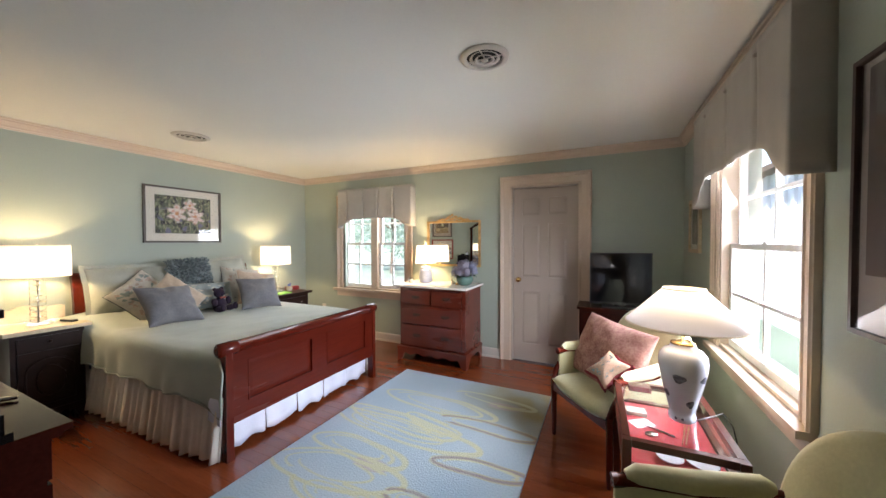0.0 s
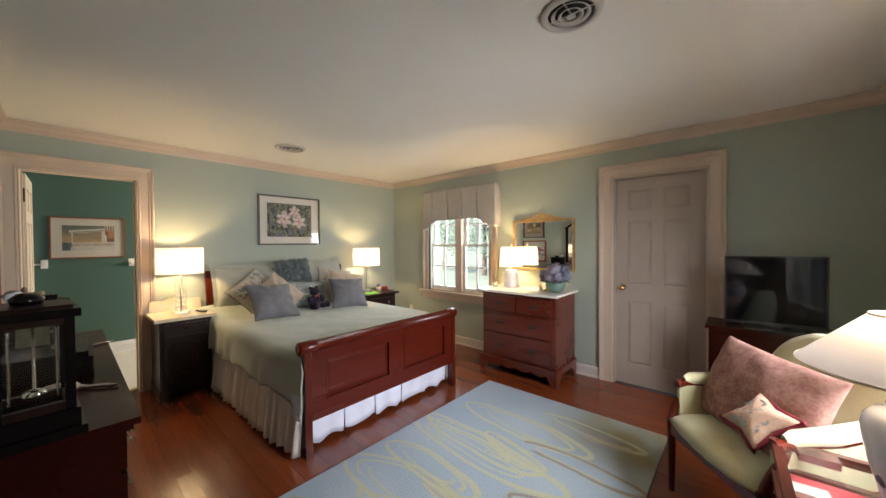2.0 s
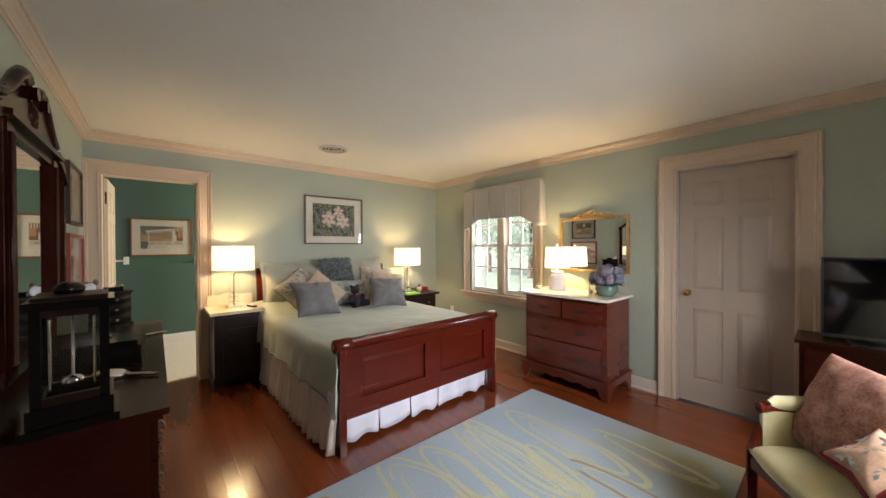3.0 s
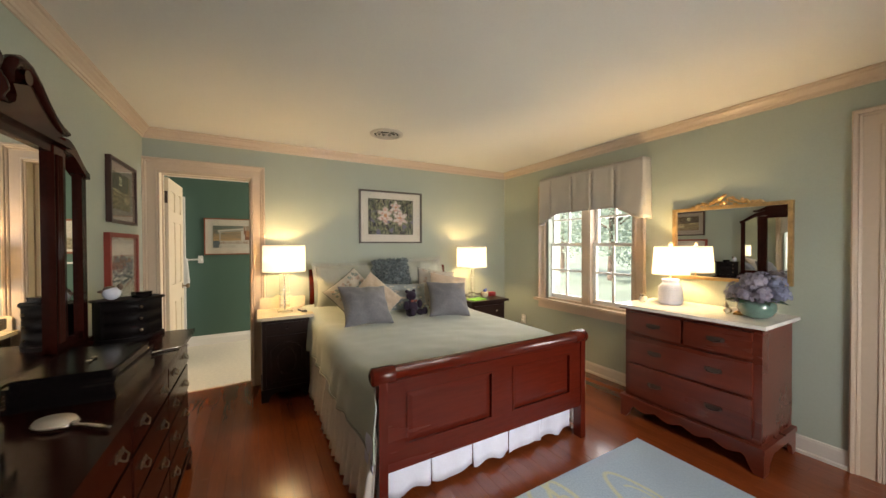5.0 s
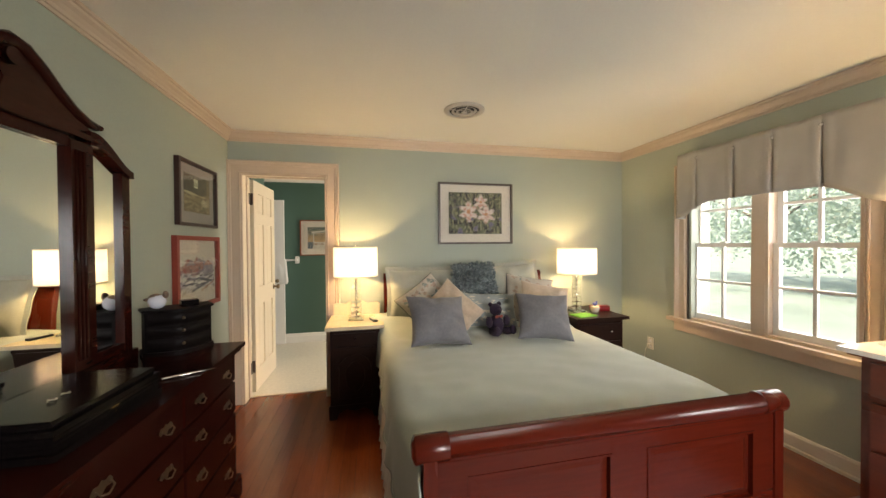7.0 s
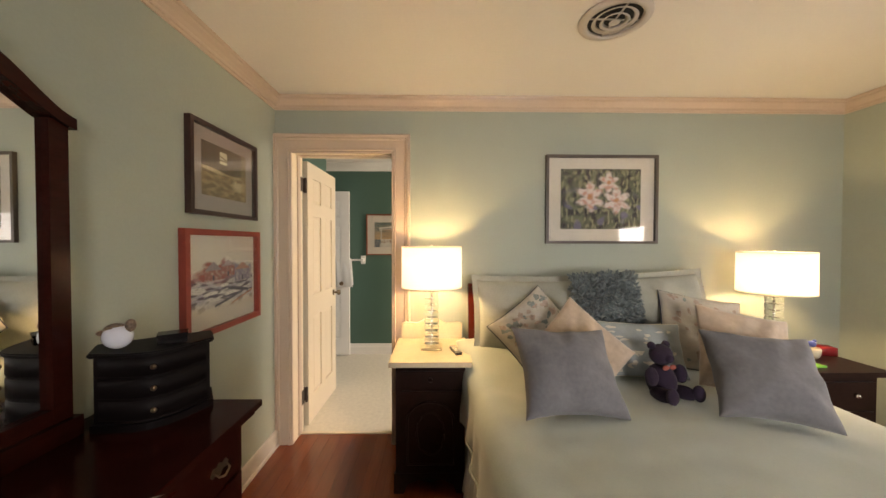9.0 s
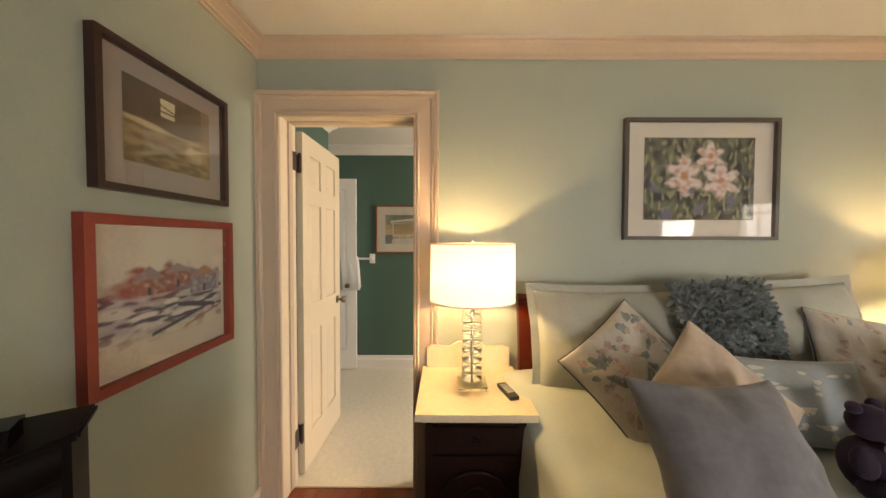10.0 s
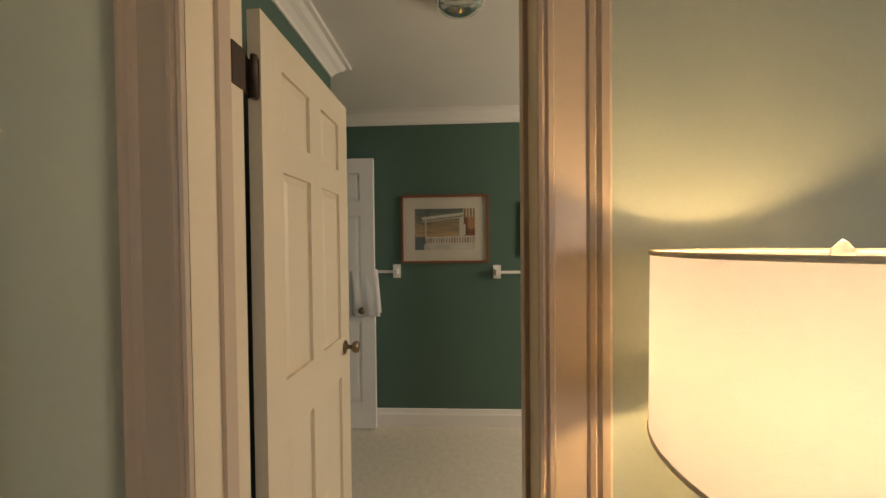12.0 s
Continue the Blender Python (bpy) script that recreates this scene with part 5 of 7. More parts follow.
for k in (-1, 1):
    part("earring", tube([(k * 0.022, 0, 0.003), (k * 0.022 + 0.012, 0.008, 0.004), (k * 0.022 + 0.020, -0.006, 0.007), (k * 0.022 + 0.030, 0.004, 0.003)], 0.003, 6), M["chrome"], t)

# serpentine jewellery chest
jc = thing("jewellery_chest", "small black bow-front jewellery chest standing on the dresser", "jewellery chest", (-4.03, 1.09, dz + 0.0005), -54)
JW, JD = 0.135, 0.078


def bow(off, z0, z1):
    pts = [(-JW - off, -JD - off)] + [(JW + off, -JD - off)][:1]
    o = []
    for k in range(17):
        f = -1 + 2 * k / 16
        o.append(((JW + off) * -f, JD * 0.55 + off + 0.045 * math.cos(f * 2.2)))
    return plate(pts + o, z0, z1, "z")


part("plinth", bow(0.008, 0, 0.022), M["ebony"], jc)
part("body", bow(0.0, 0.0225, 0.212), M["ebony"], jc)
part("top", finish(bow(0.012, 0.2125, 0.226), 0.004), M["ebony"], jc)
for z in (0.03, 0.093, 0.155):
    pts = []
    for k in range(15):
        f = -0.93 + 1.86 * k / 14
        pts.append((JW * f, JD * 0.55 + 0.045 * math.cos(f * 2.2) + 0.001))
    bm = bmesh.new()
    a = [[bm.verts.new((x, y + d, zz)) for x, y in pts] for d, zz in ((0, z), (0.003, z + 0.002), (0.003, z + 0.053), (0, z + 0.055))]
    for p, q in zip(a, a[1:]):
        for k in range(14):
            bm.faces.new((p[k], p[k + 1], q[k + 1], q[k])).smooth = True
    dd = part("drawer", bm, M["ebony"], jc)
    bm = bmesh.new()
    ball(bm, (0, JD * 0.55 + 0.06, z + 0.028), 0.008, 8)
    part("knob", bm, M["old_brass"], dd)
t = thing("ceramic_bird", "cream and brown ceramic bird on the black jewellery chest", "ornament", (-3.975, 1.025, dz + 0.227), 100)
t.scale = (0.88, 1.0, 1.3)
bm = bmesh.new()
ball(bm, (0, 0, 0.028), 0.031, 16, 1.4, 1, 0.9)
for f in bm.faces:
    f.smooth = True
part("body", bm, M["porcelain"], t, "white glazed belly")
bm = bmesh.new()
ball(bm, (0.038, 0, 0.052), 0.015, 12)
ball(bm, (-0.038, 0, 0.036), 0.014, 10, 1.8, 0.9, 0.5)
ball(bm, (-0.005, 0, 0.043), 0.025, 12, 1.4, 0.9, 0.6)
part("wings_and_head", finish(bm, smooth=True), M["speckle"], t, "speckled brown back and head")
b = solid("trinket_box", finish(boxes((-0.036, 0.036, -0.026, 0.026, 0, 0.022), (-0.038, 0.038, -0.028, 0.028, 0.0225, 0.030)), 0.003), M["black"], "small black trinket box on the jewellery chest", "box")
b.matrix_basis = pose(-4.045, 1.13, dz + 0.227, 0, 0, -54)
M["silver"] = mat("tarnished_silver", (0.55, 0.53, 0.50), 0.25, metal=1.0, vary=0.15, scale=40)
M["bristle"] = mat("cream_brush_back", (0.50, 0.44, 0.35), 0.7, vary=0.1, fine=200, bump=0.002)
t = thing("hair_brush", "silver-handled hair brush with a cream oval head on the dresser top", "hair brush", (-2.94, 1.19, dz + 0.001), 52)
part("head", finish(lathe([(0, 0.004), (0.036, 0.004), (0.040, 0.010), (0.036, 0.017), (0, 0.020)], 28, sx=1.45), 0), M["bristle"], t, "cream oval head")
part("rim", lathe([(0.037, 0.0), (0.043, 0.003), (0.044, 0.008), (0.041, 0.011), (0.037, 0.0)], 28, sx=1.45), M["silver"], t)
part("handle", tube([(0.060, 0, 0.008), (0.085, 0, 0.008), (0.12, 0, 0.009), (0.16, 0, 0.008), (0.185, 0, 0.008)], [0.010, 0.006, 0.007, 0.008, 0.004], 10), M["silver"], t, "chased silver handle")
t = solid("letter_knife", tube([(-0.085, 0, 0.006), (-0.02, 0, 0.006), (0.03, 0, 0.006), (0.09, 0, 0.006)], [0.004, 0.006, 0.005, 0.002], 8), M["silver"], "thin silver letter knife lying on the dresser top", "letter knife")
t.matrix_basis = pose(-3.645, 1.31, dz + 0.001, 0, 0, 118)

# ---- chest of drawers under the gilt mirror ----
ch = thing("chest_of_drawers", "red-brown chest of drawers with a white marble top and scalloped apron", "chest of drawers")
part("body", boxes((-3.165, -2.345, 4.255, 4.735, 0.13, 0.845)), M["cherry"], ch)
part("marble_top", finish(boxes((-3.215, -2.310, 4.185, 4.745, 0.858, 0.880)), 0.006, 3), M["marble_w"], ch, "white marble top")
part("top_molding", finish(boxes((-3.19, -2.325, 4.21, 4.74, 0.8455, 0.8575)), 0.005, 2), M["cherry"], ch)
part("base_molding", finish(boxes((-3.190, -2.320, 4.215, 4.74, 0.135, 0.165)), 0.010, 3), M["cherry"], ch)
xs = np.linspace(-3.185, -2.325, 41)
low = []
for x in xs:
    f = (x + 2.755) / 0.43
    z = 0.105 - 0.028 * abs(math.sin(f * math.pi * 2.5)) ** 1.5
    if abs(f) > 0.78:
        z = 0.105 - (abs(f) - 0.78) / 0.10 * 0.105
    low.append((x, max(0.0, z)))
part("apron", plate(low + [(-2.325, 0.136), (-3.185, 0.136)], 4.222, 4.246, "y"), M["cherry"], ch)
for x0 in (-3.185, -2.347):
    part("side_foot", plate([(4.247, 0), (4.30, 0), (4.32, 0.06), (4.38, 0.10), (4.60, 0.10), (4.66, 0.06), (4.68, 0), (4.735, 0), (4.735, 0.134), (4.247, 0.134)], x0, x0 + 0.022, "x"), M["cherry"], ch)
rows4 = [[(-3.125, -2.765), (-2.745, -2.385)], [(-3.125, -2.385)], [(-3.125, -2.385)], ]
zz = [(0.665, 0.825), (0.445, 0.645), (0.19, 0.425)]
for cols4, (z0, z1) in zip(rows4, zz):
    for a, b in cols4:
        dd = part("drawer", finish(boxes((a, b, 4.232, 4.2545, z0, z1)), 0.006, 2), M["cherry"], ch)
        hs = ((a + b) / 2,) if len(cols4) == 2 else (a + 0.19, b - 0.19)
        for x in hs:
            bm = plate([(x - 0.045, (z0 + z1) / 2 - 0.014), (x + 0.045, (z0 + z1) / 2 - 0.014), (x + 0.05, (z0 + z1) / 2), (x + 0.045, (z0 + z1) / 2 + 0.014), (x - 0.045, (z0 + z1) / 2 + 0.014), (x - 0.05, (z0 + z1) / 2)], 4.229, 4.2315, "y")
            zc = (z0 + z1) / 2
            tube([(x - 0.032, 4.228, zc + 0.002), (x - 0.03, 4.214, zc - 0.010), (x, 4.212, zc - 0.016), (x + 0.03, 4.214, zc - 0.010), (x + 0.032, 4.228, zc + 0.002)], 0.003, 6, bm)
            part("handle", bm, M["iron"], dd, "dark metal bail handle")

# gilt mirror
gm = thing("wall_mirror", "rectangular gilt wall mirror with a carved floral crest", "mirror")
a, b, c, d = -3.062, -2.345, 1.070, 1.634
w = 0.024
yb = YN - 0.002
part("glass", boxes((a + w, b - w, yb - 0.012, yb - 0.004, c + w, d - w)), M["mirror"], gm, "mirror glass")
for r in ((a, b, d - w, d), (a, b, c, c + w)):
    part("frame_rail", finish(boxes((r[0], r[1], yb - 0.030, yb, r[2], r[3])), 0.009, 3), M["gold"], gm)
for r in ((a, a + w), (b - w, b)):
    part("frame_stile", finish(boxes((r[0], r[1], yb - 0.029, yb, c + w, d - w)), 0.009, 3), M["gold"], gm)
bm = bmesh.new()
r = random.Random(2)
cxm = (a + b) / 2
for k in range(46):
    f = r.uniform(-1, 1)
    env = 0.070 * (1 - abs(f)) ** 1.6 + 0.010
    x, z = cxm + 0.22 * f, d + r.uniform(0.0, env)
    ball(bm, (x, yb - 0.018 - r.uniform(0, 0.010), z), r.uniform(0.006, 0.014), 8, r.uniform(0.8, 1.8), 0.7, r.uniform(0.7, 1.3), Matrix.Rotation(r.uniform(-1, 1), 4, "Y"))
for s in (-1, 1):
    tube([(cxm + s * 0.22, yb - 0.018, d + 0.004), (cxm + s * 0.16, yb - 0.020, d + 0.016), (cxm + s * 0.10, yb - 0.020, d + 0.012), (cxm + s * 0.06, yb - 0.022, d + 0.035), (cxm + s * 0.02, yb - 0.022, d + 0.058)], [0.004, 0.007, 0.007, 0.008, 0.006], 8, bm)
for f in bm.faces:
    f.smooth = True
part("crest", bm, M["gold"], gm, "carved gilt floral crest")

# chest lamp
L = thing("table_lamp", "lit white basket-weave ceramic lamp on the marble-topped chest", "table lamp", (-2.985, 4.55, 0.8805))
prof = [(0, 0), (0.070, 0), (0.076, 0.006)]
for k in range(9):
    z = 0.012 + k * 0.014
    prof += [(0.082 - 0.002 * abs(k - 4), z), (0.078 - 0.002 * abs(k - 4), z + 0.011)]
prof += [(0.074, 0.145), (0.060, 0.160), (0.054, 0.172), (0.062, 0.186), (0.058, 0.196), (0.0, 0.198)]
part("jar", lathe(prof, 40), M["porcelain"], L, "white ribbed ceramic jar base")
bm = bmesh.new()
for k in range(9):
    for j in range(28):
        an = (j + 0.5 * (k % 2)) / 28 * 6.283
        u_, t_ = Vector((math.cos(an), math.sin(an), 0)), Vector((-math.sin(an), math.cos(an), 0))
        c_ = u_ * 0.080 + Vector((0, 0, 0.018 + k * 0.014))
        ring = [bm.verts.new(c_ + t_ * 0.0075 * math.cos(q * 1.047) + Vector((0, 0, 0.0060 * math.sin(q * 1.047)))) for q in range(6)]
        top_ = bm.verts.new(c_ + u_ * 0.006)
        for q in range(6):
            bm.faces.new((ring[q], ring[(q + 1) % 6], top_)).smooth = True
part("weave", bm, M["porcelain"], L)
part("stem", tube([(0, 0, 0.196), (0, 0, 0.45)], 0.006, 10), M["brass"], L)
sh = part("shade", lathe([(0.126, 0.232), (0.112, 0.448)], 48), M["shade"], L, "cream fabric shade lit from inside")
sh.modifiers.new("thick", "SOLIDIFY").thickness = 0.0015
bm = tube([(-0.112, 0, 0.440), (0.112, 0, 0.440)], 0.002, 6)
part("spider", bm, M["brass"], L)
part("finial", lathe([(0, 0.45), (0.012, 0.452), (0.014, 0.475), (0.006, 0.485), (0, 0.487)], 14), M["cer"], L)

# small things on the chest
t = thing("ceramic_pot", "little dark and cream ceramic pot beside the lamp", "ornament", (-3.135, 4.44, 0.8805))
part("pot", lathe([(0, 0), (0.020, 0), (0.031, 0.018), (0.028, 0.040), (0.018, 0.050), (0, 0.048)], 20), M["cer"], t)
part("rim", lathe([(0.018, 0.046), (0.026, 0.050), (0.026, 0.058), (0.016, 0.060), (0, 0.058)], 18), M["old_brass"], t)
t = thing("ceramic_rabbit", "small pink and cream ceramic rabbit figure beside the flowers", "ornament", (-2.585, 4.46, 0.8805))
bm = bmesh.new()
ball(bm, (0, 0, 0.022), 0.022, 12, 1.1, 0.9, 1)
ball(bm, (-0.008, 0, 0.050), 0.014, 10)
ball(bm, (-0.010, 0.006, 0.070), 0.005, 8, 0.8, 0.7, 2.6)
ball(bm, (-0.010, -0.006, 0.070), 0.005, 8, 0.8, 0.7, 2.6)
part("figure", finish(bm, smooth=True), M["cer"], t)
b = solid("shell_ornament", lathe([(0, 0), (0.020, 0), (0.016, 0.016), (0.006, 0.024), (0, 0.025)], 14, sx=1.6), M["brass"], "small gilt shell ornament beside the vase", "ornament")
b.matrix_basis = pose(-2.53, 4.47, 0.8805)

# hydrangeas
M["vase_glass"] = mat("sea_green_glass", (0.10, 0.18, 0.15), 0.08, vary=0.15, coat=0.8)
M["petal"] = mat("lilac_petals", (0.19, 0.18, 0.27), 0.75, vary=0.25, scale=14, color2=(0.37, 0.34, 0.40))
M["petal2"] = mat("blue_grey_petals", (0.20, 0.22, 0.32), 0.75, vary=0.3, scale=14)
M["fleaf"] = mat("dark_green_leaves", (0.03, 0.07, 0.03), 0.5, vary=0.3)
fl = thing("flower_vase", "sea-green glass bowl of lilac and blue hydrangeas", "flowers", (-2.44, 4.47, 0.8805))
part("bowl", lathe([(0, 0), (0.055, 0), (0.080, 0.02), (0.098, 0.055), (0.095, 0.09), (0.080, 0.11), (0.076, 0.108), (0.09, 0.088), (0.0, 0.07)], 32), M["vase_glass"], fl, "sea-green glass bowl")
r = random.Random(11)
heads = [(-0.095, -0.03, 0.165), (-0.03, -0.075, 0.150), (0.05, -0.075, 0.155), (0.11, -0.02, 0.165), (-0.055, 0.02, 0.225), (0.02, -0.02, 0.235), (0.08, 0.03, 0.215), (-0.01, 0.06, 0.20), (0.0, -0.06, 0.205), (-0.12, 0.03, 0.13)]
for hi_, (hx, hy, hz) in enumerate(heads):
    vs, fs = [], []
    for k in range(60):
        v = Vector((r.gauss(0, 1), r.gauss(0, 1), r.gauss(0, 1))).normalized()
        c = Vector((hx, hy, hz)) + v * 0.060 * r.uniform(0.80, 1.05)
        a1 = v.cross(Vector((0.3, 0.8, 0.5))).normalized()
        a2 = v.cross(a1)
        th = r.uniform(0, 1.5)
        e1 = (a1 * math.cos(th) + a2 * math.sin(th)) * 0.0125
        e2 = (-a1 * math.sin(th) + a2 * math.cos(th)) * 0.0125
        for p in (e1, e2, -e1, -e2):
            q = p.cross(v).normalized() * 0.006
            n0 = len(vs)
            vs += [tuple(c), tuple(c + p * 0.6 + q + v * 0.002), tuple(c + p - v * 0.001), tuple(c + p * 0.6 - q + v * 0.002)]
            fs.append((n0, n0 + 1, n0 + 2, n0 + 3))
    bmh = bmesh.new()
    ball(bmh, (hx, hy, hz), 0.040, 10)
    me = bpy.data.meshes.new("flower_head")
    bmh.to_mesh(me)
    bmh.free()
    base_v = [tuple(v.co) for v in me.vertices]
    base_f = [tuple(p.vertices) for p in me.polygons]
    me2 = bpy.data.meshes.new("flower_head")
    me2.from_pydata(base_v + vs, [], base_f + [tuple(i + len(base_v) for i in f) for f in fs])
    me2.materials.append(M["petal"] if hi_ % 3 else M["petal2"])
    o = new("flower_head", me2)
    o.parent = fl
for k in range(7):
    an = k / 7 * 6.283
    d1 = Vector((math.cos(an), math.sin(an), 0))
    p = Vector((0, 0, 0.11)) + d1 * 0.07
    s_ = Vector((-d1.y, d1.x, 0)) * 0.03
    bm = bmesh.new()
    v = [bm.verts.new(q) for q in (p, p + d1 * 0.035 + s_ + Vector((0, 0, 0.008)), p + d1 * 0.085 - Vector((0, 0, 0.012)), p + d1 * 0.035 - s_ + Vector((0, 0, 0.008)))]
    bm.faces.new((v[0], v[1], v[2]))
    bm.faces.new((v[0], v[2], v[3]))
    part("leaf", bm, M["fleaf"], fl)

# ---- television corner ----
tv = thing("television", "flat black television on a small stand", "television", (-0.875, 4.50, 0.7515), 6)
part("casing", finish(boxes((-0.262, 0.262, -0.012, 0.030, 0.030, 0.515)), 0.005), M["plastic"], tv)
part("screen", boxes((-0.252, 0.252, -0.0145, -0.0122, 0.048, 0.505)), M["screen"], tv, "glossy dark screen")
part("neck", boxes((-0.05, 0.05, 0.0, 0.025, 0.008, 0.030)), M["plastic"], tv)
part("foot", finish(boxes((-0.15, 0.15, -0.08, 0.09, 0, 0.008)), 0.003), M["plastic"], tv)
tt = thing("television_cabinet", "dark red-brown wooden cabinet under the television", "cabinet")
part("top", finish(boxes((-1.125 - 0.12, -0.40, 4.37, 4.735, 0.728, 0.751)), 0.006, 3), M["dresser"], tt)
part("body", boxes((-1.225, -0.42, 4.395, 4.73, 0.06, 0.7275)), M["dresser"], tt)
part("plinth", finish(boxes((-1.235, -0.41, 4.385, 4.733, 0, 0.06)), 0.004), M["dresser"], tt)
for a, b in ((-1.20, -0.83), (-0.82, -0.445)):
    dd = part("door", finish(boxes((a, b, 4.378, 4.3945, 0.09, 0.70)), 0.004), M["dresser"], tt)
    part("knob", lathe([(0, 0), (0.010, 0), (0.012, 0.012), (0, 0.018)], 12), M["old_brass"], dd).matrix_basis = pose(b - 0.04 if a < -1 else a + 0.04, 4.378, 0.45, 90, 0, 0)


# ---- pictures ----
def paint_mat(name, rough=0.7, bump=0.0):
    m = bpy.data.materials.new(name)
    m.use_nodes = True
    n, l = m.node_tree.nodes, m.node_tree.links
    a = n.new("ShaderNodeAttribute")
    a.attribute_name = "paint"
    t = n.new("ShaderNodeTexNoise")
    t.inputs["Scale"].default_value, t.inputs["Detail"].default_value = 90, 5
    tc = n.new("ShaderNodeTexCoord")
    l.new(tc.outputs["Object"], t.inputs["Vector"])
    h = n.new("ShaderNodeHueSaturation")
    r = n.new("ShaderNodeMapRange")
    r.inputs["To Min"].default_value, r.inputs["To Max"].default_value = 0.82, 1.18
    l.new(t.outputs[0], r.inputs["Value"])
    l.new(r.outputs[0], h.inputs["Value"])
    l.new(a.outputs["Color"], h.inputs["Color"])
    l.new(h.outputs[0], n["Principled BSDF"].inputs["Base Color"])
    n["Principled BSDF"].inputs["Roughness"].default_value = rough
    if bump:
        b = n.new("ShaderNodeBump")
        b.inputs["Distance"].default_value = bump
        l.new(t.outputs[0], b.inputs["Height"])
        l.new(b.outputs[0], n["Principled BSDF"].inputs["Normal"])
        n["Principled BSDF"].inputs["Sheen Weight"].default_value = 0.2
    return m


M["paint"] = paint_mat("painted_paper")
M["rug"] = paint_mat("tufted_wool", 0.95, 0.004)


def canvas(name, w, h, nx, ny, fn, material, parent, flat=False, y=0.0):
    """A sheet of small faces, each in the colour that fn gives for its place (0 to 1 across and up)."""
    xs, zs = np.linspace(-w / 2, w / 2, nx + 1), np.linspace(-h / 2, h / 2, ny + 1)
    if flat:
        vs = [(x, z, y) for z in zs for x in xs]
    else:
        vs = [(x, y, z) for z in zs for x in xs]
    fs = [(j * (nx + 1) + i, j * (nx + 1) + i + 1, (j + 1) * (nx + 1) + i + 1, (j + 1) * (nx + 1) + i) for j in range(ny) for i in range(nx)]
    me = bpy.data.meshes.new(name)
    me.from_pydata(vs, [], fs)
    at = me.color_attributes.new("paint", "FLOAT_COLOR", "POINT")
    cols = np.ones((len(vs), 4), dtype=np.float32)
    k = 0
    for j in range(ny + 1):
        for i in range(nx + 1):
            cols[k, :3] = fn(i / nx, j / ny)
            k += 1
    at.data.foreach_set("color", cols.ravel())
    me.materials.append(material)
    ob = new(name, me)
    ob.parent = parent
    return ob


def mixc(a, b, f):
    f = max(0.0, min(1.0, f))
    return tuple(x + (y - x) * f for x, y in zip(a, b))


def soft(d, e=0.02):
    return max(0.0, min(1.0, 0.5 - d / e))


def nz(u, v, s, k=0.0):
    return noise.noise((u * s, v * s, k))


def ell(u, v, cu, cv, a, b, ang=0.0):
    du, dv = u - cu, v - cv
    c, s = math.cos(ang), math.sin(ang)
    return math.hypot((du * c + dv * s) / a, (-du * s + dv * c) / b) - 1


def iris_print(u, v):
    c = mixc((0.045, 0.042, 0.042), (0.16, 0.18, 0.11), 0.5 + 1.3 * nz(u * 1.5, v, 9, 1))
    c = mixc(c, (0.28, 0.28, 0.17), (nz(u * 2.2, v * 0.8, 14, 5) - 0.12) * 6)
    c = mixc(c, (0.16, 0.15, 0.22), (nz(u, v, 7, 9) - 0.25) * 5 * (1 if v < 0.4 else 0.2))
    for cu, cv, s in ((0.37, 0.52, 1.0), (0.60, 0.76, 0.72), (0.70, 0.46, 0.9)):
        for an, l in ((1.57, 0.26), (2.5, 0.20), (0.6, 0.20), (3.6, 0.19), (-0.5, 0.19), (-1.57, 0.19)):
            pu, pv = cu + math.cos(an) * l * s * 0.42, cv + math.sin(an) * l * s * 0.62
            d = ell(u, v, pu, pv, 0.105 * s, 0.055 * s, an) + 0.35 * nz(u, v, 22, an)
            c = mixc(c, mixc((0.70, 0.62, 0.58), (0.58, 0.34, 0.28), 0.15 + 1.8 * nz(u, v, 18, 2) + (0.35 if -2 < an < -1 else 0)), soft(d, 0.5))
        c = mixc(c, (0.55, 0.26, 0.14), soft(ell(u, v, cu, cv + 0.02, 0.035 * s, 0.05 * s) + 0.4 * nz(u, v, 30), 0.7))
    return c


def bedroom_print(u, v):
    c = mixc((0.085, 0.06, 0.04), (0.17, 0.12, 0.075), u + 0.4 * nz(u, v, 6))
    if v < 0.52 + 0.03 * math.sin(u * 8):
        c = mixc((0.36, 0.27, 0.15), (0.20, 0.14, 0.08), 0.5 + 1.4 * nz(u, v * 2, 7, 3) + (0.3 - v) * 0.8)
    c = mixc(c, (0.55, 0.46, 0.28), soft(ell(u, v, 0.22, 0.50, 0.26, 0.035, -0.1), 0.5) * 0.8)
    c = mixc(c, (0.58, 0.47, 0.30), soft(ell(u, v, 0.82, 0.33, 0.16, 0.14) + 0.3 * nz(u, v, 12), 0.5) * 0.8)
    c = mixc(c, (0.16, 0.09, 0.05), soft(ell(u, v, 0.82, 0.42, 0.09, 0.035) + 0.5 * nz(u, v, 25), 0.5) * 0.7)
    if abs(u - 0.45) < 0.085 and abs(v - 0.79) < 0.115:
        c = (0.62, 0.60, 0.42) if abs(v - 0.79 + 0.3 * (u - 0.45)) > 0.012 and abs(v - 0.74) > 0.012 else (0.2, 0.15, 0.09)
    if u > 0.88:
        c = mixc(c, (0.33, 0.24, 0.13), 0.5)
    return c


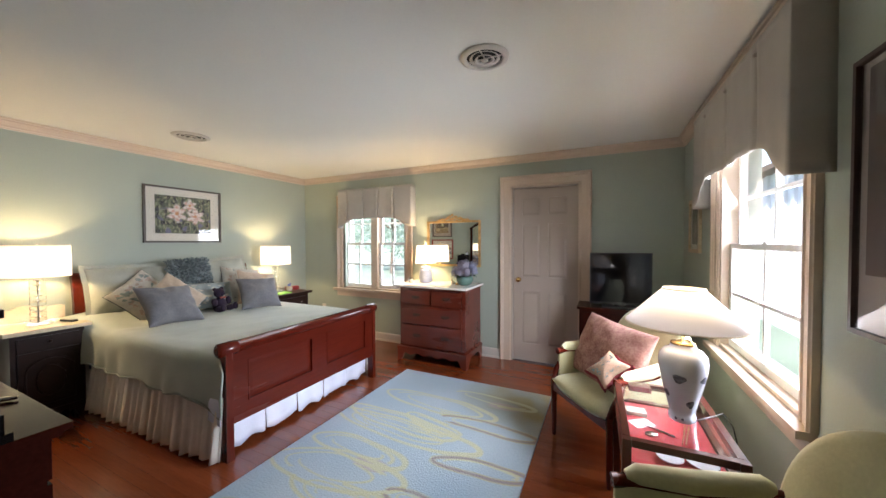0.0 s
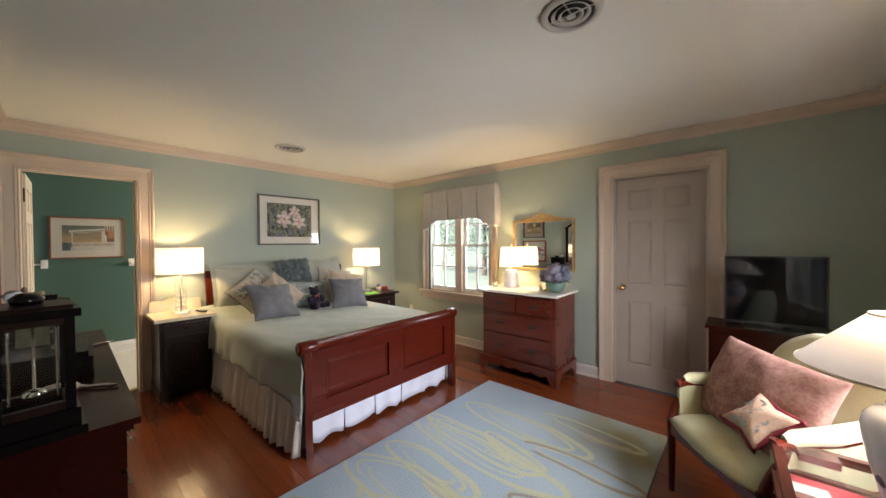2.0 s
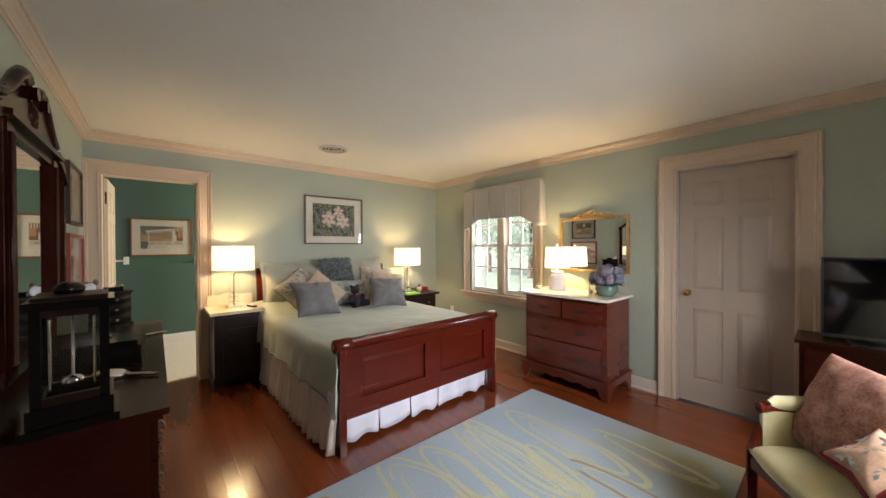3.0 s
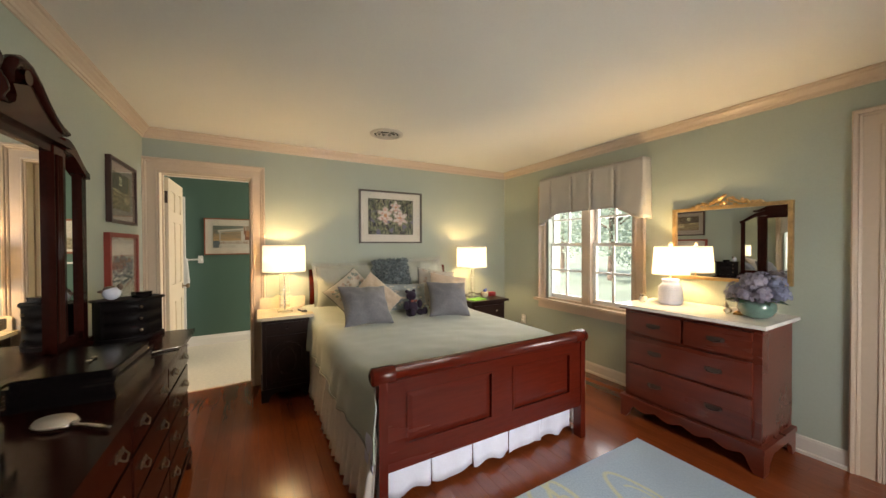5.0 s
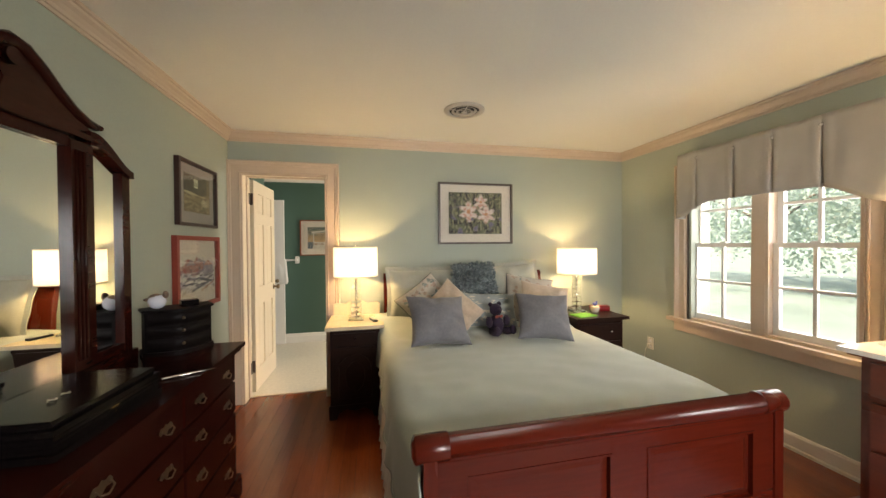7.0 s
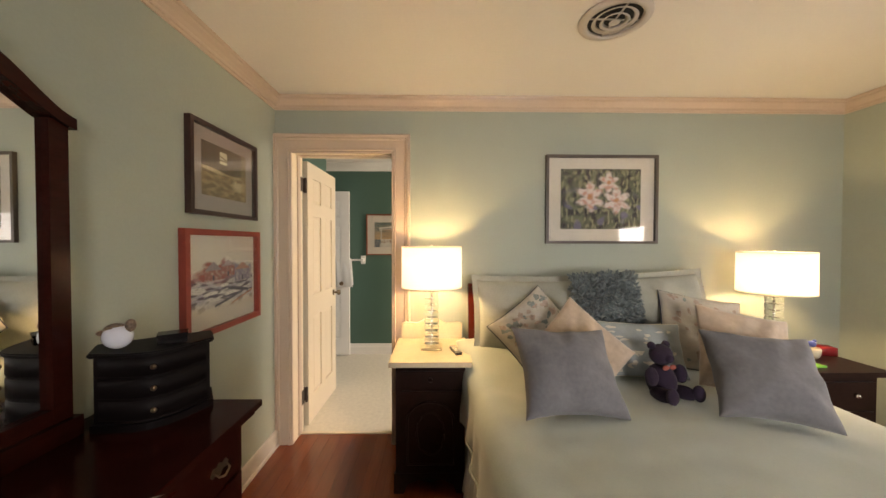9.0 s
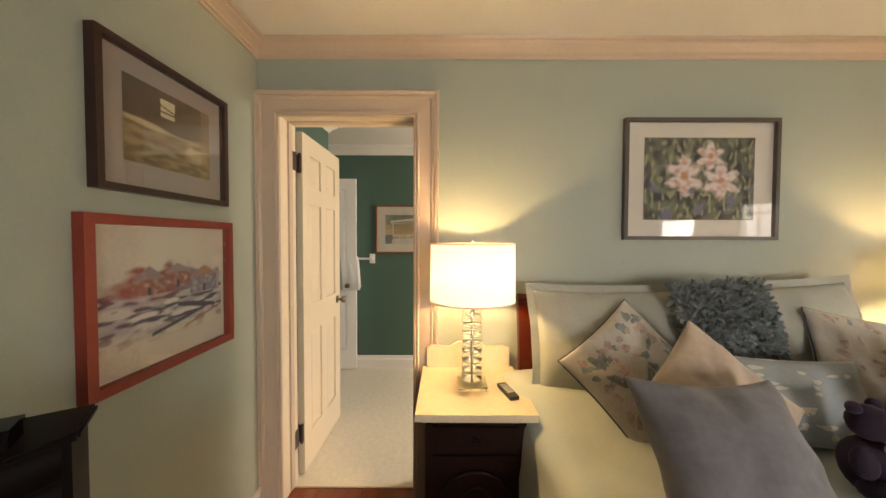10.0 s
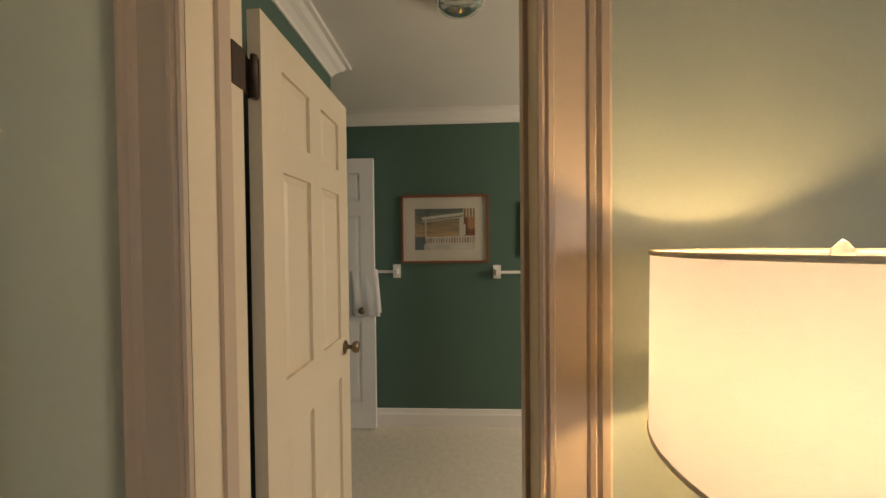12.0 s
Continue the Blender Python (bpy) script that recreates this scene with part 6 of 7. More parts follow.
def harbour_print(u, v):
    c = mixc((0.60, 0.55, 0.47), (0.54, 0.50, 0.45), nz(u, v, 4) + 0.5)
    if u < 0.03 or u > 0.97 or v < 0.16 or v > 0.96:
        return c
    sea = 0.54 + 0.02 * math.sin(u * 5)
    if v < sea:
        c = mixc((0.55, 0.52, 0.50), (0.30, 0.27, 0.34), 0.35 + 1.6 * nz(u * 0.7, v * 3.5, 6, 2))
        c = mixc(c, (0.10, 0.07, 0.10), (nz(u * 0.8, v * 3, 11, 7) - 0.03) * 5)
        c = mixc(c, (0.62, 0.55, 0.44), (0.30 - v) * 6)
    hill = soft(ell(u, v, 0.50, 0.56, 0.40, 0.13 + 0.03 * math.sin(u * 30)) + 0.5 * nz(u, v * 2, 9), 0.4)
    c = mixc(c, mixc((0.30, 0.07, 0.06), (0.22, 0.18, 0.24), (u - 0.45) * 5), hill * (1 if v > 0.50 else 0.4))
    if 0.66 < u < 0.95 and 0.45 < v < 0.66 and v < 0.53 + (u - 0.66) * 0.45:
        c = mixc((0.48, 0.42, 0.38), (0.25, 0.22, 0.28), 0.5 + nz(u, v, 15))
    for u0, u1, v0, v1, rf, wall_, roof_ in ((0.22, 0.46, 0.50, 0.62, 0.10, (0.30, 0.10, 0.09), (0.26, 0.20, 0.22)), (0.45, 0.66, 0.53, 0.66, 0.07, (0.30, 0.10, 0.09), (0.30, 0.22, 0.23)), (0.66, 0.93, 0.46, 0.60, 0.09, (0.22, 0.18, 0.24), (0.40, 0.20, 0.16))):
        if u0 < u < u1 and v0 < v < v1 + rf * (1 - abs(2 * (u - u0) / (u1 - u0) - 1)):
            c = roof_ if v > v1 else mixc(wall_, (0.5, 0.44, 0.4), 0.9 * nz(u, v, 25, 4) + 0.1)
            if v < v1 - 0.03 and abs(u - (u0 + u1) / 2) < 0.012 and v < v0 + 0.06:
                c = (0.08, 0.06, 0.09)
    for cu, cv, a_ in ((0.30, 0.36, 0.10), (0.62, 0.33, 0.13), (0.50, 0.43, 0.06)):
        c = mixc(c, (0.64, 0.60, 0.56), soft(ell(u, v, cu, cv, a_, 0.022, 0.08), 0.3))
        c = mixc(c, (0.09, 0.07, 0.11), soft(ell(u, v, cu, cv - 0.03, a_ * 0.9, 0.014, 0.08), 0.3))
    c = mixc(c, (0.07, 0.06, 0.09), soft(abs(v - 0.36 + 0.2 * (u - 0.7)) - 0.018 - 0.3 * max(0, 0.1 - abs(u - 0.75)) * 0.2, 0.01) * (0.55 < u < 0.9))
    c = mixc(c, (0.07, 0.06, 0.09), soft(abs(v - 0.27 - 0.25 * (u - 0.6)) - 0.012, 0.01) * (0.35 < u < 0.85))
    c = mixc(c, (0.38, 0.14, 0.07), soft(abs(v - 0.24 - 0.32 * (u - 0.75)) - 0.008, 0.01) * (u > 0.6))
    return c


def porch_print(u, v):
    c = mixc((0.50, 0.33, 0.18), (0.13, 0.17, 0.15), (v - 0.35) * 1.8 + 0.6 * nz(u * 0.6, v * 3, 6))
    if v < 0.32:
        c = (0.12, 0.15, 0.17)
    roof = 0.74 + 0.16 * u
    if u > 0.12 and abs(v - roof) < 0.035:
        c = (0.60, 0.58, 0.50)
    if u > 0.12 and abs(v - roof + 0.075) < 0.012:
        c = (0.55, 0.52, 0.45)
    if u > 0.8 and v > 0.72:
        c = (0.30, 0.17, 0.10) if int(u * 60) % 3 else (0.6, 0.58, 0.5)
    if 0.17 < u < 0.2 and 0.2 < v < 0.78:
        c = (0.55, 0.52, 0.45)
    if u > 0.74 and 0.12 < v < 0.80:
        c = (0.60, 0.57, 0.50) if u < 0.81 else ((0.24, 0.10, 0.06) if (u < 0.88 or v < 0.5) else (0.45, 0.22, 0.12))
        if 0.815 < u < 0.84 and 0.35 < v < 0.62:
            c = (0.65, 0.63, 0.58)
    if u > 0.18 and 0.14 < v < 0.30 + 0.04 * u:
        c = (0.62, 0.60, 0.54) if (int(u * 46) % 2 or v > 0.27 + 0.04 * u or v < 0.165) else (0.30, 0.20, 0.14)
    if v < 0.14 and u > 0.15:
        c = mixc((0.50, 0.48, 0.42), (0.62, 0.60, 0.54), nz(u, v, 8) + 0.5)
    return c


def coast_print(u, v):
    c = mixc((0.45, 0.42, 0.34), (0.58, 0.54, 0.46), v + nz(u, v, 4))
    if v < 0.45:
        c = mixc((0.20, 0.17, 0.11), (0.36, 0.31, 0.20), 0.5 + nz(u, v * 2, 9))
    return c


def still_print(u, v):
    c = mixc((0.10, 0.055, 0.04), (0.05, 0.035, 0.03), v + nz(u, v, 3))
    return mixc(c, (0.34, 0.26, 0.20), soft(ell(u, v, 0.5, 0.35, 0.3, 0.25) + 0.4 * nz(u, v, 7), 0.6) * 0.6)


M["frame_dark"] = mat("dark_brown_frame", (0.040, 0.013, 0.010), 0.40, vary=0.25, coat=0.05)
M["frame_red"] = mat("barn_red_frame", (0.26, 0.035, 0.022), 0.45, vary=0.12, scale=20)
M["frame_rust"] = mat("rust_wood_frame", (0.25, 0.075, 0.035), 0.4, vary=0.15)
M["frame_pewter"] = mat("pewter_grey_frame", (0.085, 0.070, 0.058), 0.4, vary=0.15)
M["frame_gilt"] = mat("pale_gilt_frame", (0.48, 0.38, 0.24), 0.45, metal=0.4, vary=0.2, scale=15)
M["mat_grey"] = mat("warm_grey_mat_board", (0.36, 0.31, 0.28), 0.85, vary=0.03)


def picture(label, w, h, fr, depth, fmat, mmat, border, fn, m, nx=90):
    """border: left, right, bottom, top widths of the mat board."""
    p = thing("picture", label, "picture")
    p.matrix_basis = m
    x, z = w / 2, h / 2
    for r in ((-x, x, z - fr, z), (-x, x, -z, -z + fr)):
        part("frame_rail", finish(boxes((r[0], r[1], -depth, -0.001, r[2], r[3])), 0.003), fmat, p)
    for r in ((-x, -x + fr), (x - fr, x)):
        part("frame_stile", finish(boxes((r[0], r[1], -depth, -0.001, -z + fr, z - fr)), 0.003), fmat, p)
    part("backing", boxes((-x + fr, x - fr, -0.006, -0.002, -z + fr, z - fr)), mmat, p, "mat board round the print")
    l, r_, b, t = border
    pw, ph = w - 2 * fr - l - r_, h - 2 * fr - b - t
    pr = canvas("print", pw, ph, nx, int(nx * ph / pw), fn, M["paint"], p)
    pr.location = ((l - r_) / 2, -0.0075, (b - t) / 2)
    g = part("glazing", boxes((-x + fr, x - fr, -depth + 0.006, -depth + 0.008, -z + fr, z - fr)), M["pane"], p, "clear picture glass")
    return p


picture("framed iris watercolour with a cream mat hanging over the bed", 0.762, 0.600, 0.018, 0.028, M["frame_pewter"], M["mat_board"], (0.085, 0.092, 0.082, 0.074), iris_print, pose(XW, 3.076, 1.671, 0, 0, 90), 130)
picture("dark-framed sepia interior print hanging above the red-framed one", 0.532, 0.428, 0.020, 0.030, M["frame_dark"], M["mat_grey"], (0.075, 0.062, 0.075, 0.06), bedroom_print, pose(-4.712, YS, 1.717, 0, 0, 180), 110)
picture("red-framed harbour watercolour hanging above the dresser end", 0.590, 0.495, 0.028, 0.032, M["frame_red"], M["mat_board"], (0.004, 0.004, 0.004, 0.004), harbour_print, pose(-4.702, YS, 1.188, 0, 0, 180), 130)
picture("rust-framed print of a porch and railing on the green bathroom wall", 0.645, 0.500, 0.014, 0.024, M["frame_rust"], M["mat_board"], (0.085, 0.085, 0.082, 0.085), porch_print, pose(BX, 1.408, 1.475, 0, 0, 90), 110)
picture("rust-framed small landscape print above the towel bar", 0.44, 0.405, 0.022, 0.022, M["frame_rust"], M["mat_board"], (0.03, 0.03, 0.03, 0.03), coast_print, pose(BX, 2.182, 1.465, 0, 0, 90), 40)
picture("pale gilt-framed small dark print beside the window corner", 0.34, 0.44, 0.030, 0.022, M["frame_gilt"], M["mat_board"], (0.035, 0.035, 0.04, 0.04), still_print, pose(XE, 4.30, 1.50, 0, 0, -90), 40)
picture("large dark-framed brown picture on the window wall", 0.62, 0.80, 0.014, 0.022, M["frame_dark"], M["mat_grey"], (0.03, 0.03, 0.16, 0.02), still_print, pose(XE, 2.07, 1.50, 0, 0, -90), 50)


# ---- armchairs ----
def armchair(label, m):
    """An open-armed chair with sage upholstery and dark legs. It faces +x, its feet on z = 0."""
    c = thing("armchair", label, "armchair", group="pair of sage green armchairs")
    c.matrix_basis = m
    # seat: a rounded cushion, narrower at the back
    bm = bmesh.new()
    n = 18
    for s in (0, 1):
        g = []
        for i in range(n + 1):
            row = []
            for j in range(n + 1):
                u, v = -1 + 2 * i / n, -1 + 2 * j / n
                uu, vv = u * math.sqrt(1 - v * v / 2), v * math.sqrt(1 - u * u / 2)
                uu, vv = 0.45 * uu + 0.55 * u, 0.45 * vv + 0.55 * v
                x = 0.02 + 0.275 * uu
                y = (0.265 + 0.05 * uu) * vv
                q = ((1 - u ** 4) * (1 - v ** 4))
                z = 0.405 + (0.055 * q ** 0.5 if s else -0.055 * q ** 0.25)
                row.append(bm.verts.new((x, y, z)))
            g.append(row)
        for i in range(n):
            for j in range(n):
                bm.faces.new((g[i][j], g[i + 1][j], g[i + 1][j + 1], g[i][j + 1])).smooth = True
    bmesh.ops.remove_doubles(bm, verts=bm.verts, dist=0.0005)
    bmesh.ops.recalc_face_normals(bm, faces=bm.faces)
    part("seat", bm, M["olive"], c)
    part("seat_frame", plate([(-0.21, -0.20), (0.25, -0.27), (0.25, 0.27), (-0.21, 0.20)], 0.32, 0.375, "z"), M["mahogany_x"], c)
    for x, y in ((0.235, -0.275), (0.235, 0.275)):
        part("leg", tube([(x, y, 0.0), (x, y, 0.15), (x, y, 0.40)], [0.013, 0.018, 0.023], 10), M["mahogany"], c)
    for y in (-0.20, 0.20):
        part("leg", tube([(-0.30, y, 0.0), (-0.25, y, 0.18), (-0.215, y, 0.42)], [0.013, 0.017, 0.020], 10), M["mahogany"], c)
    # back: two rounded lobes over a waist
    out = []
    for k in range(29):
        a = -0.25 + (math.pi + 0.5) * k / 28
        lobe = 0.020 * abs(math.cos(a)) ** 0.5 - 0.030 * math.exp(-((a - math.pi / 2) / 0.16) ** 2)
        out.append((0.295 * math.cos(a), 0.645 + (0.280 + lobe) * math.sin(a)))
    out += [(-0.235, 0.50), (-0.20, 0.42), (0.20, 0.42), (0.235, 0.50)]
    bm = bmesh.new()
    rings = []
    for f, d in ((0.93, -0.040), (0.985, -0.030), (1.0, 0.0), (0.985, 0.025), (0.90, 0.040), (0.55, 0.052), (0.15, 0.056)):
        rings.append([bm.verts.new((-0.235 - (z - 0.42) * 0.22 + d, y * f, 0.64 + (z - 0.64) * f)) for y, z in out])
    for a, b in zip(rings, rings[1:]):
        for k in range(len(out)):
            bm.faces.new((a[k], a[(k + 1) % len(out)], b[(k + 1) % len(out)], b[k])).smooth = True
    bm.faces.new(rings[0])
    bm.faces.new(rings[-1])
    bmesh.ops.recalc_face_normals(bm, faces=bm.faces)
    part("back", bm, M["olive"], c)
    for s in (-1, 1):
        y = s * 0.275
        bm = tube([(0.235, y, 0.39), (0.215, y * 1.03, 0.46), (0.175, y * 1.04, 0.53), (0.165, y * 1.04, 0.565), (0.195, y * 1.03, 0.590)], [0.021, 0.018, 0.017, 0.020, 0.024], 10)
        part("arm_support", bm, M["mahogany"], c)
        bm = tube([(0.205, y * 1.03, 0.588), (0.12, y * 1.04, 0.597), (-0.05, y * 1.0, 0.597), (-0.27, y * 0.93, 0.635)], [0.024, 0.021, 0.019, 0.017], 10)
        part("arm_rail", bm, M["mahogany_x"], c)
        bm = tube([(0.165, y * 1.03, 0.612), (0.13, y * 1.04, 0.618), (-0.02, y * 1.0, 0.624), (-0.20, y * 0.95, 0.650), (-0.225, y * 0.94, 0.650)], [0.015, 0.031, 0.035, 0.031, 0.015], 14)
        part("arm_pad", bm, M["olive"], c)
        bm = boxes((-0.20, 0.20, y - 0.010, y + 0.010, 0.42, 0.585))
        part("arm_panel", finish(bm, 0.006), M["olive"], c)
    return c


armchair("sage green armchair holding a rose brocade cushion beside the glass table", pose(-0.975, 3.345, 0, 0, 0, 219))
armchair("empty sage green armchair standing below the side window", pose(-0.735, 1.925, 0, 0, 0, 192))
cushion("brocade_cushion", 0.58, 0.43, 0.18, M["rose"], "faded rose brocade cushion leaning across the armchair", pose(-0.985, 3.375, 0.640, 0, 0, -50) @ pose(0, 0, 0, -24, 0, 0) @ pose(0, 0, 0, 0, 3, 0), None, 12, pinch=0.05)
star = [(math.cos(a) * r_, math.sin(a) * r_) for a, r_ in [(math.pi / 4 + k * math.pi / 4, 0.148 if k % 2 == 0 else 0.082) for k in range(8)]]
sc = thing("star_cushion", "small cream needlepoint cushion with crimson braid, points at its corners", "pillow")
sc.matrix_basis = pose(-0.990, 3.165, 0.605, 0, 0, -48) @ pose(0, 0, 0, -48, 0, 0) @ pose(0, 0, 0, 0, 14, 0)
bm = bmesh.new()
fine = []
for k in range(8):
    a, b = Vector(star[k]), Vector(star[(k + 1) % 8])
    fine += [tuple(a.lerp(b, t_ / 4)) for t_ in range(4)]
rings = []
for f, d in ((0.0, 0.045), (0.35, 0.043), (0.65, 0.035), (0.88, 0.02), (1.0, 0.0), (0.88, -0.02), (0.5, -0.035), (0.0, -0.04)):
    rings.append([bm.verts.new((x * f, -d, z * f)) for x, z in fine] if f else [bm.verts.new((0, -d, 0))])
for a, b in zip(rings, rings[1:]):
    for k in range(32):
        j = (k + 1) % 32
        if len(a) == 1:
            f_ = bm.faces.new((a[0], b[k], b[j]))
        elif len(b) == 1:
            f_ = bm.faces.new((a[k], a[j], b[0]))
        else:
            f_ = bm.faces.new((a[k], a[j], b[j], b[k]))
        f_.smooth = True
bmesh.ops.recalc_face_normals(bm, faces=bm.faces)
part("cover", bm, M["needle"], sc)
part("braid", tube([(x, 0, z) for x, z in fine + fine[:1]], 0.011, 8), M["crimson"], sc, "crimson braided edge")
r = random.Random(8)
for k in range(36):
    x, z = r.uniform(-0.07, 0.07), r.uniform(-0.07, 0.07)
    d = 0.045 - 0.012 * (math.hypot(x, z) / 0.08)
    bm = bmesh.new()
    an = r.uniform(0, 3)
    e1, e2 = Vector((math.cos(an), 0, math.sin(an))) * 0.016, Vector((-math.sin(an), 0, math.cos(an))) * 0.006
    p = Vector((x, -d - 0.0015, z))
    v = [bm.verts.new(q) for q in (p - e1, p + e2, p + e1, p - e2)]
    bm.faces.new(v)
    part("stitched_leaf", bm, M["floral_leaf"], sc)

M["cabinet"] = mat("brown_mahogany", (0.065, 0.014, 0.008), 0.3, vary=0.2, scale=5, fine=60, coat=0.3)

# ---- glass-topped display table ----
dt = thing("display_table", "low mahogany display table with a glass top over red velvet", "table")
dt.matrix_basis = pose(-0.760, 2.735, 0, 0, 0, 1)
hw, hl, tz = 0.198, 0.318, 0.600
for x in (-1, 1):
    for y in (-1, 1):
        part("leg", finish(boxes((x * (hw - 0.016) - 0.016, x * (hw - 0.016) + 0.016, y * (hl - 0.016) - 0.016, y * (hl - 0.016) + 0.016, 0, tz - 0.001)), 0.004), M["cabinet"], dt)
for s in (-1, 1):
    a, b = sorted((s * (hw - 0.030), s * (hw - 0.002)))
    part("top_rail", finish(boxes((a, b, -hl + 0.033, hl - 0.033, tz - 0.028, tz)), 0.004), M["cabinet"], dt)
    part("lower_rail", finish(boxes((a, b, -hl + 0.033, hl - 0.033, tz - 0.135, tz - 0.100)), 0.004), M["cabinet"], dt)
    part("side_glass", boxes(((a + b) / 2 - 0.002, (a + b) / 2 + 0.002, -hl + 0.033, hl - 0.033, tz - 0.0995, tz - 0.0285)), M["pane"], dt)
    a, b = sorted((s * (hl - 0.030), s * (hl - 0.002)))
    part("top_rail", finish(boxes((-hw + 0.033, hw - 0.033, a, b, tz - 0.028, tz)), 0.004), M["cabinet"], dt)
    part("lower_rail", finish(boxes((-hw + 0.033, hw - 0.033, a, b, tz - 0.135, tz - 0.100)), 0.004), M["cabinet"], dt)
    part("side_glass", boxes((-hw + 0.033, hw - 0.033, (a + b) / 2 - 0.002, (a + b) / 2 + 0.002, tz - 0.0995, tz - 0.0285)), M["pane"], dt)
part("glass_top", boxes((-hw + 0.030, hw - 0.030, -hl + 0.030, hl - 0.030, tz - 0.012, tz - 0.006)), M["pane"], dt, "clear glass top")
part("velvet_floor", boxes((-hw + 0.033, hw - 0.033, -hl + 0.033, hl - 0.033, tz - 0.118, tz - 0.110)), M["red_velvet"], dt, "bright red velvet lining")
base = dt.matrix_basis


def inlay(name, bm, material, label, x, y, turn=0.0, z=None):
    o = solid(name, bm, material, label, name.replace("_", " "))
    o.matrix_basis = base @ pose(x, y, (tz - 0.1095) if z is None else z, 0, 0, turn)
    return o


zt = tz - 0.0055
inlay("letter_opener", tube([(-0.06, 0, 0.004), (0.0, 0, 0.004), (0.07, 0, 0.004)], [0.004, 0.006, 0.003], 8), M["silver"], "silver letter opener lying on the red velvet", -0.02, 0.02, 150)
inlay("silver_brooch", lathe([(0, 0), (0.022, 0), (0.018, 0.006), (0, 0.010)], 16, sx=1.4), M["silver"], "oval silver brooch lying on the red velvet", -0.06, -0.02, 20)
inlay("porcelain_dish", lathe([(0, 0.003), (0.030, 0.003), (0.048, 0.014), (0.046, 0.016), (0.028, 0.006), (0, 0.006)], 28), M["porcelain"], "small pink-white porcelain dish in the table case", -0.02, -0.20, 0)
inlay("porcelain_dish", lathe([(0, 0.003), (0.034, 0.003), (0.055, 0.014), (0.053, 0.016), (0.032, 0.006), (0, 0.006)], 28), M["porcelain"], "small round porcelain dish in the table case", 0.09, -0.19, 0)
inlay("playing_cards", finish(boxes((-0.045, 0.045, -0.03, 0.03, 0, 0.020)), 0.002), M["plate"], "cream card box lying in the table case", -0.105, 0.165, 4)
inlay("chopsticks", tube([(-0.09, 0.006, 0.004), (0.09, 0.008, 0.004)], 0.003, 6, tube([(-0.09, -0.006, 0.004), (0.09, -0.006, 0.004)], 0.003, 6)), M["gold"], "pair of thin gilt sticks on the red velvet", 0.08, 0.03, 75)
inlay("paper_note", boxes((-0.05, 0.05, -0.035, 0.035, 0, 0.001)), M["white"], "folded white paper lying on the velvet", -0.09, 0.07, 35)
inlay("silver_box", finish(boxes((-0.05, 0.05, -0.028, 0.028, 0, 0.026)), 0.004), M["silver"], "embossed silver box standing on the glass table top", -0.085, 0.215, 2, zt)

vl = thing("table_lamp", "tall white porcelain vase lamp with a wide pale shade", "table lamp")
vl.matrix_basis = pose(-0.708, 2.70, zt)
VP = [(0.0, 0.0), (0.044, 0.0), (0.048, 0.004), (0.048, 0.024), (0.043, 0.030), (0.046, 0.050), (0.060, 0.11), (0.074, 0.17), (0.083, 0.22), (0.086, 0.255), (0.082, 0.285), (0.066, 0.308), (0.046, 0.318), (0.044, 0.330)]
VP = [(r_ * 1.07, z_) for r_, z_ in VP]
part("vase", lathe(VP, 48), M["porcelain"], vl)
part("cap", lathe([(0.0, 0.331), (0.047, 0.331), (0.045, 0.340), (0.015, 0.346), (0.0, 0.346)], 28), M["brass"], vl, "brass cap")
part("harp", tube([(0, 0, 0.346), (0, 0, 0.56)], 0.006, 8), M["brass"], vl)


def vase_r(z):
    for (r0, z0), (r1, z1) in zip(VP, VP[1:]):
        if z0 <= z <= z1 and z1 > z0:
            return r0 + (r1 - r0) * (z - z0) / (z1 - z0)
    return 0.05


M["bluegrey"] = mat("inky_blue_grey_glaze", (0.17, 0.18, 0.23), 0.2, vary=0.5, scale=60)
for an, z, s in ((252, 0.20, 1.0), (205, 0.12, 0.8), (288, 0.09, 0.9), (318, 0.20, 0.8), (170, 0.15, 1.0), (110, 0.2, 1.0), (40, 0.16, 1.0), (262, 0.020, 0.35), (235, 0.018, 0.35)):
    bm = bmesh.new()
    ring = []
    for k in range(12):
        a = k / 12 * 6.283
        rr = s * 1.2 * (0.016 + 0.0025 * math.sin(3 * a + an))
        zz_, aa = z + rr * math.sin(a), radians(an) + rr * 1.1 * math.cos(a) / 0.075
        R_ = vase_r(zz_) + 0.0009
        ring.append(bm.verts.new((R_ * math.cos(aa), R_ * math.sin(aa), zz_)))
    R_ = vase_r(z) + 0.0012
    cc = bm.verts.new((R_ * math.cos(radians(an)), R_ * math.sin(radians(an)), z))
    for k in range(12):
        bm.faces.new((cc, ring[k], ring[(k + 1) % 12]))
    part("painted_leaf", bm, M["bluegrey"], vl)
sh = part("shade", lathe([(0.222, 0.420), (0.078, 0.572)], 56), M["shade_w"], vl, "wide pale cone shade lit from inside")
sh.modifiers.new("thick", "SOLIDIFY").thickness = 0.0015
for zz_, r0 in ((0.420, 0.222), (0.572, 0.078)):
    part("shade_rim", lathe([(r0 + 0.002, zz_ - 0.003), (r0 + 0.002, zz_ + 0.003), (r0 - 0.002, zz_ + 0.003), (r0 - 0.002, zz_ - 0.003), (r0 + 0.002, zz_ - 0.003)], 48), M["rim"], sh)
part("spider", tube([(-0.078, 0, 0.565), (0.078, 0, 0.565)], 0.002, 6), M["brass"], vl)
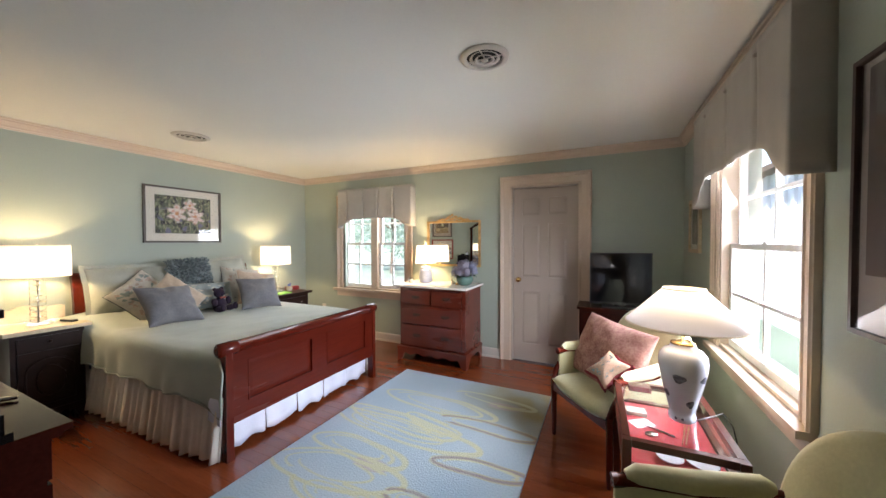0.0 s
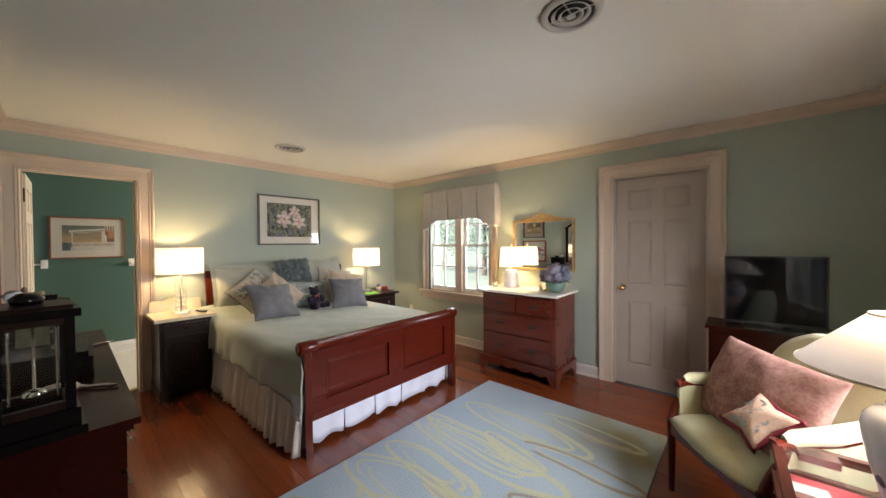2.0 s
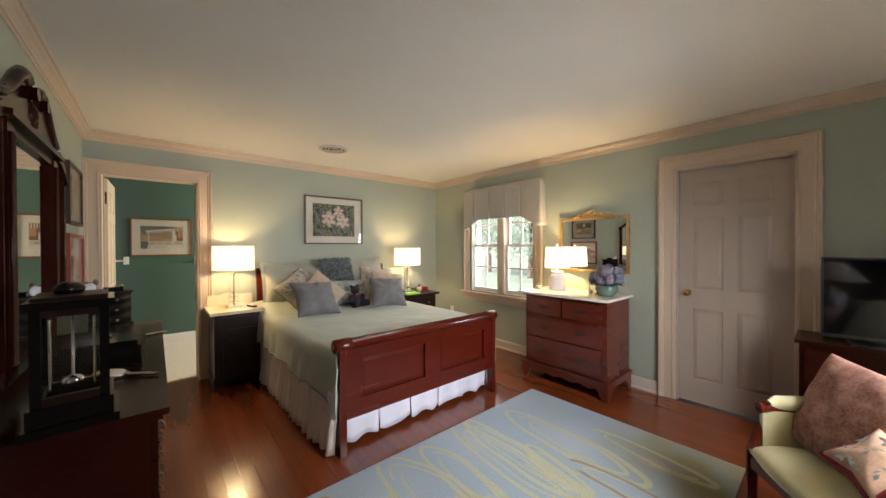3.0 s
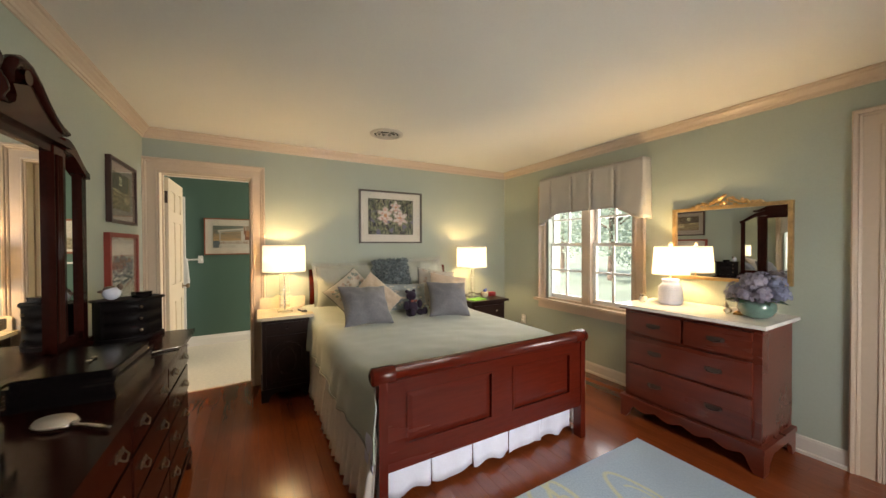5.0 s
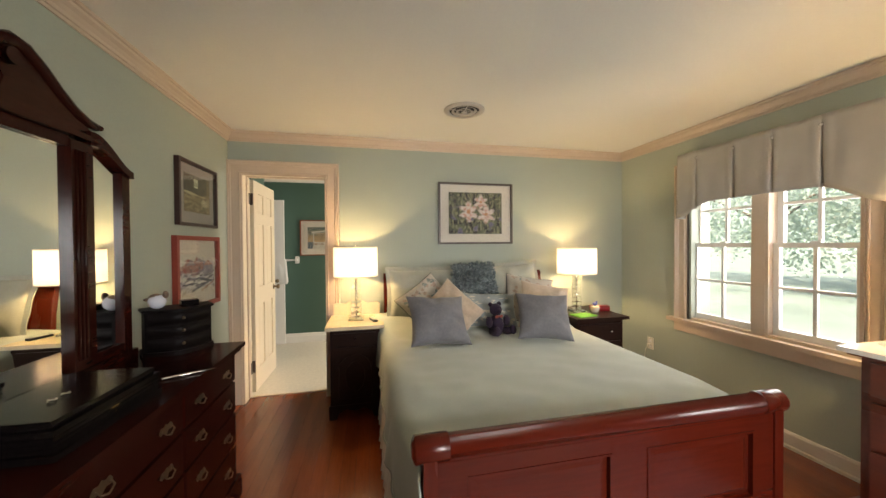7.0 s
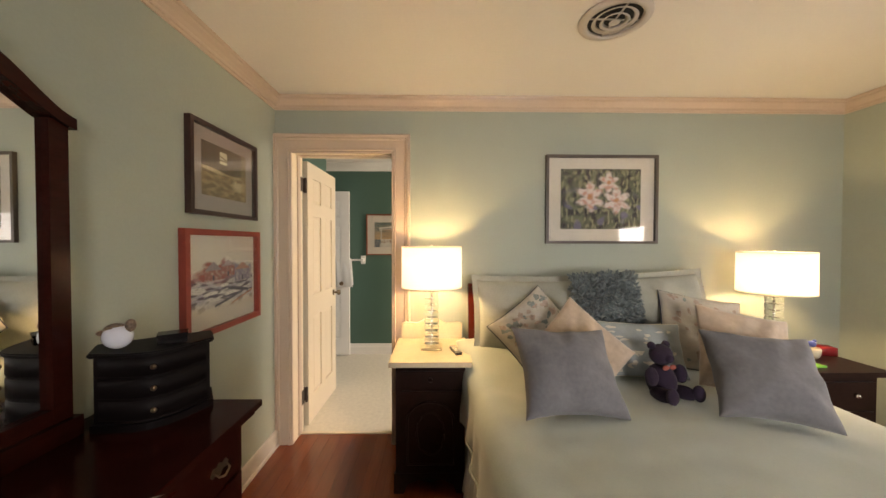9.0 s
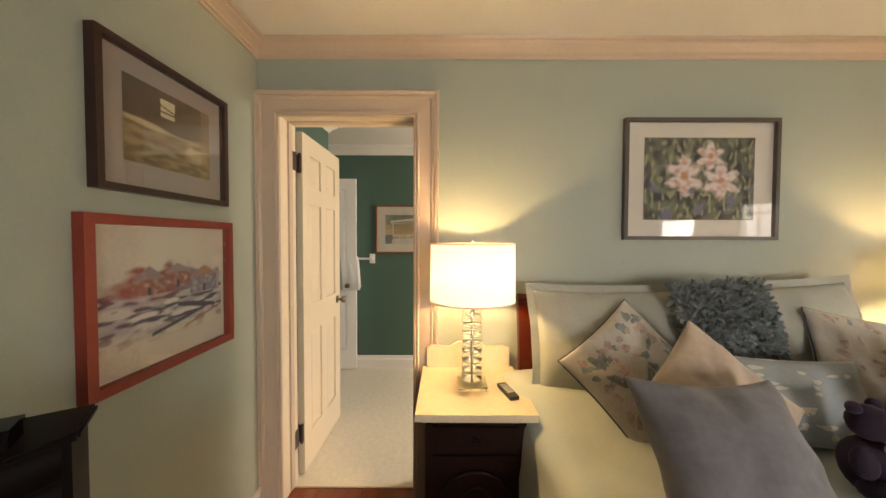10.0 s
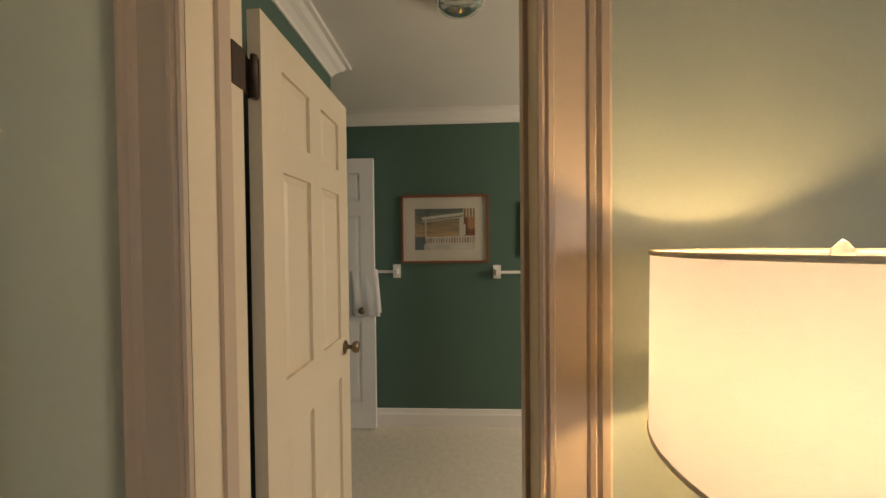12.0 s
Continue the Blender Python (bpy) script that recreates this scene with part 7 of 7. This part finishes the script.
bm = tube([(-0.702 + 0.045, 2.695, 0.602), (-0.60, 2.74, 0.606), (-0.54, 2.80, 0.607), (-0.50, 2.82, 0.55), (-0.44, 2.84, 0.30), (-0.40, 2.85, 0.02), (XE - 0.03, 2.86, 0.006)], 0.003, 6)
solid("lamp_cord", bm, M["plastic"], "thin dark lamp cord running over the table edge to the wall", "cord")

# ---- rug ----
LOOPS = [(-2.80, 3.47, -1.76, 3.41, 0.12, 0), (-2.13, 3.28, -1.42, 3.24, 0.075, 1), (-2.95, 3.01, -1.73, 2.94, 0.12, 0), (-2.87, 2.67, -2.11, 2.65, 0.10, 0), (-2.93, 2.39, -2.03, 2.50, 0.15, 0),
         (-1.97, 2.78, -1.38, 2.84, 0.06, 1), (-2.91, 3.11, -1.93, 3.03, 0.10, 0), (-2.65, 2.30, -1.72, 2.22, 0.11, 0), (-2.10, 2.42, -1.44, 2.36, 0.09, 1), (-2.85, 1.98, -1.95, 1.90, 0.12, 1), (-2.2, 3.72, -1.5, 3.66, 0.07, 0),
         (-2.30, 1.80, -1.50, 1.86, 0.10, 0), (-2.70, 2.05, -1.9, 2.10, 0.08, 0), (-2.4, 3.20, -1.85, 3.05, 0.07, 0)]


def rug_colour(u, v):
    x, y = -2.912 + 1.490 * u, 1.545 + 2.440 * v
    c = mixc((0.29, 0.39, 0.48), (0.39, 0.48, 0.55), 0.5 + 0.9 * noise.noise((x * 2, y * 2, 3)))
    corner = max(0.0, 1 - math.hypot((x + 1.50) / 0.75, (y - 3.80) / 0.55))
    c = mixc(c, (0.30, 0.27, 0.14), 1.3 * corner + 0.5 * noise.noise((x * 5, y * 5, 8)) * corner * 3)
    for cx_, cy_ in ((-2.30, 2.57), (-2.75, 1.85), (-1.85, 2.15), (-1.75, 3.62)):
        c = mixc(c, (0.42, 0.36, 0.34), soft(math.hypot((x - cx_) / 0.13, (y - cy_) / 0.055) - 1, 0.25) * 0.8)
    wx, wy = x + 0.03 * noise.noise((x * 3, y * 3, 1)), y + 0.035 * noise.noise((x * 2.5, y * 4, 2))
    for x0, y0, x1, y1, b, kind in LOOPS:
        a = math.hypot(x1 - x0, y1 - y0) / 2
        ang = math.atan2(y1 - y0, x1 - x0)
        dx, dy = wx - (x0 + x1) / 2, wy - (y0 + y1) / 2
        if abs(dx) > a + 0.05 or abs(dy) > b + 0.08:
            continue
        p, q = dx * math.cos(ang) + dy * math.sin(ang), -dx * math.sin(ang) + dy * math.cos(ang)
        rr = math.hypot(p / a, q / b)
        th = math.atan2(q / b, p / a)
        for k, wd in ((1.0, 0.011), (0.76, 0.007), (0.56, 0.005)):
            if k < 0.7 and b < 0.09:
                continue
            d = abs(rr - k) * max(rr, 0.05) / max(1e-3, math.hypot(p / a ** 2, q / b ** 2)) + (0.10 if math.sin(th * 0.5 + x0 * 7 + k * 9) < -0.75 else 0)
            wdt = wd * 1.0 * (1 + 0.9 * max(0, math.cos(th)))
            c = mixc(c, (0.50, 0.51, 0.33) if not (kind and k == 1.0) else (0.27, 0.21, 0.20), soft(d - wdt, 0.006) * 0.9)
            if kind and k == 1.0:
                c = mixc(c, (0.45, 0.44, 0.22), soft(abs(d - 0.016) - 0.004, 0.006) * 0.8)
    return c


rug = thing("rug", "pale blue wool rug with looping yellow-green swirls on the wooden floor", "rug", (-2.167, 2.765, 0))
part("edge", finish(boxes((-0.745, 0.745, -1.220, 1.220, 0.0005, 0.009)), 0.003), mat("rug_edge_wool", (0.24, 0.30, 0.34), 0.95, fine=200, bump=0.002), rug)
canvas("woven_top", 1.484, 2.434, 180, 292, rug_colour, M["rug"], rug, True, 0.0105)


# ---- ceiling vents, outlet ----
def vent(x, y, label, k=1.0):
    v = thing("ceiling_vent", label, "ceiling vent", (x, y, H), group="round ceiling vents")
    v.scale = (k, k, 1)
    part("flange", lathe([(0.095, -0.001), (0.128, -0.001), (0.126, -0.008), (0.100, -0.016), (0.095, -0.010), (0.095, -0.001)], 40), M["ventw"], v)
    part("throat", lathe([(0, -0.0012), (0.094, -0.0012)], 40), M["groove2"], v, "dark vent throat")
    for r0, z in ((0.074, -0.010), (0.046, -0.014)):
        part("ring", lathe([(r0, -0.004 + z * 0.3), (r0 + 0.006, z), (r0 + 0.003, z - 0.003), (r0 - 0.010, z + 0.008), (r0 - 0.006, -0.004 + z * 0.3), (r0, -0.004 + z * 0.3)], 36), M["ventw"], v)
    part("centre", lathe([(0, -0.018), (0.016, -0.020), (0.020, -0.017), (0.008, -0.010), (0, -0.010)], 24), M["ventw"], v)
    part("spoke", boxes((-0.096, 0.096, -0.003, 0.003, -0.010, -0.006), (-0.003, 0.003, -0.096, 0.096, -0.0055, -0.0015)), M["ventw"], v)
    return v


M["ventw"] = mat("enamelled_vent_metal", (0.50, 0.465, 0.42), 0.35, vary=0.06)
M["groove2"] = mat("vent_throat_dark", (0.03, 0.03, 0.03), 0.8)
vent(-1.597, 2.645, "round white ceiling vent with concentric rings")
vent(-4.435, 2.727, "round white ceiling vent with concentric rings over the bed", 1.16)
o = thing("outlet", "cream wall outlet with a plug and cord low on the wall", "outlet", (-4.865, YN, 0.375))
part("plate", finish(boxes((-0.036, 0.036, -0.006, -0.0005, -0.058, 0.058)), 0.003), M["plate"], o)
part("plug", finish(boxes((-0.014, 0.014, -0.035, -0.0065, -0.036, -0.008)), 0.004), M["plate"], o)
part("cord", tube([(0, -0.034, -0.022), (-0.01, -0.05, -0.05), (-0.03, -0.045, -0.15), (-0.05, -0.04, -0.30), (-0.06, -0.04, -0.370)], 0.003, 6), M["plate"], o)
part("socket", finish(boxes((-0.015, 0.015, -0.0085, -0.0065, 0.010, 0.036)), 0.001), M["white"], o)

# ---- floor of strips ----
fl_ = new("floor")
tagged(fl_, "cherry-stained oak strip floor", kind="structure")
r = random.Random(5)
PW = 0.083
y = YS
while y < YN - 0.002:
    y1 = min(YN, y + PW)
    x = XW - 0.115
    lens = [r.uniform(0.5, 1.5)]
    while x < XE - 0.01:
        x1 = min(XE, x + lens[-1])
        if XE - x1 < 0.3:
            x1 = XE
        x0 = x
        if not (0.975 < (y + y1) / 2 < 1.66) and x0 < XW:
            x0 = XW
        part("plank", boxes((x0 + 0.0004, x1 - 0.0004, y + 0.0005, y1 - 0.0005, -0.0118, 0.0)), M["floor"], fl_)
        x = x1
        lens.append(r.uniform(0.7, 1.7))
    y = y1
